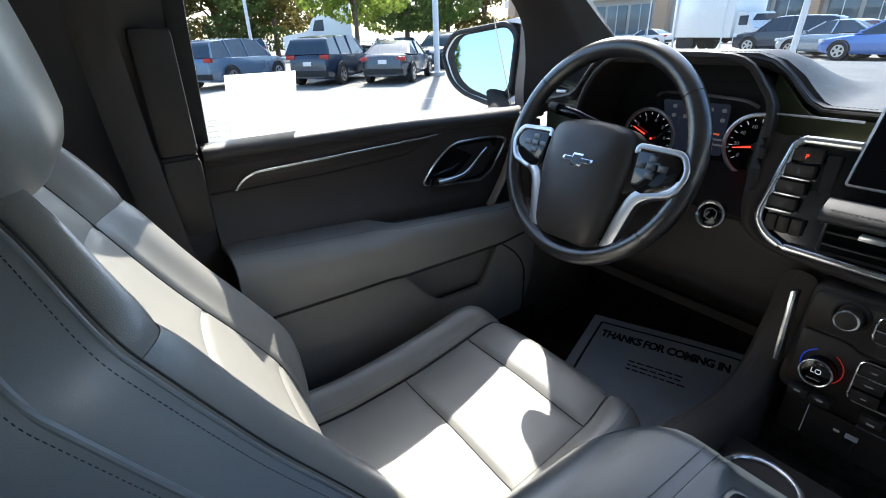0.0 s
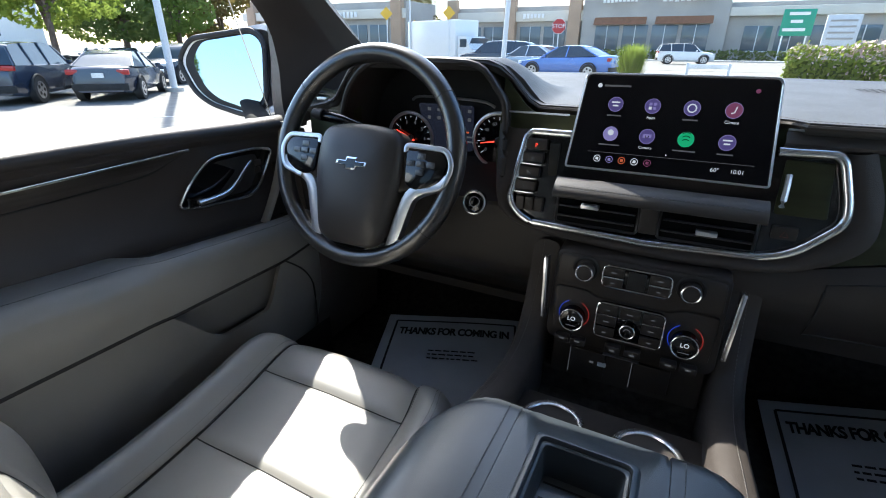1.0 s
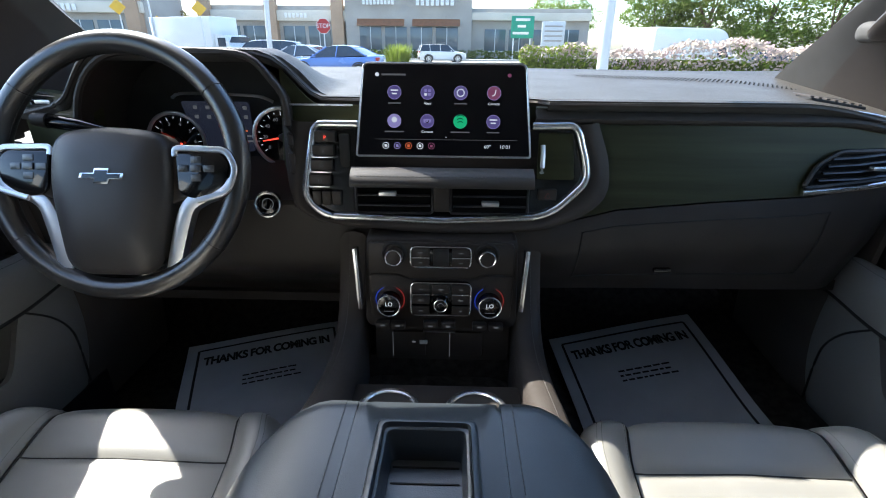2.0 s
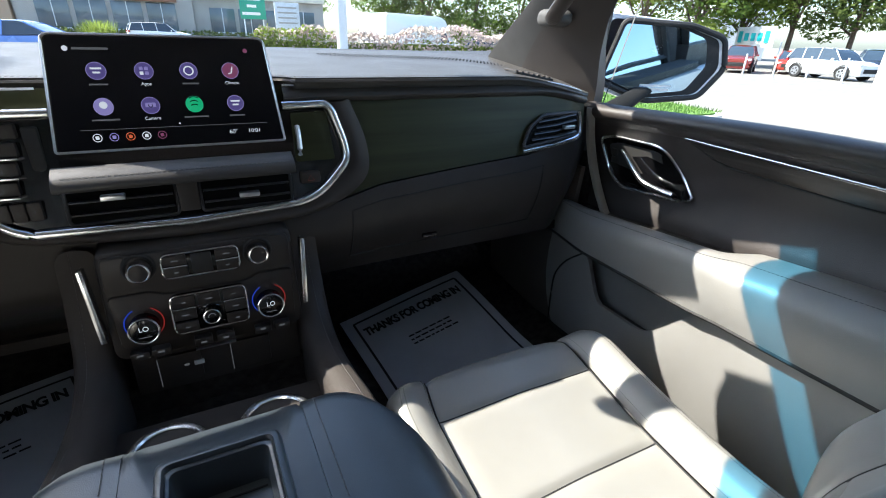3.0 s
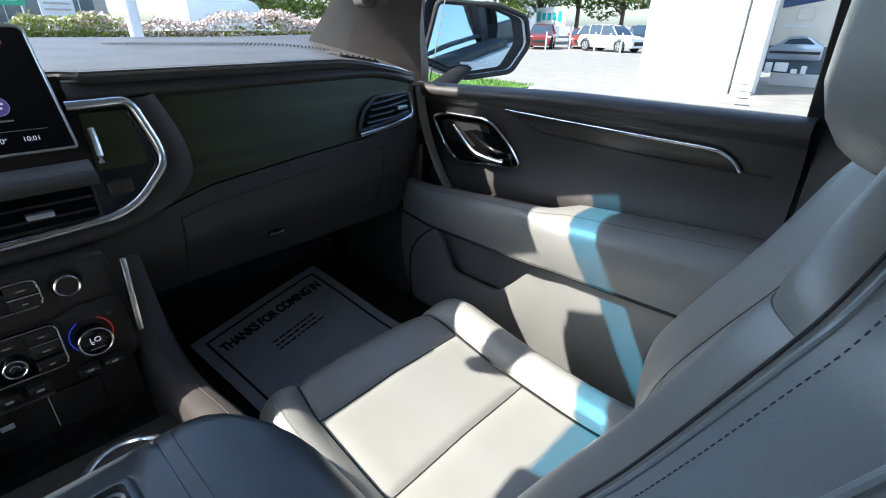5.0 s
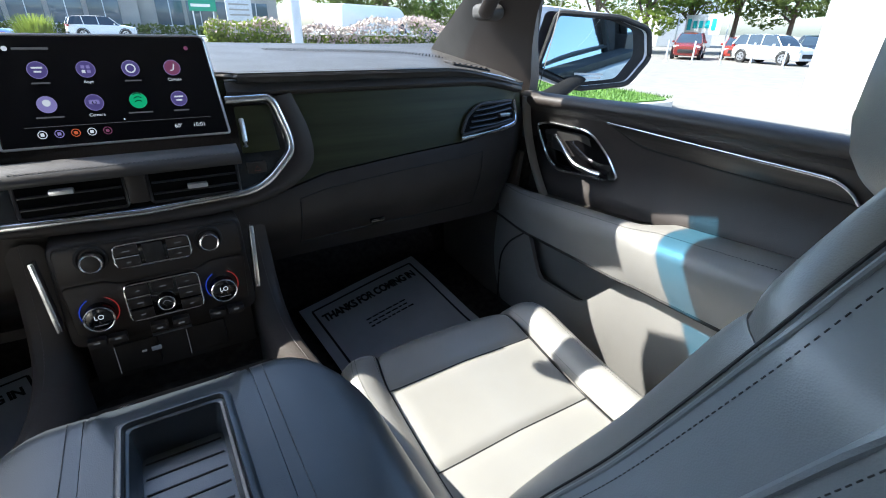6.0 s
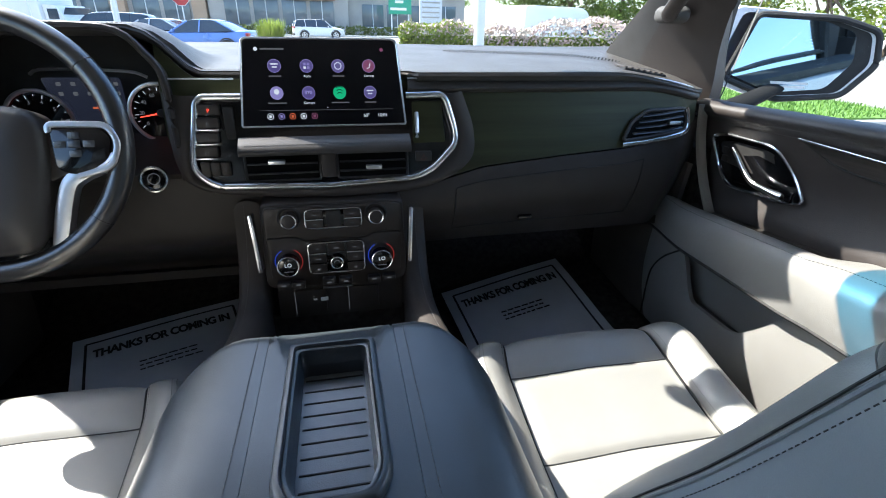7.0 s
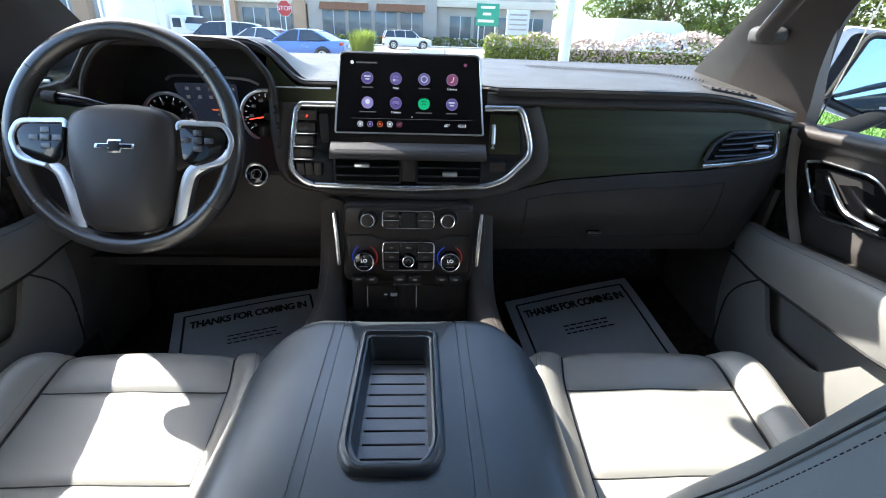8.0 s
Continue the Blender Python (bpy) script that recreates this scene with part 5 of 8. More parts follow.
    for x in (-0.069, 0.056):
        k = part("cup_holder", disc((x, -0.262, 0.8825), (0, 0, 1), 0.040, 0.004, 36, up=(0, 1, 0)), "rubber", c, "round cup holder with a chrome ring")
        part("chrome_ring", ring((x, -0.262, 0.902), (0, 0, 1), 0.042, 0.0048, 40, flat=0.6, up=(0, 1, 0)), "chrome", k, "chrome ring")
        part("cup_wall", tube([(x, -0.262, 0.875), (x, -0.262, 0.900)], 0.0425, 30), "plastic", k)
    # side rails running up to the dashboard
    for s in (-1, 1):
        path = spline([(cx + s * 0.150, -0.40, 0.962), (cx + s * 0.150, -0.30, 0.945), (cx + s * 0.151, -0.22, 0.925), (cx + s * 0.152, -0.14, 0.918), (cx + s * 0.152, -0.08, 0.945), (cx + s * 0.150, -0.045, 1.02), (cx + s * 0.148, -0.035, 1.08)], 30)
        bm = bmesh.new()
        rows = []
        for p in path:
            rows.append([bm.verts.new((p[0] + a, p[1] + (0.06 if b < -0.1 else 0), p[2] + b)) for a, b in ((-0.024, -0.30), (-0.024, -0.012), (-0.016, 0.0), (0.0, 0.004), (0.016, 0.0), (0.024, -0.012), (0.024, -0.30))])
        for A, B in zip(rows, rows[1:]):
            for k in range(6):
                bm.faces.new((A[k], A[k + 1], B[k + 1], B[k]))
        bm.faces.new(rows[0]), bm.faces.new(rows[-1][::-1])
        part("side_rail", bm, "pad", c, "padded leather side rail", smooth=55)
        part("stitching", stitches([Vector(tuple(p)) + V(s * 0.006, 0, 0.0045) for p in path], 0.0036, 0.0026, 0.0005), "stitch_light", c)


# ---- doors ----
def door(s):
    side = "left" if s < 0 else "right"
    d = thing("door_1" if s < 0 else "door_2", (0.85 * s, -0.3, 0.6), "front door with dark upper trim, dark wood strip and grey-beige leather armrest", "door", kind="structure")
    D = lambda x, y, z: Vector((s * x, y, z))
    Y0, Y1 = 0.06, (-0.672 if s < 0 else -0.700)

    # outer skin in white paint, below the glass
    part("outer_skin", box(D(0.955, -0.31, 0.86), (0.05, 1.02, 0.66), 0.015), "body_white", d, "white painted outer door skin")
    part("outer_ledge", box(D(0.920, -0.31, 1.205), (0.085, 1.02, 0.03), 0.01), "rubber", d)
    part("inner_shell", box(D(0.895, -0.31, 0.86), (0.05, 0.98, 0.66), 0.01), "plastic", d)

    # belt roll along the window
    prof = interp_curve([(0.862, 1.232), (0.850, 1.246), (0.825, 1.249), (0.805, 1.242), (0.803, 1.228), (0.818, 1.215), (0.826, 1.205)])
    def belt(u, v):
        x, z = prof(v)
        y = Y0 + (Y1 - Y0) * u
        return D(x, y, z - 0.012 * smooth01(0.4, 1.0, 1 - u))
    part("belt_roll", sheet(belt, 30, 16, thick=0.006 * s), "door_dark", d, "dark padded roll under the window")
    part("stitching", stitches([belt(u, 0.80) + D(-0.001, 0, 0) for u in np.linspace(0.05, 0.98, 80)], 0.0036, 0.0026, 0.0005), "stitch_light", d)
    part("window_seal", tube([belt(u, 0.02) + D(0.004, 0, 0.002) for u in np.linspace(0, 1, 30)], 0.006, 6), "rubber", d)

    # dark upper panel
    def arm_top(y):
        return 1.016 + 0.075 * max(0.0, -y - 0.03)
    def upper(u, v):
        y = Y0 + (Y1 - Y0) * u
        hi, lo = 1.207 - 0.012 * smooth01(0.4, 1.0, 1 - u), arm_top(y) - 0.012
        z = hi + (lo - hi) * v
        bow = 0.022 * math.sin(math.pi * min(1, v * 1.1))
        return D(0.824 + bow + 0.012 * v, y, z)
    part("upper_panel", sheet(upper, 44, 18, thick=0.01 * s), "door_dark", d, "dark upper door trim")
    def on(y, z, h=0.0):
        hi, lo = 1.207 - 0.012 * smooth01(0.4, 1.0, 1 - (y - Y0) / (Y1 - Y0)), arm_top(y) - 0.012
        v = min(1, max(0, (hi - z) / (hi - lo)))
        return D(0.824 + 0.022 * math.sin(math.pi * min(1, v * 1.1)) + 0.012 * v - h, y, z)
    # dark wood strip and its bright edge
    strip = [(-0.200, 1.2025), (-0.33, 1.197), (-0.46, 1.1925), (-0.575, 1.189), (-0.600, 1.184), (-0.616, 1.173), (-0.627, 1.158), (-0.45, 1.160), (-0.30, 1.167), (-0.262, 1.174)]
    part("wood_strip", plate(strip[::-1] if s > 0 else strip, lambda a, b, h: on(a, b, 0.005 + h), 0.006, 0.001), "wood", d, "dark grained wood strip")
    part("bright_edge", tube([on(a, b, 0.006) for a, b in spline(strip[:7], 60)], 0.0028, 8, flat=0.7, up=(1, 0, 0)), "chrome", d, "thin chrome line over the wood strip")
    crease = spline([(-0.627, 1.156), (-0.45, 1.158), (-0.30, 1.165), (-0.262, 1.172), (-0.235, 1.185), (-0.205, 1.20)], 40)
    part("crease", tube([on(a, b, 0.002) for a, b in crease], 0.0022, 6), "rubber", d)
    part("crease", tube([on(a, 1.157 + 0.0 * a, 0.001) for a in np.linspace(-0.627, -0.668, 6)], 0.0022, 6), "rubber", d)
    # handle in its cup
    hb = rounded([(0.022, 1.163), (-0.030, 1.176), (-0.150, 1.176), (-0.196, 1.128), (-0.228, 1.088), (-0.190, 1.077), (-0.05, 1.068), (-0.012, 1.090)], [0.02, 0.02, 0.025, 0.02, 0.012, 0.015, 0.02, 0.03], 5)
    h = part("handle_cup", plate(hb[::-1] if s > 0 else hb, lambda a, b, k: on(a, b, 0.002 + k * 0.2), 0.008), "gloss", d, "dark handle cup with a chrome frame")
    part("chrome_frame", tube([on(a, b, 0.005) for a, b in hb], 0.0036, 8, True), "chrome", h, "chrome frame")
    part("cup_floor", plate([((a + 0.1) * 0.82 - 0.1, (b - 1.12) * 0.78 + 1.12) for a, b in hb], lambda a, b, k: on(a, b, 0.0035 + 0.2 * k), 0.003), "rubber", h)
    lever = spline([(-0.048, 1.150, 0.012), (-0.065, 1.140, 0.018), (-0.095, 1.115, 0.024), (-0.125, 1.098, 0.026), (-0.165, 1.092, 0.024), (-0.192, 1.090, 0.018)], 24)
    part("lever", tube([on(a, b, c) for a, b, c in lever], np.interp(np.linspace(0, 1, 24), [0, 0.1, 0.6, 1], [0.003, 0.0045, 0.006, 0.008]), 10), "chrome", h, "chrome release lever")
    part("lever_root", box(on(-0.195, 1.094, 0.012), (0.016, 0.034, 0.022), 0.006), "gloss", h)
    for k in range(2):
        part("lock_key", box(on(-0.022, 1.140 - 0.018 * k, 0.006), (0.006, 0.018, 0.014), 0.002), "plastic", h)

    # armrest: grey-beige leather, its top narrow beside the switch panel and wide behind it
    arm = interp_curve([(0.0, 0.0), (0.30, 0.003), (0.62, 0.001), (0.84, -0.008), (0.97, -0.024), (1.0, -0.040), (0.97, -0.070), (0.90, -0.098)])
    YF = 0.105
    def rest(u, v):
        k, dz = arm(v)
        y = YF + (Y1 - YF) * u
        outer = 0.846 - 0.060 * smooth01(-0.395, -0.335, y)
        inner = 0.733 + 0.030 * smooth01(-0.10, 0.10, y) + 0.004 * smooth01(-0.4, -0.7, y)
        zt = arm_top(y) - 0.045 * smooth01(0.02, 0.105, y) ** 2
        low = 0.936
        z = zt + dz if dz > -0.040 else zt - 0.040 + (dz + 0.040) / 0.058 * (zt - 0.040 - low)
        return D(outer + (inner - outer) * k, y, z)
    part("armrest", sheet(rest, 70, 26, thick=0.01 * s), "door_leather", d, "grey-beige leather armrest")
    part("stitching", stitches([rest(u, 0.60) + D(-0.001, 0, 0.0005) for u in np.linspace(0.08, 0.98, 110)], 0.0036, 0.0026, 0.0005), "stitch", d)
    part("armrest_seam", tube([rest(u, 0.60) + D(-0.0002, 0, -0.0030) for u in np.linspace(0.04, 1, 60)], 0.0011, 6), "stitch", d)
    part("armrest_seam", tube([rest(u, 0.995) + D(0.002, 0, -0.003) for u in np.linspace(0.02, 1, 60)], 0.0040, 6), "rubber", d)
    part("switch_panel", sheet(lambda u, v: D(0.782 + 0.068 * v, 0.02 - 0.37 * u, arm_top(0.02 - 0.37 * u) - 0.010 - 0.004 * math.sin(math.pi * v)), 20, 4, thick=0.01), "plastic", d, "black switch panel let into the armrest")

    # lower panel: its upper edge dips to open a pocket under the armrest
    def edge(y):
        return 0.932 - 0.112 * smooth01(-0.375, -0.225, y) * smooth01(-0.045, -0.125, y)
    def lower(u, v):
        y = YF + 0.05 + (Y1 - YF - 0.05) * u
        z = edge(y) + (0.675 - edge(y)) * v
        return D(0.766 + 0.016 * v - 0.010 * math.sin(math.pi * v) + 0.035 * smooth01(0.02, 0.16, y), y, z)
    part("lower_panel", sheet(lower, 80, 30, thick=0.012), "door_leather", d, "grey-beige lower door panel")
    def recess(u, v):
        y = -0.03 - 0.37 * u
        return D(0.800 + 0.020 * math.sin(math.pi * u), y, 0.945 - 0.16 * v)
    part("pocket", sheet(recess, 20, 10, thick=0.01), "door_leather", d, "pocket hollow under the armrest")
    part("pocket_floor", box(D(0.789, -0.215, 0.800), (0.034, 0.35, 0.012), 0.003), "rubber", d, "dark rubber pocket floor")
    part("kick_crease", tube([D(0.7625, y, z) for y, z in spline([(-0.060, 0.925), (-0.005, 0.880), (0.025, 0.835), (0.032, 0.79), (0.030, 0.70)], 20)], 0.0022, 6), "rubber", d)
    pk = sheet(lambda u, v: D(0.742 - 0.012 * math.sin(math.pi * v) + 0.02 * (1 - v), -0.16 - 0.50 * u, 0.585 + 0.075 * v), 16, 6, thick=0.012)
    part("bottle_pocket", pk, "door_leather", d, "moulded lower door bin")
    part("bin_back", box(D(0.790, -0.30, 0.62), (0.02, 0.80, 0.12), 0.003), "rubber", d)
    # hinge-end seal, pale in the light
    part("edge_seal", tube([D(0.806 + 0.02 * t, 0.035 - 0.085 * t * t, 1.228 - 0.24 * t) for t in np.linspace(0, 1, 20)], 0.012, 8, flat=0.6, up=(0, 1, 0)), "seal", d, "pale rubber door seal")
    part("strap_clip", box(D(0.832, -0.045, 0.985), (0.012, 0.014, 0.02), 0.003), "seal", d)
    # window frame behind
    part("frame_rear", box(D(0.80, -0.668 if s < 0 else -0.700, 1.42), (0.03, 0.03, 0.48), 0.006, Euler((0, radians(-17 * s), 0)).to_matrix()), "rubber", d)


def side_mirror(s):
    side = "left" if s < 0 else "right"
    m = thing("side_mirror", (1.0 * s, 0.08, 1.32), "white and black door mirror outside the front window", "mirror", "door mirrors")
    eye = Vector((0.04, -0.80, 1.38))
    far = 1.09 if s > 0 else 1.16
    c = eye + far * ((Vector((1.058, 0.05, 1.322)) if s > 0 else Vector((-0.990, 0.05, 1.325))) - eye)
    view = (c - eye).normalized()
    away = Vector((-0.50, -0.86, 0.12)).normalized() if s < 0 else Vector((-0.32, -0.94, -0.13)).normalized()
    n = (away - view).normalized()
    face = facing(c, n)
    if s > 0:
        o = [(-0.120, 0.092), (0.060, 0.084), (0.152, 0.058), (0.170, -0.010), (0.118, -0.078), (-0.030, -0.094), (-0.165, -0.050)]
    else:
        o = [(-0.085, 0.075), (0.095, 0.095), (0.125, 0.070), (0.118, -0.072), (0.060, -0.098), (-0.040, -0.074), (-0.085, -0.046), (-0.125, 0.024)]
    if s > 0:
        o = [(a * 0.84 - 0.024, b * 0.96) for a, b in o]
    o = [(a * far, b * far) for a, b in rounded(o, 0.016 if s > 0 else 0.025, 5)[::-1]]
    inset = (lambda a, b: (a * 0.82 - 0.022, b * 0.88 + 0.004)) if s > 0 else (lambda a, b: (a * 0.80 + 0.018, b * 0.87 + 0.004))
    T = lambda a, b, h: face @ Vector((a, b, h))
    bm = bmesh.new()
    rings = []
    grow = lambda a, b: (a - s * 0.050 * smooth01(0.0, 0.13, -s * a), b * 1.03 + 0.012 * smooth01(-0.05, 0.13, -s * a) * (b > 0))
    big = [grow(a, b) for a, b in o]
    for k, h in ((0.90, 0.002), (1.0, 0.004), (1.03, -0.012), (1.01, -0.05), (0.88, -0.085), (0.6, -0.105), (0.2, -0.112)):
        rings.append([bm.verts.new(T(a * k, b * k, h)) for a, b in big])
    for A, B in zip(rings, rings[1:]):
        for i in range(len(A)):
            bm.faces.new((A[i], A[(i + 1) % len(A)], B[(i + 1) % len(B)], B[i]))
    bm.faces.new(rings[-1])
    part("housing", bm, "body_white", m, "white painted mirror housing", smooth=50)
    part("bezel", tube([T(a * 1.0, b * 1.0, 0.006) for a, b in o], 0.007, 8, True), "rubber", m, "black mirror bezel")
    part("surround", plate([(a * 0.985, b * 0.985) for a, b in o], lambda a, b, h: T(a, b, 0.001 + h), 0.004), "rubber", m, "black inner surround")
    g = part("mirror_pane", plate([inset(a, b) for a, b in o], lambda a, b, h: T(a, b, 0.004 + h), 0.003), "mirror", m, "silvered mirror glass")
    part("foot", tube([Vector((0.89 * s, 0.10, 1.19)), Vector((0.95 * s, 0.10, 1.215)), c + V(-0.02 * s, 0.05, -0.07)], [0.034, 0.032, 0.024], 12, flat=0.5), "tyre_black", m, "black mirror foot")
    if s > 0:
        for k, (a, b, w) in enumerate(((-0.03, -0.058, 0.08), (-0.02, -0.067, 0.05))):
            part("etched_bar", plate([(a - w / 2, b - 0.003), (a + w / 2, b - 0.003), (a + w / 2, b + 0.003), (a - w / 2, b + 0.003)], lambda p, q, h: T(p, q, 0.0046 + h), 0.0004), "white", m)


def paper_mat(pose_m, label, W2, slope):
    m = thing("paper_mat", tuple(pose_m.translation), label, "floor mat", "paper floor mats")
    rot = pose_m.to_3x3()
    L2 = 0.26
    fold = radians(slope)
    def S(a, b, h=0.0):
        """The sheet lies flat behind the fold line b = -0.03 and climbs the slope in front of it."""
        wave = 0.004 * math.sin(9 * a + 3 * b) + 0.003 * math.sin(14 * b - 5 * a)
        c = b + 0.03
        y, z = (c * math.cos(fold), c * math.sin(fold)) if c > 0 else (c, 0.0)
        return pose_m.translation + rot @ Vector((a, y - 0.03 - h * math.sin(fold) * (c > 0), z + wave + h))
    part("sheet", sheet(lambda u, v: S(-W2 + 2 * W2 * u, -L2 + 2 * L2 * v), 20, 22, thick=0.002), "paper", m, "grey-white printed paper sheet")
    bd = bmesh.new()
    e = 0.028
    def strip(a0, b0, a1, b1, w):
        p = []
        for t in np.linspace(0, 1, 18):
            p.append((a0 + (a1 - a0) * t, b0 + (b1 - b0) * t))
        dx, dy = np.array([b1 - b0, a0 - a1]) / math.hypot(a1 - a0, b1 - b0) * w / 2
        vs = [(bd.verts.new(S(a - dx, b - dy, 0.0022)), bd.verts.new(S(a + dx, b + dy, 0.0022))) for a, b in p]
        for A, B in zip(vs, vs[1:]):
            bd.faces.new((A[0], A[1], B[1], B[0]))
    x, y = W2 - e, L2 - e
    for q in ((-x, y, x, y), (x, y, x, -y), (x, -y, -x, -y), (-x, -y, -x, y)):
        strip(*q, 0.006)
    part("border", bd, "ink", m, "black printed border", smooth=0)
    bars = bmesh.new()
    rng = random.Random(5)
    for r in range(3):
        b = 0.110 - 0.014 * r
        a = -0.060
        while a < 0.060:
            w = rng.uniform(0.008, 0.020)
            bmesh.ops.create_grid(bars, x_segments=1, y_segments=1, size=0.5, matrix=Matrix.Translation(S(a + w / 2, b, 0.0024)) @ rot.to_4x4() @ Matrix.Diagonal((w, 0.0055, 1, 1)))
            a += w + 0.004
    part("small_print", bars, "ink", m, "rows of small black print", smooth=0)
    # heading, laid along the sheet
    cu = bpy.data.curves.new("heading", "FONT")
    cu.body, cu.size, cu.align_x, cu.align_y, cu.space_character, cu.offset = "THANKS FOR COMING IN", 0.036, "CENTER", "CENTER", 0.92, 0.0016
    tmp = bpy.data.objects.new("heading", cu)
    scene.collection.objects.link(tmp)
    me = bpy.data.meshes.new_from_object(tmp.evaluated_get(bpy.context.evaluated_depsgraph_get()))
    bpy.data.objects.remove(tmp)
    bm = bmesh.new()
    bm.from_mesh(me)
    w = max(v.co.x for v in bm.verts) - min(v.co.x for v in bm.verts)
    for v in bm.verts:
        v.co = S(v.co.x * (1.56 * W2) / w, 0.186 + v.co.y * 1.1, 0.0026)
    part("heading", bm, "ink", m, "heading in bold black capitals", smooth=0)


def belt():
    b = thing("seat_belt", (-0.77, -0.75, 1.2), "grey-brown seat belt hanging on the door pillar", "seat belt")
    bm = bmesh.new()
    pts = spline([(-0.735, -0.775, 1.56), (-0.752, -0.772, 1.44), (-0.762, -0.765, 1.28), (-0.765, -0.752, 1.12), (-0.768, -0.735, 0.92)], 24)
    rows = [[bm.verts.new((p[0] + a, p[1] + c, p[2])) for a, c in ((0.0, 0.024), (0.004, 0.0), (0.0, -0.024), (-0.003, -0.024), (-0.001, 0.0), (-0.003, 0.024))] for p in pts]
    for A, B in zip(rows, rows[1:]):
        for k in range(6):
            bm.faces.new((A[k], A[(k + 1) % 6], B[(k + 1) % 6], B[k]))
    part("webbing", bm, "belt", b, "grey-brown woven webbing")
    part("guide", box((-0.742, -0.772, 1.50), (0.02, 0.07, 0.03), 0.006), "plastic", b, "black belt guide")


def rear_view_mirror():
    m = thing("rear_view_mirror", (0.03, 0.06, 1.52), "black rear-view mirror hanging from the windscreen", "mirror")
    bm = rounded_block((0, 0, 0), (0.23, 0.042, 0.070), 0.02)
    bmesh.ops.transform(bm, matrix=pose(0.105, 0.012, 1.555, 0, 0, -22), verts=bm.verts)
    part("housing", bm, "plastic", m)
    part("stem", tube([(0.09, 0.03, 1.565), (0.07, 0.045, 1.585), (0.05, 0.05, 1.60)], 0.012, 10), "plastic", m)
    # an unseen cover added below the glass to shade the door's lower panel
    def cover(u, v):
        x, t = 0.075 + 0.127 * u, 0.785 + 0.10 * v
        p = Vector(windscreen(0.5 + x / (1.6 * (1 - 0.17 * t)), t))
        return (x, p.y - 0.010, p.z - 0.012)
    part("mount_cover", sheet(cover, 8, 6, thick=0.02, dip=0.004), "plastic", m, "unseen black cover by the mirror, added to shade the passenger's door")


def sun_visor(x0, x1, v0, v1):
    """Unseen flap added on the windscreen to block sun, glass height v0 to v1."""
    s = thing("sun_visor", (x0, 0.0, 1.58), "unseen grey visor-like flap, added to block sun at the windscreen", "sun visor", "sun visors")
    def f(u, v):
        x = x0 + (x1 - x0) * u
        p = Vector(windscreen(0.5 + x / (1.6 * (1 - 0.17 * 0.8)), v0 + (v1 - v0) * v))
        return (x, p.y - 0.012, p.z - 0.022)
    part("flap", sheet(f, 14, 10, thick=0.018, dip=0.006, edge=0.08), "headliner", s)
    q = Vector(f(0.95 if x1 > 0 else 0.05, 0.96))
    part("hinge", tube([q, q + V(0.02 if x1 > 0 else -0.02, -0.02, 0.02)], 0.006, 8), "pillar", s)


def backlit_paper():
    """Thin white paper that lets part of the light through."""
    m = bpy.data.materials.new("thin_white_paper")
    m.use_nodes = True
    n, l = m.node_tree.nodes, m.node_tree.links
    n.remove(n["Principled BSDF"])
    df, tl, mx, nz = n.new("ShaderNodeBsdfDiffuse"), n.new("ShaderNodeBsdfTranslucent"), n.new("ShaderNodeMixShader"), n.new("ShaderNodeTexNoise")
    df.inputs["Color"].default_value = tl.inputs["Color"].default_value = (0.86, 0.86, 0.85, 1)
    nz.inputs["Scale"].default_value = 30
    mr = n.new("ShaderNodeMapRange")
    mr.inputs["To Min"].default_value, mr.inputs["To Max"].default_value = 0.60, 0.70
    l.new(nz.outputs["Fac"], mr.inputs["Value"])
    l.new(mr.outputs["Result"], mx.inputs["Fac"])
    l.new(df.outputs["BSDF"], mx.inputs[1])
    l.new(tl.outputs["BSDF"], mx.inputs[2])
    l.new(mx.outputs["Shader"], n["Material Output"].inputs["Surface"])
    return m


def windscreen_sheet(x0, x1, v0, v1):
    """An unseen sheet added inside the windscreen to shade the armrest's front."""
    s = thing("sun_block_paper", (x0, 0.1, 1.5), "unseen white sheet on the windscreen, added to shade the passenger's armrest", "paper")
    def f(u, v):
        x = x0 + (x1 - x0) * u
        t = v0 + (v1 - v0) * v
        p = Vector(windscreen(0.5 + x / (1.6 * (1 - 0.17 * t)), t))
        return (x, p.y - 0.006, p.z - 0.008)
    part("sheet", sheet(f, 12, 8, thick=0.0015), "paper", s)


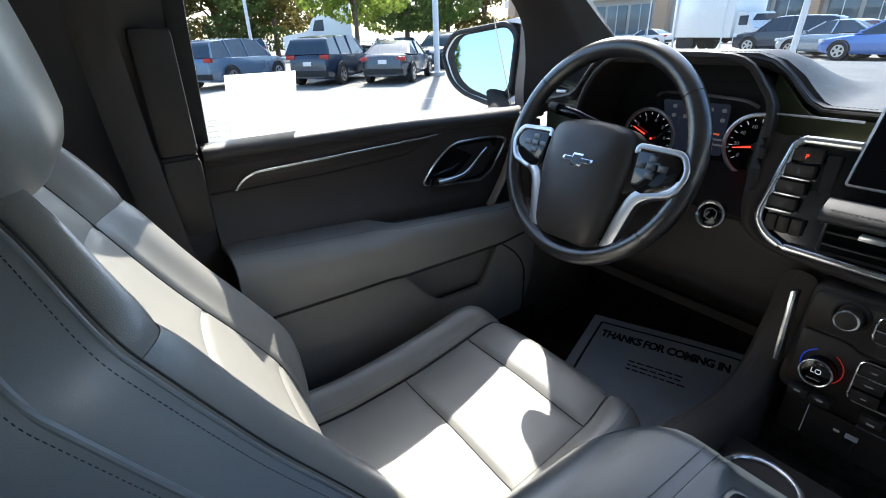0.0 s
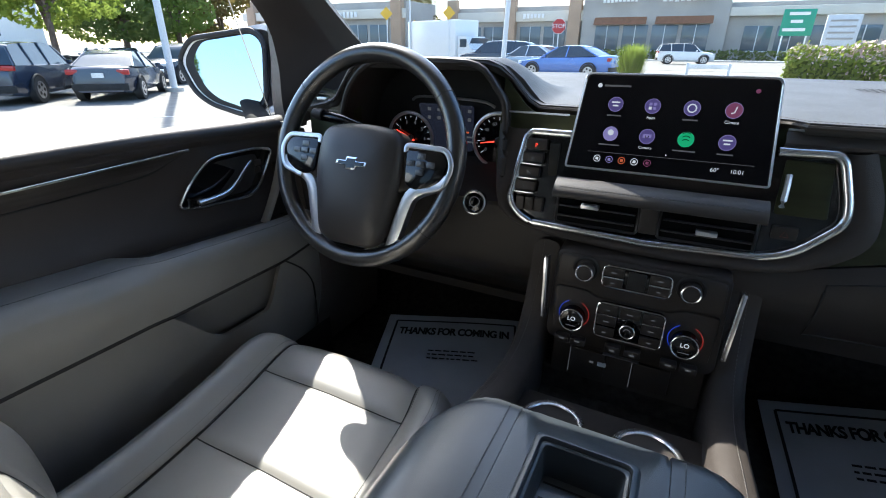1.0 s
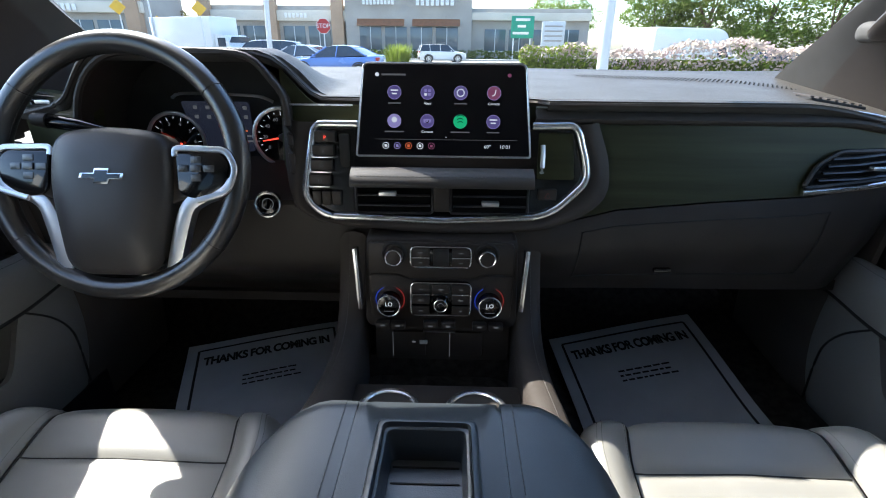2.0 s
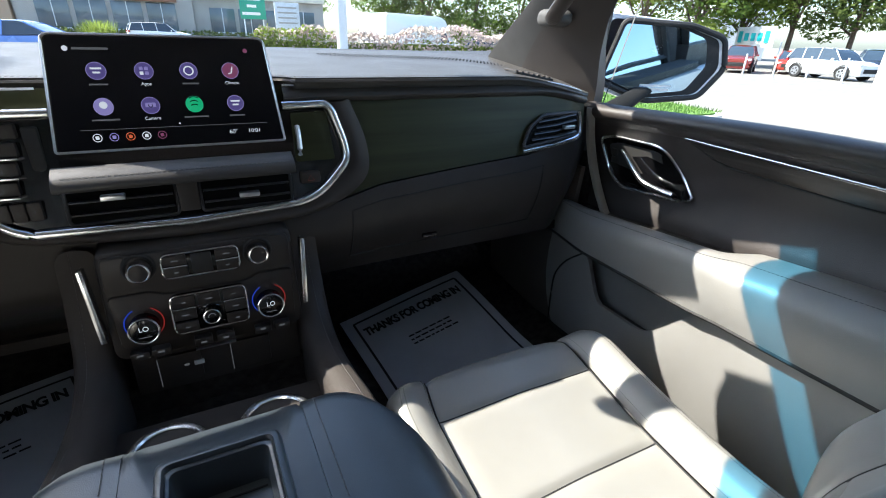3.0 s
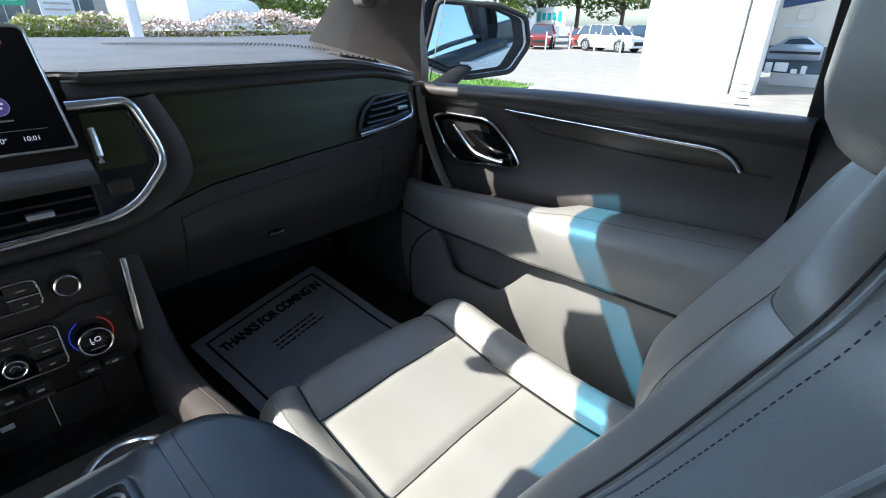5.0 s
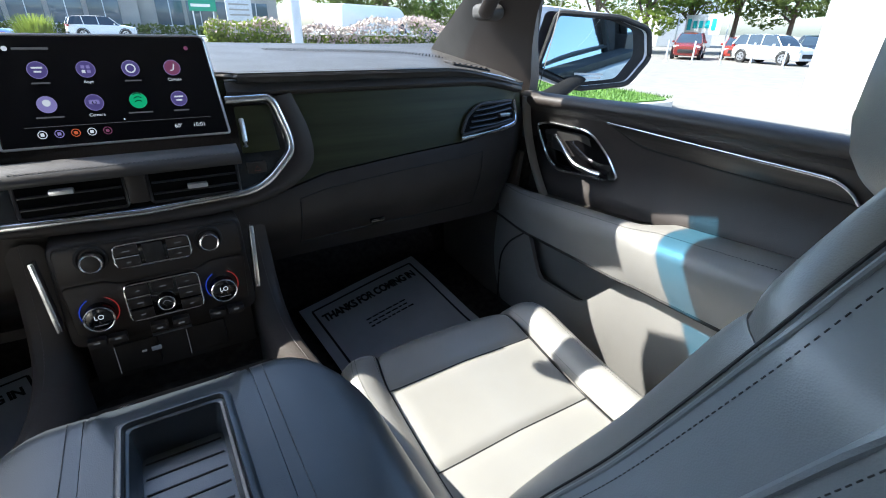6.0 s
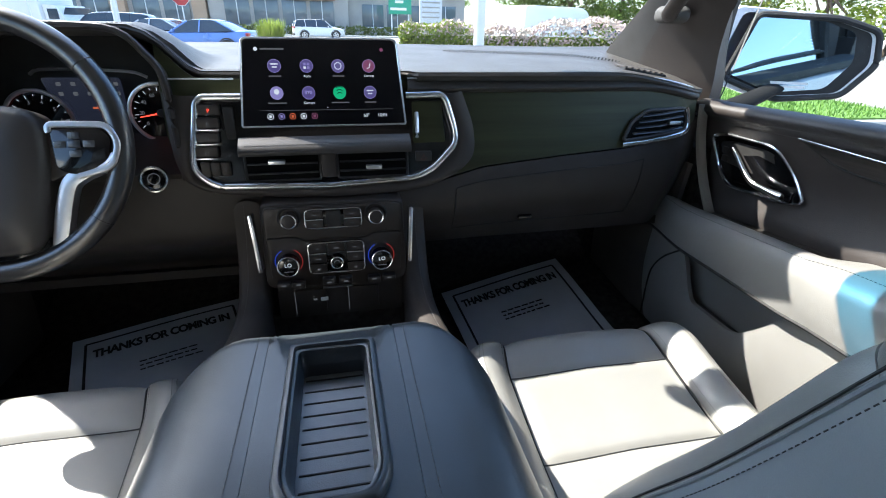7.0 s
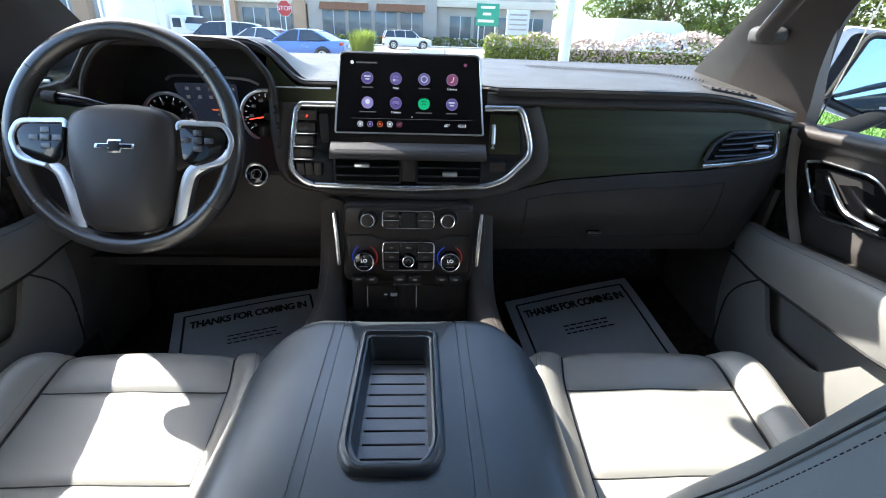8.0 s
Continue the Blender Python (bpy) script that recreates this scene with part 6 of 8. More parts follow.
def pillar_details():
    g = thing("grab_handle", (0.70, -0.02, 1.52), "grey grab handle on the windscreen pillar", "grab handle")
    part("grip", tube(spline([(0.745, 0.10, 1.400), (0.715, 0.085, 1.398), (0.695, 0.055, 1.412), (0.675, -0.03, 1.468), (0.660, -0.13, 1.545), (0.690, -0.16, 1.585)], 30), 0.017, 12, flat=0.7), "door_dark", g)
    part("end_cap", rounded_block((0.728, 0.10, 1.402), (0.055, 0.055, 0.034), 0.014), "pillar", g)
    pc = thing("pillar_cover", (-0.78, -0.7, 1.27), "dark moulded cover on the door pillar", "pillar trim")
    lean_m = Euler((0, radians(5), 0)).to_matrix()
    part("upper_panel", box((-0.777, -0.708, 1.335), (0.03, 0.055, 0.18), 0.010, lean_m), "plastic", pc, "dark upper cover panel")
    part("lower_panel", box((-0.786, -0.708, 1.178), (0.03, 0.055, 0.128), 0.010, lean_m), "plastic", pc, "dark lower cover panel")
    part("joint", box((-0.783, -0.708, 1.243), (0.024, 0.050, 0.006), 0.001, lean_m), "rubber", pc)
    p = thing("window_paper", (-0.85, -0.54, 1.30), "blank white paper sheet stuck to the driver's window", "paper")
    part("sheet", sheet(lambda u, v: V(-0.858 + 0.15 * v * 0.115 / 0.44, -0.612 + 0.118 * u, 1.235 + 0.118 * v), 4, 4, thick=0.001), backlit_paper(), p)
    for s, y0 in ((-1, -0.640), (1, -0.60)):
        lb = thing("window_print", (0.855 * s, y0, 1.27), "small white maker's print etched in the door window", "window print")
        for r in range(4):
            part("print_bar", box((s * (0.862 - 0.0045 * r), y0 - 0.012 * 0, 1.252 + 0.010 * r), (0.0006, 0.020 - 0.006 * (r % 2), 0.0013)), "dim_glow" if False else "white", lb)


seat(-0.458, 9.6, 1, "driver's seat in grey-beige leather with dark stitching")
seat(0.437, 3.9, -1, "passenger's seat in grey-beige leather with dark stitching")
console()
door(-1)
door(1)
side_mirror(-1)
side_mirror(1)
paper_mat(pose(0.500, 0.066, 0.632, 7.0, -9.0, 5.0), "white paper floor mat with black print in the passenger's footwell", 0.190, 4)
paper_mat(pose(-0.392, 0.052, 0.615, 0, 0, 19), "white paper floor mat with black print in the driver's footwell", 0.198, 8)
rear_view_mirror()
# unseen flaps: one shades the right door's upper trim, one the console lid
sun_visor(0.440, 0.70, 0.765, 1.04)
sun_visor(-0.735, -0.17, 0.875, 1.06)
# unseen sheet, sized by the shadow wanted on the passenger's door
windscreen_sheet(0.272, 0.64, 0.59, 0.79)
belt()
pillar_details()


# ---- outdoors ----
INDOORS = set(o.name for o in scene.objects)
M["asphalt"] = material("sunlit_asphalt", (0.222, 0.210, 0.190), 0.9, vary=0.14, scale=2.6, bump=0.6, bump_scale=60, spec=0.2)
M["concrete"] = material("pale_concrete", (0.52, 0.50, 0.47), 0.9, vary=0.12, scale=1.5, bump=0.2, bump_scale=40)
M["line_paint"] = material("worn_white_line", (0.62, 0.61, 0.58), 0.8, vary=0.25, scale=6)
M["grass"] = material("mown_grass", (0.10, 0.20, 0.03), 0.9, vary=0.4, scale=14)
def leafy(name, color, color2):
    """Thin leaves: partly lit from behind, two tones from clump to clump."""
    m = bpy.data.materials.new(name)
    m.use_nodes = True
    n, l = m.node_tree.nodes, m.node_tree.links
    n.remove(n["Principled BSDF"])
    df, tl, mx = n.new("ShaderNodeBsdfDiffuse"), n.new("ShaderNodeBsdfTranslucent"), n.new("ShaderNodeMixShader")
    tc, nz, rnd, cm = n.new("ShaderNodeTexCoord"), n.new("ShaderNodeTexNoise"), n.new("ShaderNodeNewGeometry"), n.new("ShaderNodeMix")
    cm.data_type = "RGBA"
    nz.inputs["Scale"].default_value = 1.1
    l.new(tc.outputs["Object"], nz.inputs["Vector"])
    ad = n.new("ShaderNodeMath")
    ad.operation = "MULTIPLY_ADD"
    ad.inputs[1].default_value, ad.inputs[2].default_value = 0.5, 0.0
    l.new(rnd.outputs["Random Per Island"], ad.inputs[0])
    sm = n.new("ShaderNodeMath")
    sm.operation = "MULTIPLY_ADD"
    sm.inputs[1].default_value = 0.7
    l.new(nz.outputs["Fac"], sm.inputs[0])
    l.new(ad.outputs["Value"], sm.inputs[2])
    l.new(sm.outputs["Value"], cm.inputs["Factor"])
    cm.inputs["A"].default_value, cm.inputs["B"].default_value = (*color, 1), (*color2, 1)
    l.new(cm.outputs["Result"], df.inputs["Color"])
    l.new(cm.outputs["Result"], tl.inputs["Color"])
    mx.inputs["Fac"].default_value = 0.52
    l.new(df.outputs["BSDF"], mx.inputs[1])
    l.new(tl.outputs["BSDF"], mx.inputs[2])
    l.new(mx.outputs["Shader"], n["Material Output"].inputs["Surface"])
    return m


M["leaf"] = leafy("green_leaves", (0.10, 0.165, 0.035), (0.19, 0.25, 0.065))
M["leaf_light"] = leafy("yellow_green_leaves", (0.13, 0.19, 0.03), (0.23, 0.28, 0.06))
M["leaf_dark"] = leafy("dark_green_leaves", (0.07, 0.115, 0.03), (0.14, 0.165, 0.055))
M["leaf_red"] = leafy("reddish_autumn_leaves", (0.17, 0.10, 0.04), (0.12, 0.13, 0.04))
M["blossom"] = material("pale_pink_blossom", (0.44, 0.30, 0.29), 0.7, vary=0.25, scale=3, color2=(0.42, 0.37, 0.28))
M["bark"] = material("brown_bark", (0.14, 0.10, 0.075), 0.9, vary=0.4, scale=8, bump=0.6, bump_scale=30)
M["steel_pole"] = material("pale_painted_steel", (0.62, 0.64, 0.66), 0.5, vary=0.08, scale=2)
M["tyre"] = material("tyre_rubber", (0.02, 0.02, 0.02), 0.8, vary=0.3, scale=10)
M["alloy"] = material("alloy_rim", (0.5, 0.5, 0.52), 0.3, 0.9, vary=0.1)
M["car_glass"] = material("dark_car_glass", (0.035, 0.055, 0.080), 0.06, vary=0.1, coat=0.0, spec=0.35)
M["lamp_clear"] = material("clear_lamp_lens", (0.7, 0.72, 0.74), 0.1, vary=0.1)
M["lamp_red"] = material("red_lamp_lens", (0.35, 0.02, 0.02), 0.15, vary=0.1)
M["stucco"] = material("white_stucco", (0.78, 0.77, 0.74), 0.9, vary=0.05, scale=2, bump=0.2, bump_scale=50)
M["mall_wall"] = material("grey_plaster_wall", (0.38, 0.36, 0.33), 0.9, vary=0.12, scale=0.5, bump=0.2, bump_scale=20)
M["mall_tan"] = material("tan_plaster_column", (0.40, 0.28, 0.19), 0.9, vary=0.12, scale=0.6)
M["mall_pale"] = material("cream_fascia", (0.62, 0.58, 0.50), 0.9, vary=0.08, scale=0.5)
M["shop_glass"] = material("shop_window_glass", (0.10, 0.13, 0.15), 0.05, vary=0.3, scale=0.3, coat=0.3)
M["display_board"] = material("cream_display_board", (0.62, 0.59, 0.51), 0.7, vary=0.08, scale=2)
M["sign_green"] = material("green_road_sign", (0.02, 0.28, 0.17), 0.5, vary=0.06)
M["sign_red"] = material("red_stop_sign", (0.45, 0.03, 0.03), 0.5, vary=0.06)
M["sign_yellow"] = material("yellow_sign", (0.70, 0.42, 0.04), 0.5, vary=0.06)
M["teal_print"] = material("teal_print", (0.02, 0.42, 0.45), 0.7, vary=0.1)
M["awning"] = material("brown_awning", (0.22, 0.10, 0.05), 0.8, vary=0.2, scale=2)


def paint(name, col, rough=0.25, metal=0.2):
    return material(name, col, rough, metal, vary=0.04, scale=1.0, coat=0.7)


PAINT = {"blue_grey": paint("blue_grey_paint", (0.11, 0.17, 0.26)), "black_blue": paint("black_blue_paint", (0.022, 0.034, 0.062)), "blue": paint("bright_blue_paint", (0.09, 0.19, 0.50)), "silver": paint("silver_blue_paint", (0.32, 0.38, 0.46), 0.25, 0.5), "white": paint("white_paint", (0.78, 0.78, 0.77), 0.25, 0.0), "red": paint("dark_red_paint", (0.22, 0.025, 0.02)), "bright_red": paint("bright_red_paint", (0.42, 0.04, 0.02)), "dark_blue": paint("dark_blue_paint", (0.03, 0.06, 0.16))}


def azimuth(deg, dist, z=0.0):
    """A place dist metres off, deg degrees to the right of straight ahead."""
    return Vector((dist * math.sin(radians(deg)), -0.8 + dist * math.cos(radians(deg)), z))


def car(kind, paint_name, at, heading, label, scale=1.0):
    """A parked car; heading in degrees, 0 pointing along y, positive to the left."""
    c = thing("parked_car", tuple(at), label, "car", "parked cars")
    T = Matrix.Translation(at) @ Matrix.Rotation(radians(heading), 4, "Z") @ Matrix.Scale(scale, 4)
    P = PAINT[paint_name]
    if kind == "sedan":
        top = [(2.32, 0.62), (2.25, 0.74), (1.6, 0.86), (0.95, 0.93), (0.0, 0.96), (-1.2, 0.98), (-1.75, 1.02), (-2.25, 1.02), (-2.33, 0.85), (-2.36, 0.55)]
        cab = [(1.05, 0.92), (0.25, 1.38), (-0.4, 1.45), (-0.95, 1.40), (-1.75, 1.03)]
        hw = 0.91
    else:
        top = [(2.28, 0.70), (2.22, 0.88), (1.6, 1.02), (0.95, 1.06), (0.0, 1.08), (-1.2, 1.10), (-2.1, 1.12), (-2.28, 1.05), (-2.33, 0.8), (-2.34, 0.5)]
        cab = [(1.15, 1.04), (0.55, 1.60), (-0.3, 1.70), (-1.5, 1.67), (-2.05, 1.58), (-2.28, 1.10)]
        hw = 0.94
    wr, wx = (0.34, 1.42) if kind == "sedan" else (0.38, 1.42)
    sp = spline(top, 40)
    bm = bmesh.new()
    rows = []
    for i, (y, z) in enumerate(sp):
        e = min(1, 0.72 + 0.28 * math.sin(math.pi * min(1, max(0, (2.38 - abs(y)) / 1.2)) / 2))
        w = hw * e
        low = 0.24 + 0.06 * smooth01(1.9, 2.35, abs(y))
        rows.append([bm.verts.new(T @ Vector((s * w * k, y, zz))) for s, k, zz in ((-1, 0.86, low), (-1, 0.98, low + 0.12), (-1, 1.0, (low + z) * 0.55), (-1, 0.95, z - 0.05), (-1, 0.82, z), (0, 0.4, z + 0.02), (1, 0.82, z), (1, 0.95, z - 0.05), (1, 1.0, (low + z) * 0.55), (1, 0.98, low + 0.12), (1, 0.86, low))])
    for A, B in zip(rows, rows[1:]):
        for k in range(11):
            bm.faces.new((A[k], A[(k + 1) % 11], B[(k + 1) % 11], B[k]))
    bm.faces.new(rows[0]), bm.faces.new(rows[-1][::-1])
    part("body", bm, P, c)
    cs = spline(cab, 24)
    base = lambda y: float(np.interp(-y, [-p[0] for p in cab[:1] + cab[-1:]], [cab[0][1] - 0.02, cab[-1][1] - 0.02]))
    bm = bmesh.new()
    rows = []
    for y, z in cs:
        b = base(y)
        t = (z - b) / (cs[:, 1].max() - b + 1e-6)
        rows.append([bm.verts.new(T @ Vector((s * (hw * 0.90 - k * 0.20 * t), y, b + (z - b) * k))) for s, k in ((-1, 0.0), (-1, 0.5), (-1, 0.95), (-0.8, 1.0), (0.8, 1.0), (1, 0.95), (1, 0.5), (1, 0.0))])
    for A, B in zip(rows, rows[1:]):
        for k in range(7):
            bm.faces.new((A[k], A[k + 1], B[k + 1], B[k]))
    part("windows", bm, "car_glass", c, "dark car windows")
    hi = [p for p in cs if p[1] > cs[:, 1].max() - 0.12]
    ys = (hi[0][0], hi[-1][0])
    roof_z = lambda y: float(np.interp(-y, [-p[0] for p in cs], [p[1] for p in cs]))
    part("roof", sheet(lambda u, v: T @ Vector(((-1 + 2 * u) * (hw * 0.90 - 0.19), ys[0] + (ys[1] - ys[0]) * v, roof_z(ys[0] + (ys[1] - ys[0]) * v) + 0.012 - 0.035 * (2 * u - 1) ** 4)), 8, 8, thick=0.03, out=(0, 0, 1)), P, c)
    for s in (-1, 1):
        for y0, y1 in ((cab[0][0], cab[1][0]), (cab[-1][0], cab[-2][0]), (-0.25, -0.30)) + (((-1.25, -1.3),) if kind != "sedan" else ()):
            z1 = roof_z(y1) - 0.01
            part("roof_post", tube([T @ Vector((s * (hw * 0.90 + 0.005), y0, base(y0))), T @ Vector((s * (hw * 0.90 - 0.175), y1, z1))], 0.035 if abs(y0 - y1) > 0.2 else 0.028, 6), P, c)
        for y in (wx, -wx):
            w = part("wheel", tube([T @ Vector((s * (hw - 0.20), y, wr)), T @ Vector((s * (hw + 0.012), y, wr))], wr * scale, 24), "tyre", c, "black tyre on an alloy rim")
            rim = disc(T @ Vector((s * (hw + 0.02), y, wr)), T.to_3x3() @ Vector((s, 0, 0)), wr * 0.66 * scale, 0.04, 24)
            part("rim", rim, "alloy", w)
            for k in range(5):
                a = k * 2 * math.pi / 5
                part("rim_gap", disc(T @ Vector((s * (hw + 0.024), y + wr * 0.40 * math.cos(a), wr + wr * 0.40 * math.sin(a))), T.to_3x3() @ Vector((s, 0, 0)), wr * 0.15 * scale, 0.01, 8), "tyre", w)
            part("wheel_arch", ring(T @ Vector((s * (hw - 0.01), y, wr)), T.to_3x3() @ Vector((s, 0, 0)), (wr + 0.045) * scale, 0.03 * scale, 24, arc=(0, math.pi)), "tyre", c)
        lz = 0.70 if kind == "sedan" else 0.84
        part("headlamp", box(T @ Vector((s * 0.66, 2.18, lz)), (0.36 * scale, 0.16 * scale, 0.13 * scale), 0.03, T.to_3x3().normalized()), "lamp_clear", c)
        part("tail_lamp", box(T @ Vector((s * 0.66, -2.27, lz + 0.17)), (0.34 * scale, 0.12 * scale, 0.15 * scale), 0.03, T.to_3x3().normalized()), "lamp_red", c)
        part("door_mirror", box(T @ Vector((s * (hw + 0.08), 0.75, base(0.75) + 0.08)), (0.17 * scale, 0.09 * scale, 0.13 * scale), 0.03, T.to_3x3().normalized()), P, c)
    part("front_grille", box(T @ Vector((0, 2.30, 0.55)), (1.0 * scale, 0.06 * scale, 0.22 * scale), 0.02, T.to_3x3().normalized()), "tyre", c)
    part("rear_bumper", box(T @ Vector((0, -2.32, 0.45)), (1.5 * scale, 0.10 * scale, 0.20 * scale), 0.03, T.to_3x3().normalized()), "tyre", c)
    part("plate", box(T @ Vector((0, -2.37, 0.78)), (0.32 * scale, 0.02 * scale, 0.14 * scale), 0.004, T.to_3x3().normalized()), "white", c)
    return c


def leaves(centres, count, size, rng, bm=None, flat=0.0):
    """Many small leaf tufts scattered over lumps (centre, radii)."""
    own = bm or bmesh.new()
    vol = [r[0] * r[1] + r[1] * r[2] for _, r in centres]
    for _ in range(count):
        c, r = rng.choices(centres, vol)[0]
        d = Vector((rng.gauss(0, 1), rng.gauss(0, 1), rng.gauss(0, 1))).normalized()
        k = rng.uniform(0.55, 1.05) ** 0.5
        p = Vector(c) + Vector((d.x * r[0], d.y * r[1], d.z * r[2])) * k
        s = size * rng.uniform(0.6, 1.4)
        a = Vector((rng.uniform(-1, 1), rng.uniform(-1, 1), rng.uniform(-1, 1))).normalized()
        b = a.orthogonal().normalized()
        q = [own.verts.new(p + a * s * x + b * s * y) for x, y in ((-0.5, 0), (0, 0.32), (0.6, 0), (0, -0.32))]
        own.faces.new(q)
    return own


def tree(at, height, spread, leaf, seed, label, trunk=0.16, count=5200, size=0.27, bare=0.28):
    rng = random.Random(seed)
    t = thing("tree", tuple(at), label, "tree", "car park trees")
    at = Vector(at)
    top = at + Vector((0.2, 0.1, height * 0.62))
    bm = tube(spline([tuple(at), tuple(at + Vector((0.05, 0, height * 0.25))), tuple(top)], 8), list(np.linspace(trunk, trunk * 0.4, 8)), 8)
    lumps = []
    for k in range(8):
        a = k * 2.4 + rng.uniform(-0.4, 0.4)
        z = height * rng.uniform(bare + 0.12, 0.85)
        r = spread * rng.uniform(0.25, 0.62) * (1 - 0.5 * max(0, z / height - 0.55))
        e = at + Vector((math.cos(a) * r, math.sin(a) * r, z))
        tube([tuple(at + Vector((0, 0, height * rng.uniform(0.22, 0.45)))), tuple((e + at + Vector((0, 0, z))) / 2), tuple(e)], [trunk * 0.45, trunk * 0.3, trunk * 0.1], 6, bm=bm)
        lumps.append((e, (spread * rng.uniform(0.28, 0.45), spread * rng.uniform(0.28, 0.45), height * rng.uniform(0.11, 0.19))))
    lumps.append((at + Vector((0, 0, height * 0.72)), (spread * 0.55, spread * 0.55, height * 0.24)))
    part("trunk", bm, "bark", t)
    part("crown", leaves(lumps, count, size, rng), leaf, t, smooth=0)
    return t


def light_pole(at, r=0.09, h=8.0, lean_x=0.0):
    p = thing("light_pole", tuple(at), "pale painted steel light pole on a concrete foot", "light pole", "light poles")
    at = Vector(at)
    part("foot", tube([tuple(at), tuple(at + V(0, 0, 0.12))], 0.28, 16), "concrete", p)
    part("pole", tube([tuple(at + V(0, 0, 0.1)), tuple(at + V(lean_x, 0, h))], [r, r * 0.8], 14), "steel_pole", p)
    return p


def hedge():
    rng = random.Random(4)
    h = thing("flower_hedge", (6, 11.8, 0), "clipped green hedge covered in pale pink blossom", "hedge")
    a, b = Vector((1.75, 12.4, 0)), Vector((9.2, 10.2, 0))
    L = (b - a).length
    d = (b - a).normalized()
    n = Vector((-d.y, d.x, 0))
    g, f = bmesh.new(), bmesh.new()
    for _ in range(15000):
        s, w, z = rng.uniform(0, L), rng.uniform(-0.55, 0.55), rng.uniform(0.1, 1.0)
        face = rng.random()
        if face < 0.55:
            w = -0.55 + abs(rng.gauss(0, 0.06))
        elif face < 0.8:
            z = 1.0
        hgt = 1.30 + 0.10 * math.sin(s * 1.7) + 0.06 * math.sin(s * 5.1 + 1) + 0.14 * smooth01(0.5, 4.0, s)
        p = a + d * s + n * (w + 0.04 * math.sin(s * 3)) + Vector((0, 0, z * hgt + rng.gauss(0, 0.035)))
        q = rng.random()
        pink = q < (0.75 if z > 0.62 else 0.36) * smooth01(0.2, 3.0, s) + (0.5 if z > 0.85 else 0.02)
        sz = rng.uniform(0.035, 0.075) if pink else rng.uniform(0.05, 0.10)
        u = Vector((rng.uniform(-1, 1), rng.uniform(-1, 1), rng.uniform(-1, 1))).normalized()
        v = u.orthogonal().normalized()
        t = f if pink else g
        t.faces.new([t.verts.new(p + u * sz * x + v * sz * y) for x, y in ((-0.6, 0), (0, 0.5), (0.6, 0), (0, -0.5))])
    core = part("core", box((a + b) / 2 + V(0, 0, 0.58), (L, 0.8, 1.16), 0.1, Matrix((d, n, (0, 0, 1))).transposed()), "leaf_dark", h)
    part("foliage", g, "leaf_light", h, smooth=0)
    part("blossom", f, "blossom", h, "pale pink blossom", smooth=0)


def grass_clump(at, height, spread, label):
    rng = random.Random(8)
    t = thing("ornamental_grass", tuple(at), label, "bush")
    bm = bmesh.new()
    for _ in range(1500):
        a, r = rng.uniform(0, 6.283), rng.uniform(0, 0.35 * spread)
        h = height * rng.uniform(0.6, 1.0)
        out = spread * rng.uniform(0.1, 0.75)
        p = [Vector(at) + V(math.cos(a) * (r + out * k * k), math.sin(a) * (r + out * k * k), h * k * (1 - 0.15 * k)) for k in (0, 0.4, 0.75, 1.0)]
        side = V(-math.sin(a), math.cos(a), 0) * 0.018
        rows = [(bm.verts.new(q - side * w), bm.verts.new(q + side * w)) for q, w in zip(p, (1, 1, 0.7, 0.1))]
        for A, B in zip(rows, rows[1:]):
            bm.faces.new((A[0], A[1], B[1], B[0]))
    part("blades", bm, "leaf_light", t, smooth=0)


def box_truck(at, heading, label, s=1.0):
    t = thing("box_truck", tuple(at), label, "truck")
    T = Matrix.Translation(at) @ Matrix.Rotation(radians(heading), 4, "Z")
    R = T.to_3x3()
    part("cargo_box", box(T @ V(0, -1.6, 2.15), (2.4, 5.8, 2.6), 0.05, R), PAINT["white"], t, "plain white cargo box")
    part("chassis", box(T @ V(0, -1.2, 0.75), (1.0, 7.0, 0.25), 0.03, R), "tyre", t)
    cab = plate([(1.35, 0.55), (3.6, 0.55), (3.65, 1.25), (2.75, 1.45), (2.2, 2.30), (1.35, 2.35)], lambda a, b, h: T @ V(1.0 + h, a, b), 2.0)
    part("cab", cab, PAINT["white"], t, "white truck cab")
    for e in (-1, 1):
        part("cab_window", box(T @ V(e * 1.0, 1.95, 1.85), (0.03, 0.7, 0.55), 0.01, R), "car_glass", t)
        for y in (2.8, -2.6, -3.5):
            part("wheel", tube([T @ V(e * 0.75, y, 0.48), T @ V(e * 1.08, y, 0.48)], 0.48, 20), "tyre", t)
    part("windscreen", box(T @ V(0, 2.52, 1.88), (1.7, 0.03, 0.75), 0.01, R @ Euler((radians(-33), 0, 0)).to_matrix()), "car_glass", t)


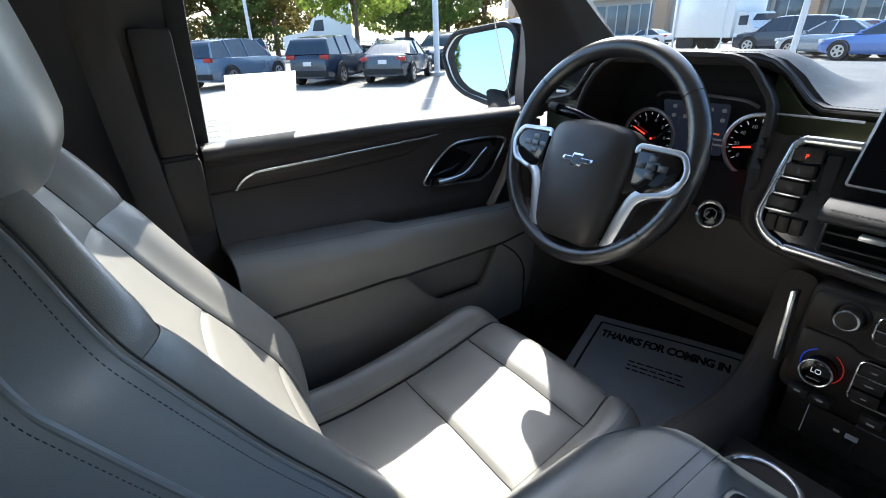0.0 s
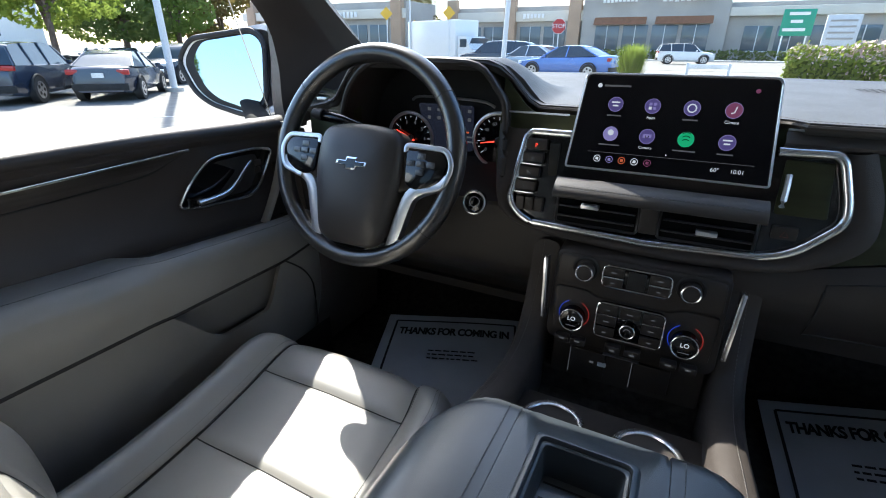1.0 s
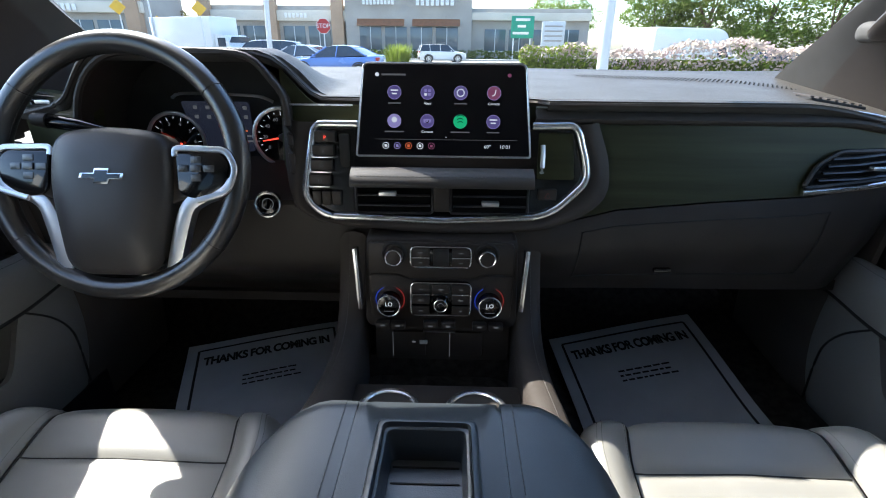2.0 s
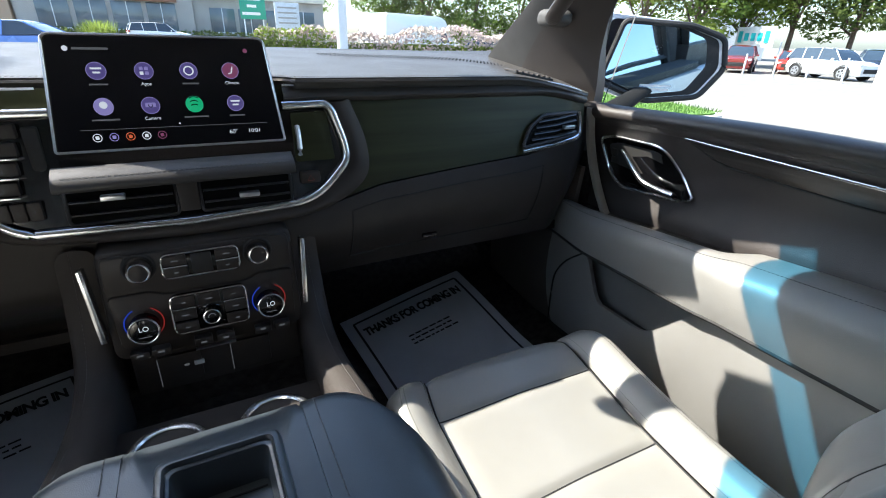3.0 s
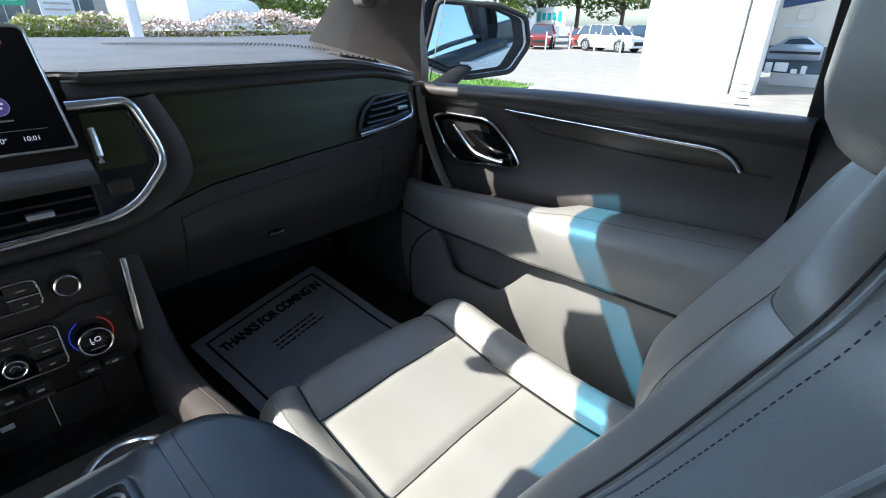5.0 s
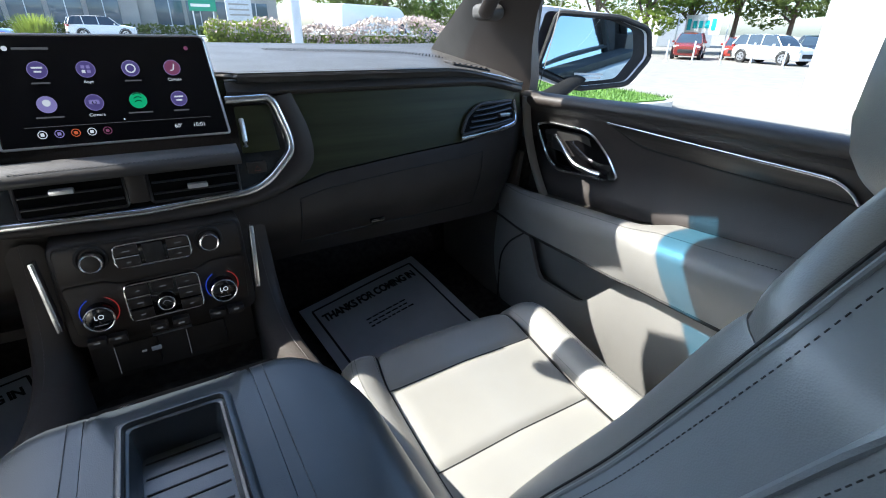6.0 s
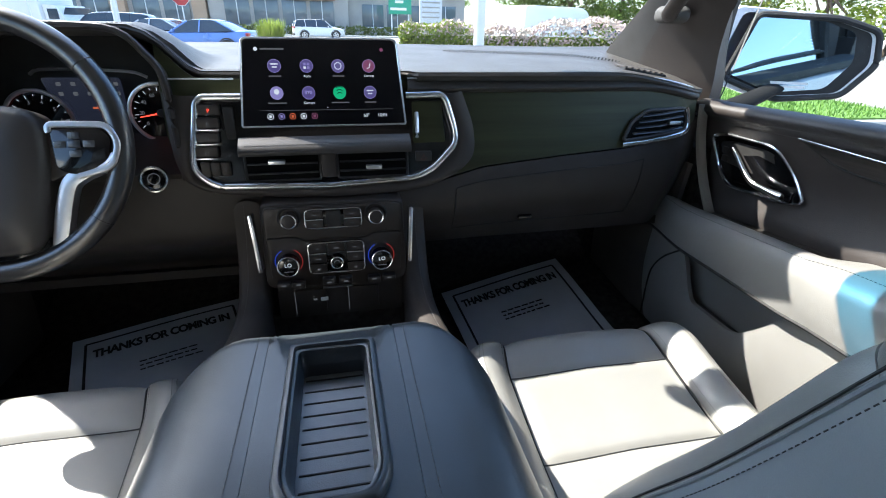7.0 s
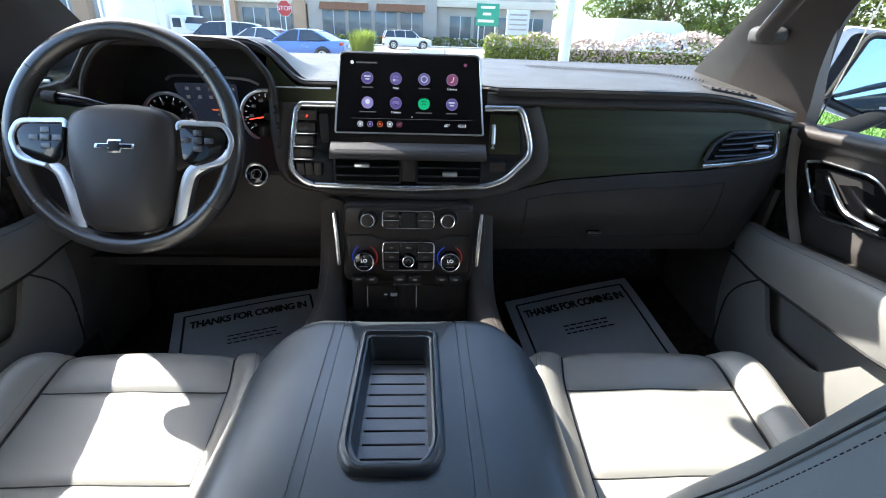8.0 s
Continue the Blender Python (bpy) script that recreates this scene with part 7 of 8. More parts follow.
def van(at, heading, label):
    t = thing("delivery_van", tuple(at), label, "van")
    T = Matrix.Translation(at) @ Matrix.Rotation(radians(heading), 4, "Z")
    R = T.to_3x3()
    prof = rounded([(-3.4, 0.45), (2.75, 0.45), (2.85, 1.05), (2.1, 1.40), (1.45, 2.45), (0.9, 2.62), (-3.35, 2.62)], [0.1, 0.15, 0.2, 0.2, 0.3, 0.4, 0.2], 4)
    part("body", plate(prof, lambda a, b, h: T @ V(0.98 + h, a, b), 1.96, 0.05), PAINT["white"], t, "white panel van body")
    for e in (-1, 1):
        part("side_window", plate([(1.0, 1.28), (1.85, 1.28), (1.35, 1.95), (1.0, 1.98)], lambda a, b, h: T @ V(e * 0.985 + h * e, a, b), 0.02), "car_glass", t)
        part("door_line", box(T @ V(e * 0.982, 0.9, 1.2), (0.01, 0.015, 1.4), 0, R), "tyre", t)
        part("rub_strip", box(T @ V(e * 0.985, -0.2, 0.85), (0.02, 5.0, 0.10), 0.005, R), "tyre", t)
        for y in (1.85, -1.8):
            part("wheel", tube([T @ V(e * 0.74, y, 0.34), T @ V(e * 1.0, y, 0.34)], 0.34, 20), "tyre", t)
    part("windscreen", box(T @ V(0, 1.80, 1.70), (1.6, 0.03, 0.85), 0.01, R @ Euler((radians(37), 0, 0)).to_matrix()), "car_glass", t)
    return t


def semi_truck(at, heading, label):
    t = thing("tractor_truck", tuple(at), label, "truck")
    T = Matrix.Translation(at) @ Matrix.Rotation(radians(heading), 4, "Z")
    R = T.to_3x3()
    prof = rounded([(-2.0, 0.9), (3.0, 0.8), (3.05, 1.75), (1.2, 2.05), (0.75, 2.9), (0.1, 3.2), (-1.2, 3.9), (-2.0, 3.9)], 0.15, 4)
    part("cab", plate(prof, lambda a, b, h: T @ V(1.15 + h, a, b), 2.3, 0.08), PAINT["white"], t, "white sleeper cab with a sloped roof fairing")
    for e in (-1, 1):
        part("side_window", plate([(0.0, 2.05), (0.85, 2.05), (0.6, 2.75), (0.0, 2.8)], lambda a, b, h: T @ V(e * 1.16 + h * e, a, b), 0.02), "car_glass", t)
        part("tank", tube([T @ V(e * 1.0, -0.4, 0.75), T @ V(e * 1.0, 0.9, 0.75)], 0.32, 16), "alloy", t)
        for y in (2.2, -2.6, -3.8):
            part("wheel", tube([T @ V(e * 0.75, y, 0.5), T @ V(e * 1.15, y, 0.5)], 0.5, 20), "tyre", t)
    part("windscreen", box(T @ V(0, 0.98, 2.45), (1.9, 0.04, 0.85), 0.01, R @ Euler((radians(27), 0, 0)).to_matrix()), "car_glass", t)
    part("chassis", box(T @ V(0, -1.5, 0.8), (0.9, 6.5, 0.3), 0.03, R), "tyre", t)
    return t


def mall():
    """A long low row of shops across the road."""
    m = thing("shop_row", (-20, 66, 0), "long low shopping row with tan columns, fascia signs and large windows", "building")
    def block(x0, x1, y, h, mat, name="wall"):
        return part(name, box(((x0 + x1) / 2, y + 4, h / 2), (x1 - x0, 8, h), 0.05), mat, m)
    block(-62, -34, 56, 6.6, "mall_wall")
    block(-33, -14, 66, 6.2, "mall_wall")
    block(-14, 2, 65.2, 8.2, "mall_wall")
    block(2, 17, 66, 6.0, "mall_wall")
    for x0, x1, y, z0, z1 in ((-62, -34, 55.6, 4.6, 5.7), (-33, -14, 65.6, 4.4, 5.6), (2, 17, 65.6, 4.6, 5.5), (-14.2, 2.2, 64.8, 7.4, 8.2)):
        part("fascia", box(((x0 + x1) / 2, y, (z0 + z1) / 2), (x1 - x0, 0.6, z1 - z0), 0.05), "mall_pale", m, "cream fascia band")
    for x, y in ((-60, 55.5), (-47.5, 55.5), (-35, 55.5), (-32, 65.4), (-23.5, 65.4), (-15, 65.4)):
        part("column", box((x, y, 3.6), (1.5, 1.0, 7.2), 0.05), "mall_tan", m, "tan plaster column")
    def shop(x0, x1, y, z0, z1, n):
        w = (x1 - x0) / n
        for k in range(n):
            wd = part("window", box((x0 + w * (k + 0.5), y, (z0 + z1) / 2), (w * 0.86, 0.10, z1 - z0), 0.02), "shop_glass", m, "large shop window")
            part("frame", box((x0 + w * (k + 0.5), y - 0.06, z0), (w * 0.9, 0.12, 0.12)), "steel_pole", wd)
            part("mullion", box((x0 + w * (k + 0.5), y - 0.06, (z0 + z1) / 2), (0.09, 0.08, z1 - z0)), "steel_pole", wd)
    shop(-59, -49, 55.95, 0.5, 3.9, 3)
    shop(-46.5, -36.5, 55.95, 0.5, 3.9, 3)
    shop(-31, -24.5, 65.95, 0.5, 3.8, 2)
    shop(-22.5, -16, 65.95, 0.5, 3.8, 2)
    shop(-12.5, 0.5, 65.15, 1.0, 3.8, 4)
    shop(3.5, 16, 65.95, 1.0, 3.6, 4)
    for x0, x1, y in ((-12.5, -6.5, 64.5), (-5.5, 0.5, 64.5)):
        part("awning", sheet(lambda u, v: (x0 + (x1 - x0) * u, y + 0.7 * v, 3.9 + 0.8 * v), 6, 2, thick=0.05), "awning", m, "brown cloth awning")
    rng = random.Random(2)
    for x0, y, z, n, hgt in ((-45.5, 55.2, 5.1, 8, 0.75), (-21.5, 65.1, 5.0, 6, 0.6), (-11.5, 64.7, 6.5, 9, 0.55), (-4.8, 64.7, 6.5, 8, 0.75)):
        for k in range(n):
            part("sign_bar", box((x0 + k * hgt * 0.82, y - 0.05, z), (hgt * 0.55, 0.10, hgt * rng.uniform(0.75, 1.0)), 0.03), "white", m, "pale sign lettering bar")
    # clipped shrubs and kerb in front
    bed = thing("shrub_bed", (-5, 62, 0), "row of low clipped grey-green shrubs in front of the shops", "hedge")
    rr = random.Random(11)
    lumps = [((x, 61.8 + rr.uniform(-0.5, 0.5), 0.6), (1.5, 0.8, 0.55)) for x in np.arange(-14, 18, 1.7)]
    part("foliage", leaves(lumps, 2600, 0.32, rr), "leaf_dark", bed, smooth=0)


def signs():
    s = thing("stop_sign", (-7.1, 27, 0), "red octagonal stop sign on a steel post", "road sign")
    o = [(0.38 * math.cos(radians(22.5 + 45 * k)), 0.38 * math.sin(radians(22.5 + 45 * k))) for k in range(8)]
    part("post", tube([(-7.1, 27.03, 0), (-7.1, 27.03, 2.75)], 0.03, 8), "steel_pole", s)
    part("rim", plate([(a * 1.06, b * 1.06) for a, b in o], lambda a, b, h: V(-7.1 + a, 27.0 - h, 2.40 + b), 0.01), "white", s)
    part("face", plate(o, lambda a, b, h: V(-7.1 + a, 26.985 - h, 2.40 + b), 0.006), "sign_red", s)
    lettering("word", "STOP", 0.30, facing((-7.1, 26.975, 2.40), (0, -1, 0)), "white", s, 0.003)
    g = thing("road_sign", (7.9, 61, 0), "green road direction sign on two posts", "road sign")
    part("board", box((7.9, 61, 3.7), (2.7, 0.08, 2.4), 0.05), "sign_green", g)
    for x in (6.9, 8.9):
        part("post", tube([(x, 61.1, 0), (x, 61.1, 4.8)], 0.07, 8), "steel_pole", g)
    for k, (w, z) in enumerate(((1.7, 4.5), (1.0, 3.8), (1.9, 3.05))):
        part("print_bar", box((7.9 - 0.1 * k, 60.94, z), (w, 0.02, 0.28), 0.01), "white", g)
    b = thing("notice_board", (11.2, 58, 0), "pale notice board sign with rows of print", "sign")
    part("board", box((11.0, 58, 2.9), (2.6, 0.2, 2.6), 0.05), "steel_pole", b)
    for k in range(4):
        part("print_bar", box((11.0, 57.88, 3.7 - 0.5 * k), (2.0, 0.02, 0.16)), "mall_wall", b)
    part("foot", box((11.0, 58, 0.8), (2.2, 0.3, 1.6), 0.03), "mall_wall", b)
    for az, dist in ((-26.2, 26.0), (-33.0, 27.0), (-30.0, 40.0)):
        q = azimuth(az, dist)
        y = thing("yellow_sign", tuple(q), "yellow diamond warning sign on a post", "road sign", "yellow signs")
        part("post", tube([tuple(q), tuple(q + V(0, 0, 3.0))], 0.03, 8), "steel_pole", y)
        part("face", box(q + V(0, -0.03, 2.9), (0.45, 0.02, 0.45), 0.01, Euler((0, radians(45), radians(az * -1))).to_matrix()), "sign_yellow", y)
    q = azimuth(0.9, 15.5)
    br = thing("barrier", tuple(q), "low white and orange slatted barrier on the road edge", "barrier")
    for k in range(3):
        part("rail", box(q + V(0, 0, 0.35 + 0.28 * k), (1.1, 0.04, 0.12), 0.01), "white" if k != 1 else "sign_yellow", br)
    for e in (-0.5, 0.5):
        part("leg", box(q + V(e, 0, 0.5), (0.06, 0.3, 1.0), 0.01), "steel_pole", br)


def showroom():
    """White building beside the car with a shop window set back in it."""
    b = thing("showroom", (14, 0, 0), "white rendered showroom with wide pillars and a recessed window front", "building")
    part("wall", box((14.1, 3.25, 3.2), (3.0, 2.1, 6.4), 0.03), "stucco", b, "white rendered wall block")
    part("pillar", box((12.9, 1.95, 3.2), (0.45, 0.42, 6.4), 0.02), "stucco", b, "white square pillar")
    part("pillar", box((12.9, -4.6, 3.2), (0.45, 0.5, 6.4), 0.02), "stucco", b)
    part("canopy", box((15.2, -3.4, 5.6), (0.9, 13.0, 1.6), 0.05), "stucco", b)
    part("plinth", box((15.9, -4.0, 0.15), (0.5, 12.0, 0.3), 0.02), "concrete", b)
    part("back_wall", box((19.5, -4.0, 2.5), (0.2, 13.0, 5.0)), "mall_wall", b)
    for k in range(4):
        w = part("window", box((15.8, 1.0 - 2.6 * k, 2.5), (0.06, 2.5, 4.4), 0.01), "shop_glass", b, "tall showroom window")
        part("mullion", box((15.75, -0.28 - 2.6 * k, 2.5), (0.12, 0.09, 4.5), 0.01), "steel_pole", w)
    # pale banner board behind the glass with a pennant, a parked car's shape and white display stands
    bd = part("display_board", box((15.74, 1.30, 2.2), (0.03, 1.85, 2.5), 0.005), "display_board", b, "cream display board in the window")
    part("pennant", plate([(2.18, 2.30), (2.16, 1.82), (1.30, 1.98)], lambda a, c, h: V(15.71 - h, a, c), 0.01), PAINT["dark_blue"], bd, "blue pennant")
    part("badge_frame", tube([V(15.71, a, c) for a, c in rounded([(1.42, 1.55), (1.80, 1.55), (1.78, 1.85), (1.46, 1.85)], 0.08)], 0.012, 6, True), "steel_pole", bd, "grey rounded frame")
    part("print_bar", box((15.71, 1.75, 1.42), (0.01, 0.55, 0.05)), "steel_pole", bd)
    car_side = rounded([(1.02, 0.62), (2.20, 0.62), (2.22, 0.90), (2.02, 1.00), (1.82, 1.17), (1.40, 1.19), (1.15, 1.02), (1.02, 0.95)], 0.08)
    cs = part("display_car", plate(car_side, lambda a, c, h: V(15.66 - h, a, c), 0.05, 0.02), PAINT["silver"], b, "silver car standing behind the glass")
    part("glass_band", plate(rounded([(1.22, 1.0), (1.92, 1.0), (1.78, 1.12), (1.42, 1.14)], 0.04), lambda a, c, h: V(15.64 - h, a, c), 0.02), "car_glass", cs)
    part("sill_band", box((15.63, 1.62, 0.80), (0.03, 1.1, 0.06), 0.01), "tyre", cs)
    for y, z, w, hh in ((2.08, 0.42, 0.16, 0.26), (1.80, 0.45, 0.30, 0.22), (1.50, 0.36, 0.14, 0.12), (1.30, 0.40, 0.12, 0.20)):
        part("stand", box((15.60, y, z), (0.06, w, hh), 0.02), "white", b, "white display stand")


def grounds():
    g = part("ground", box((0, 0, -0.06), (2400, 2400, 0.12)), "asphalt", smooth=0)
    tagged(g, "pale worn asphalt of a car park", "ground", kind="structure")
    r = part("road", box((0, 44, 0.004), (300, 18, 0.008)), "asphalt", smooth=0)
    tagged(r, "pale grey asphalt street", "road", kind="structure")
    k = part("pavement", box((-30, 60.5, 0.07), (220, 3.0, 0.14), 0.02), "concrete")
    tagged(k, "concrete pavement in front of the shops", "pavement", kind="structure")
    isl = thing("grass_island", (9, 8, 0), "mown grass strip inside a concrete kerb", "lawn")
    o = rounded([(6.6, 5.2), (9.4, 5.0), (10.2, 9.6), (9.0, 10.2), (7.0, 9.8)], 0.6)
    part("kerb", plate(o, lambda a, b, h: V(a, b, 0.14 + h), 0.14, 0.02), "concrete", isl, "pale concrete kerb")
    part("turf", plate([((a - 8.4) * 0.93 + 8.4, (b - 7.6) * 0.95 + 7.6) for a, b in o], lambda a, b, h: V(a, b, 0.17 + h), 0.1), "grass", isl, "bright green turf")
    rng = random.Random(3)
    bl = bmesh.new()
    for _ in range(5000):
        a, b = rng.uniform(6.8, 10.0), rng.uniform(5.2, 9.9)
        if a > 9.3 + (b - 5.0) * 0.16:
            continue
        an, h = rng.uniform(0, 6.28), rng.uniform(0.04, 0.09)
        p = V(a, b, 0.165)
        bl.faces.new([bl.verts.new(p + V(math.cos(an) * 0.012, math.sin(an) * 0.012, 0)), bl.verts.new(p - V(math.cos(an) * 0.012, math.sin(an) * 0.012, 0)), bl.verts.new(p + V(rng.uniform(-0.03, 0.03), rng.uniform(-0.03, 0.03), h))])
    part("grass_blades", bl, "grass", isl, kind="stuff", smooth=0)
    for k, (p, q) in enumerate((((-10.4, 5.0), (-9.1, 6.2)), ((-13.2, -1.0), (-12.0, 0.2)), ((12.0, 8.5), (15.5, 10.5)), ((11, 12.5), (14.5, 14.5)))):
        a, b = Vector((*p, 0.006)), Vector((*q, 0.006))
        d = (b - a).normalized()
        ln = part("marking", box((a + b) / 2, ((b - a).length, 0.10, 0.006), 0, Matrix((d, V(-d.y, d.x, 0), V(0, 0, 1))).transposed()), "line_paint", smooth=0)
        tagged(ln, "worn white parking line on the asphalt", "road marking", kind="structure")
    for k in range(7):
        q = Vector((24.5 + 0.25 * k, 17.5 - 1.35 * k, 0))
        st = thing("bollard", tuple(q), "thin pale steel bollard at the street edge", "bollard", "bollards")
        part("post", tube([tuple(q), tuple(q + V(0, 0, 1.05))], 0.04, 10), "steel_pole", st)
        part("base", tube([tuple(q), tuple(q + V(0, 0, 0.03))], 0.10, 12), "steel_pole", st)


grounds()
mall()
showroom()
signs()
hedge()
grass_clump(azimuth(-6.4, 14.5), 1.75, 0.48, "tall yellow-green ornamental grass clump")
# cars of the yard beside the driver's door
car("suv", "blue_grey", (-18.0, 3.4, 0), 38, "blue-grey parked estate with red-marked wheels")
car("suv", "black_blue", (-16.2, 6.2, 0), 42, "black parked sport utility car seen from behind")
car("sedan", "black_blue", (-14.9, 8.0, 0), 44, "black parked saloon car seen from behind")
car("suv", "black_blue", (-18.6, 12.6, 0), 200, "dark parked car facing the yard")
car("suv", "silver", (-30, 11.0, 0), 60, "pale parked car in the second row")
car("sedan", "silver", (-27, 15.5, 0), 60, "pale parked saloon in the second row")
car("suv", "white", (-36, 9.0, 0), 75, "white parked car in the far row")
car("sedan", "blue_grey", (-33, 17.5, 0), 70, "grey parked car in the far row")
# cars in front
car("sedan", "blue", azimuth(-13.0, 25.0), 78, "bright blue parked saloon car")
car("sedan", "silver", azimuth(-17.0, 27), 70, "silver-blue parked saloon car")
car("suv", "black_blue", azimuth(-20.8, 31), 92, "dark blue parked sport utility car")
car("suv", "white", azimuth(-1.5, 50), -80, "white parked sport utility car across the street")
car("suv", "white", azimuth(-27.5, 48), 90, "white car passing in front of the shops")
car("sedan", "white", azimuth(-33, 44), 90, "white car in front of the shops")
box_truck(azimuth(-25.5, 34), -112, "white box truck on the street")
# beyond the passenger's window
car("suv", "red", (28.9, 17.6, 0), 180 - 62, "dark red parked sport utility car")
car("sedan", "bright_red", (31.6, 16.2, 0), 180 - 62, "bright red parked car")
car("suv", "white", (29.0, 12.9, 0), 180 - 62 + 50, "white parked sport utility car")
car("suv", "dark_blue", (25.8, 21.5, 0), 180 - 62, "dark blue parked car")
car("suv", "black_blue", (36.0, 14.0, 0), 180 - 62, "black parked car in the back row")
car("sedan", "silver", (31.5, 9.4, 0), 150, "silver parked car beside the street")
car("suv", "dark_blue", azimuth(31.5, 30), 60, "dark blue car behind the hedge")
van(azimuth(24.2, 25), -66, "white delivery van behind the hedge")
semi_truck(azimuth(-67.2, 34), 150, "white long-nosed tractor truck behind the parked cars")
ban = thing("banner", (36, 21, 0), "white banner with large teal lettering bars", "banner")
part("cloth", box((36, 21.5, 2.0), (0.03, 4.6, 1.3), 0.005, Euler((0, 0, radians(-28))).to_matrix()), "white", ban)
for k in range(5):
    part("letter_bar", box(Vector((35.96, 21.5, 2.0)) + Euler((0, 0, radians(-28))).to_matrix() @ Vector((-0.03, 1.7 - 0.8 * k, 0)), (0.02, 0.5, 0.75 if k in (0, 4) else 0.5), 0.005, Euler((0, 0, radians(-28))).to_matrix()), "teal_print", ban)
for e in (-2.2, 2.2):
    part("post", tube([(36 + 0.47 * e * 0, 21.5 + e * 0.88, 0), (36, 21.5 + e * 0.88, 2.7)], 0.04, 8), "steel_pole", ban)
# poles
light_pole((-15.0, 9.6, 0), 0.11, 9)
light_pole(azimuth(-20.2, 14.5), 0.07, 8, 0.35)
light_pole(azimuth(16.2, 9.3), 0.10, 8)
light_pole(azimuth(-75, 30), 0.09, 9)
light_pole(azimuth(-30.5, 36), 0.06, 7)
# trees
tree(azimuth(-64, 24), 6.4, 3.2, "leaf_light", 1, "bright green leafy tree beside the car park", 0.14, 6000, 0.20, 0.24)
tree(azimuth(-78, 44), 8.0, 5.0, "leaf_red", 2, "reddish autumn tree behind the car park", 0.2, 6000, 0.27, 0.10)
tree(azimuth(-72.5, 42), 7.5, 4.4, "leaf_red", 3, "olive and reddish tree behind the car park", 0.2, 6000, 0.27, 0.10)
tree(azimuth(-84, 46), 8.0, 5.0, "leaf_dark", 4, "dark leafy tree behind the car park", 0.2, 6000, 0.27, 0.10)
tree(azimuth(-58.5, 34), 7.2, 4.6, "leaf_dark", 5, "dark green tree behind the car park", 0.2, 6000, 0.27, 0.10)
tree(azimuth(-54, 36), 7.0, 4.4, "leaf", 6, "green tree behind the car park", 0.2, 6000, 0.27, 0.10)
tree(azimuth(-68.5, 50), 8.0, 4.5, "leaf_dark", 15, "dark tree at the far side", 0.2, 6000, 0.27, 0.10)
tree(azimuth(-75.2, 40), 6.0, 4.2, "leaf_dark", 21, "olive tree behind the car park", 0.18, 5200, 0.25, 0.08)
tree(azimuth(-81, 41), 6.4, 4.4, "leaf_red", 22, "reddish tree behind the car park", 0.18, 5200, 0.25, 0.08)
tree(azimuth(-87.5, 42), 6.2, 4.4, "leaf", 23, "green tree behind the car park", 0.18, 5200, 0.25, 0.08)
tree(azimuth(-50, 40), 6.2, 4.0, "leaf_red", 24, "reddish tree behind the car park", 0.18, 5200, 0.25, 0.08)
tree(azimuth(-30, 75), 9.5, 5.0, "leaf_red", 7, "reddish tree behind the shops", 0.2)
tree(azimuth(25.5, 52), 8.5, 6.0, "leaf_dark", 8, "dark green street tree", 0.2, 6500, 0.27, 0.10)
tree(azimuth(30.5, 52), 8.0, 5.5, "leaf", 9, "green street tree beyond the hedge", 0.2, 6500, 0.27, 0.10)
tree(azimuth(11, 74), 11, 7.0, "leaf", 10, "green tree beyond the street", 0.25, 6500, 0.27, 0.10)
tree(azimuth(35.5, 50), 7.0, 5.0, "leaf", 31, "green tree beyond the hedge", 0.2, 6000, 0.27, 0.08)
tree(azimuth(40.5, 46), 7.5, 5.2, "leaf_dark", 32, "dark green tree beyond the hedge", 0.2, 6000, 0.27, 0.08)
tree(azimuth(21, 54), 7.0, 4.6, "leaf", 33, "green tree beyond the hedge", 0.2, 6000, 0.27, 0.08)
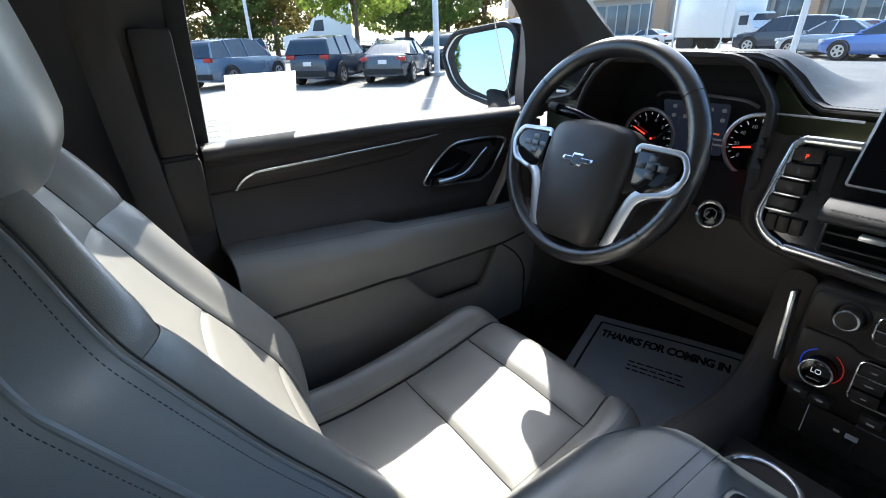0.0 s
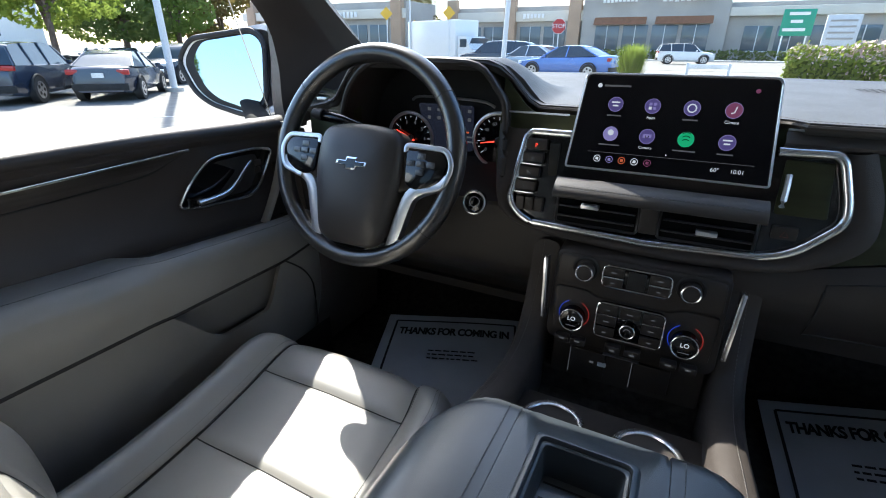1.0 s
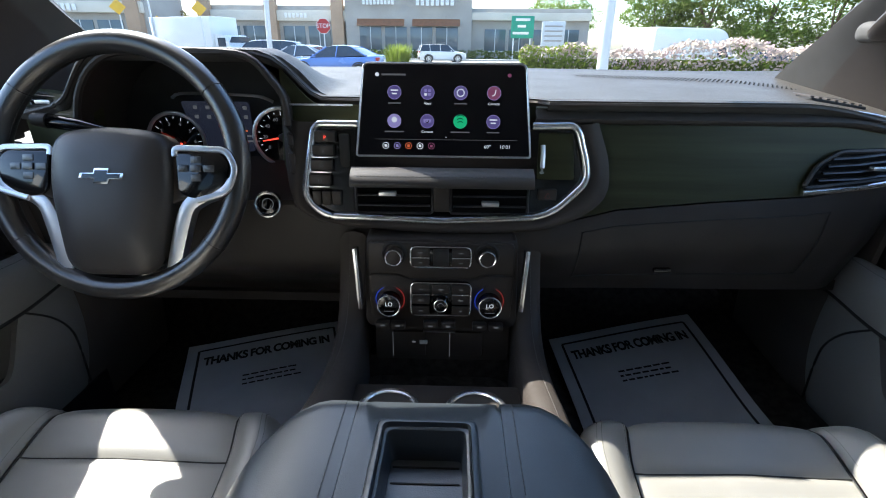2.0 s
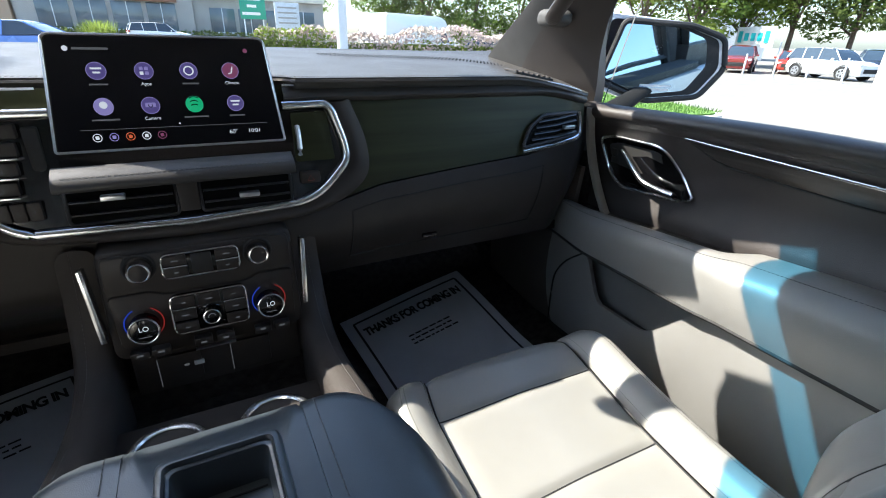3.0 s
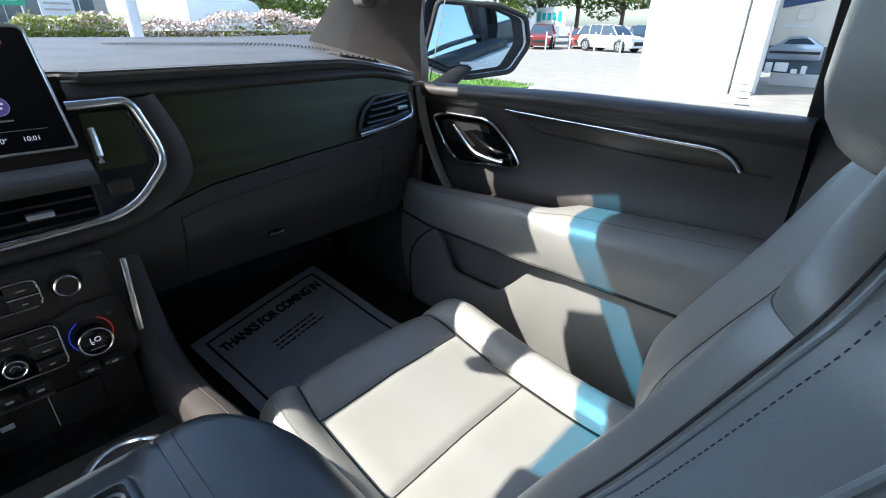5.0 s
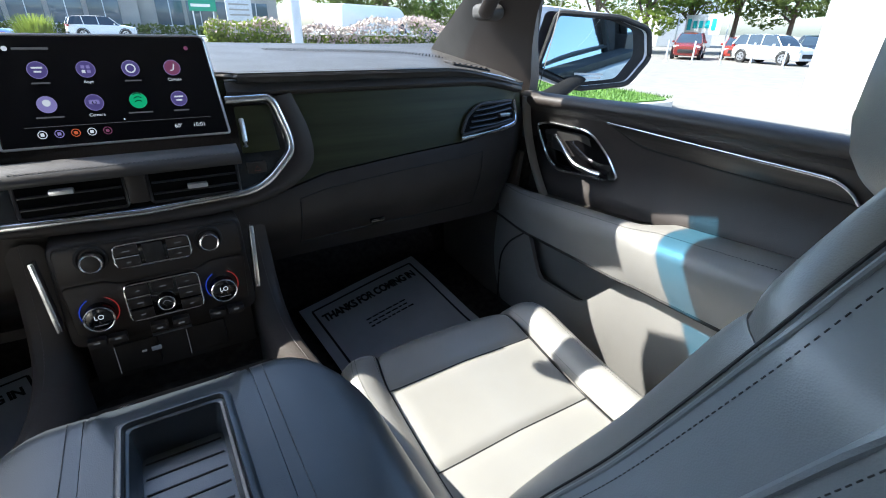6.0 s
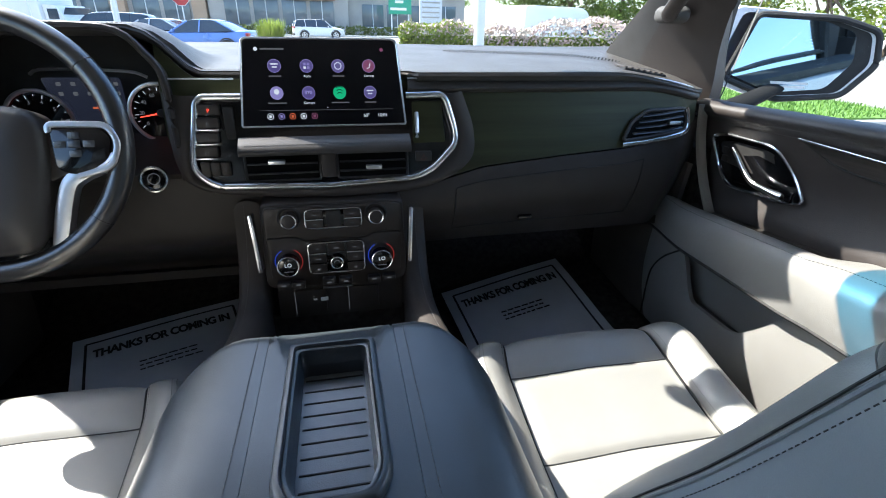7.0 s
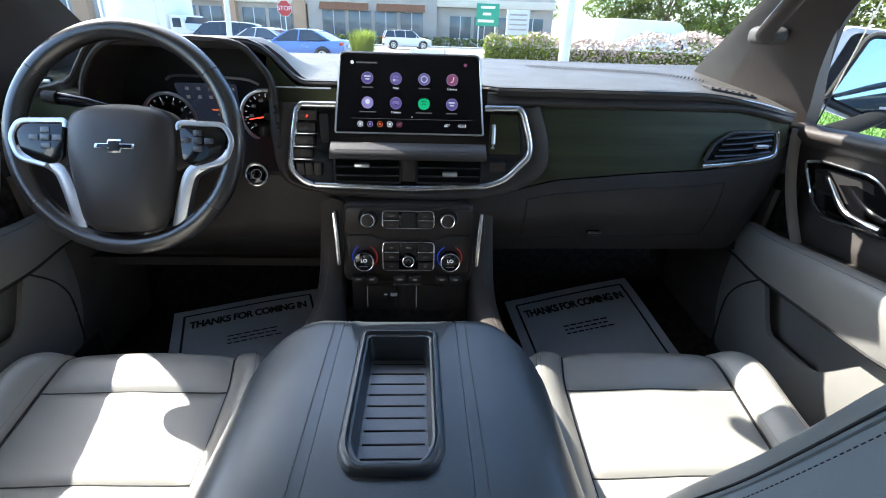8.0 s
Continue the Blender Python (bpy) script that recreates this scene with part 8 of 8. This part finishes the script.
tree(azimuth(57, 46), 7.5, 5.0, "leaf_light", 34, "leafy tree behind the parked cars", 0.2, 6000, 0.27, 0.08)
tree(azimuth(48, 42), 8.0, 6.0, "leaf_light", 11, "leafy tree beside the street", 0.2, 6500, 0.27, 0.10)
tree(azimuth(53, 44), 8.5, 6.0, "leaf", 12, "leafy tree beside the street", 0.2, 6500, 0.27, 0.10)
tree(azimuth(61, 46), 9.5, 6.5, "leaf", 13, "leafy tree behind the parked cars", 0.22, 6500, 0.27, 0.10)
tree(azimuth(65.5, 47), 9.0, 6.0, "leaf_dark", 14, "dark leafy tree behind the parked cars", 0.22, 6500, 0.27, 0.10)
tree((-14, -16, 0), 5.0, 3.4, "leaf_light", 16, "green tree behind the car", 0.14)
# white frontage at the far right and roadside wall
fr = thing("far_building", (52, 40, 0), "white building with tall dark window strips", "building")
part("wall", box((56, 38, 7), (6, 10, 14), 0.1, Euler((0, 0, radians(-35))).to_matrix()), "stucco", fr)
for k in range(3):
    part("window_strip", box(Vector((56, 38, 7)) + Euler((0, 0, radians(-35))).to_matrix() @ Vector((-3.02, -3 + 3 * k, 0)), (0.06, 0.9, 11), 0.02, Euler((0, 0, radians(-35))).to_matrix()), "shop_glass", fr)


# The eye sits about 1.65 m over the yard: set the outdoors that much lower and farther.
EYE, GROW = Vector((0.02, -0.82, 1.39)), 1.18
for ob in [o for o in scene.objects if o.parent is None and o.name not in INDOORS and o.type in ("MESH", "EMPTY")]:
    at = Vector(ob.location)
    far = EYE + (at - EYE) * GROW
    if ob.name.startswith(("parked_car", "delivery_van", "tractor_truck", "box_truck")):
        ahead = ob.name.startswith("parked_car") and abs(at.x) < 0.5 * at.y
        ob.location = far
        if not ahead:
            continue
    stack = [ob]
    if ob.type == "MESH":
        ob.data.transform(Matrix.Translation(EYE) @ Matrix.Scale(GROW, 4) @ Matrix.Translation(-EYE))
        continue
    ob.location = far
    while stack:
        kid = stack.pop()
        stack.extend(kid.children)
        if kid.type == "MESH":
            kid.data.transform(Matrix.Scale(GROW, 4))
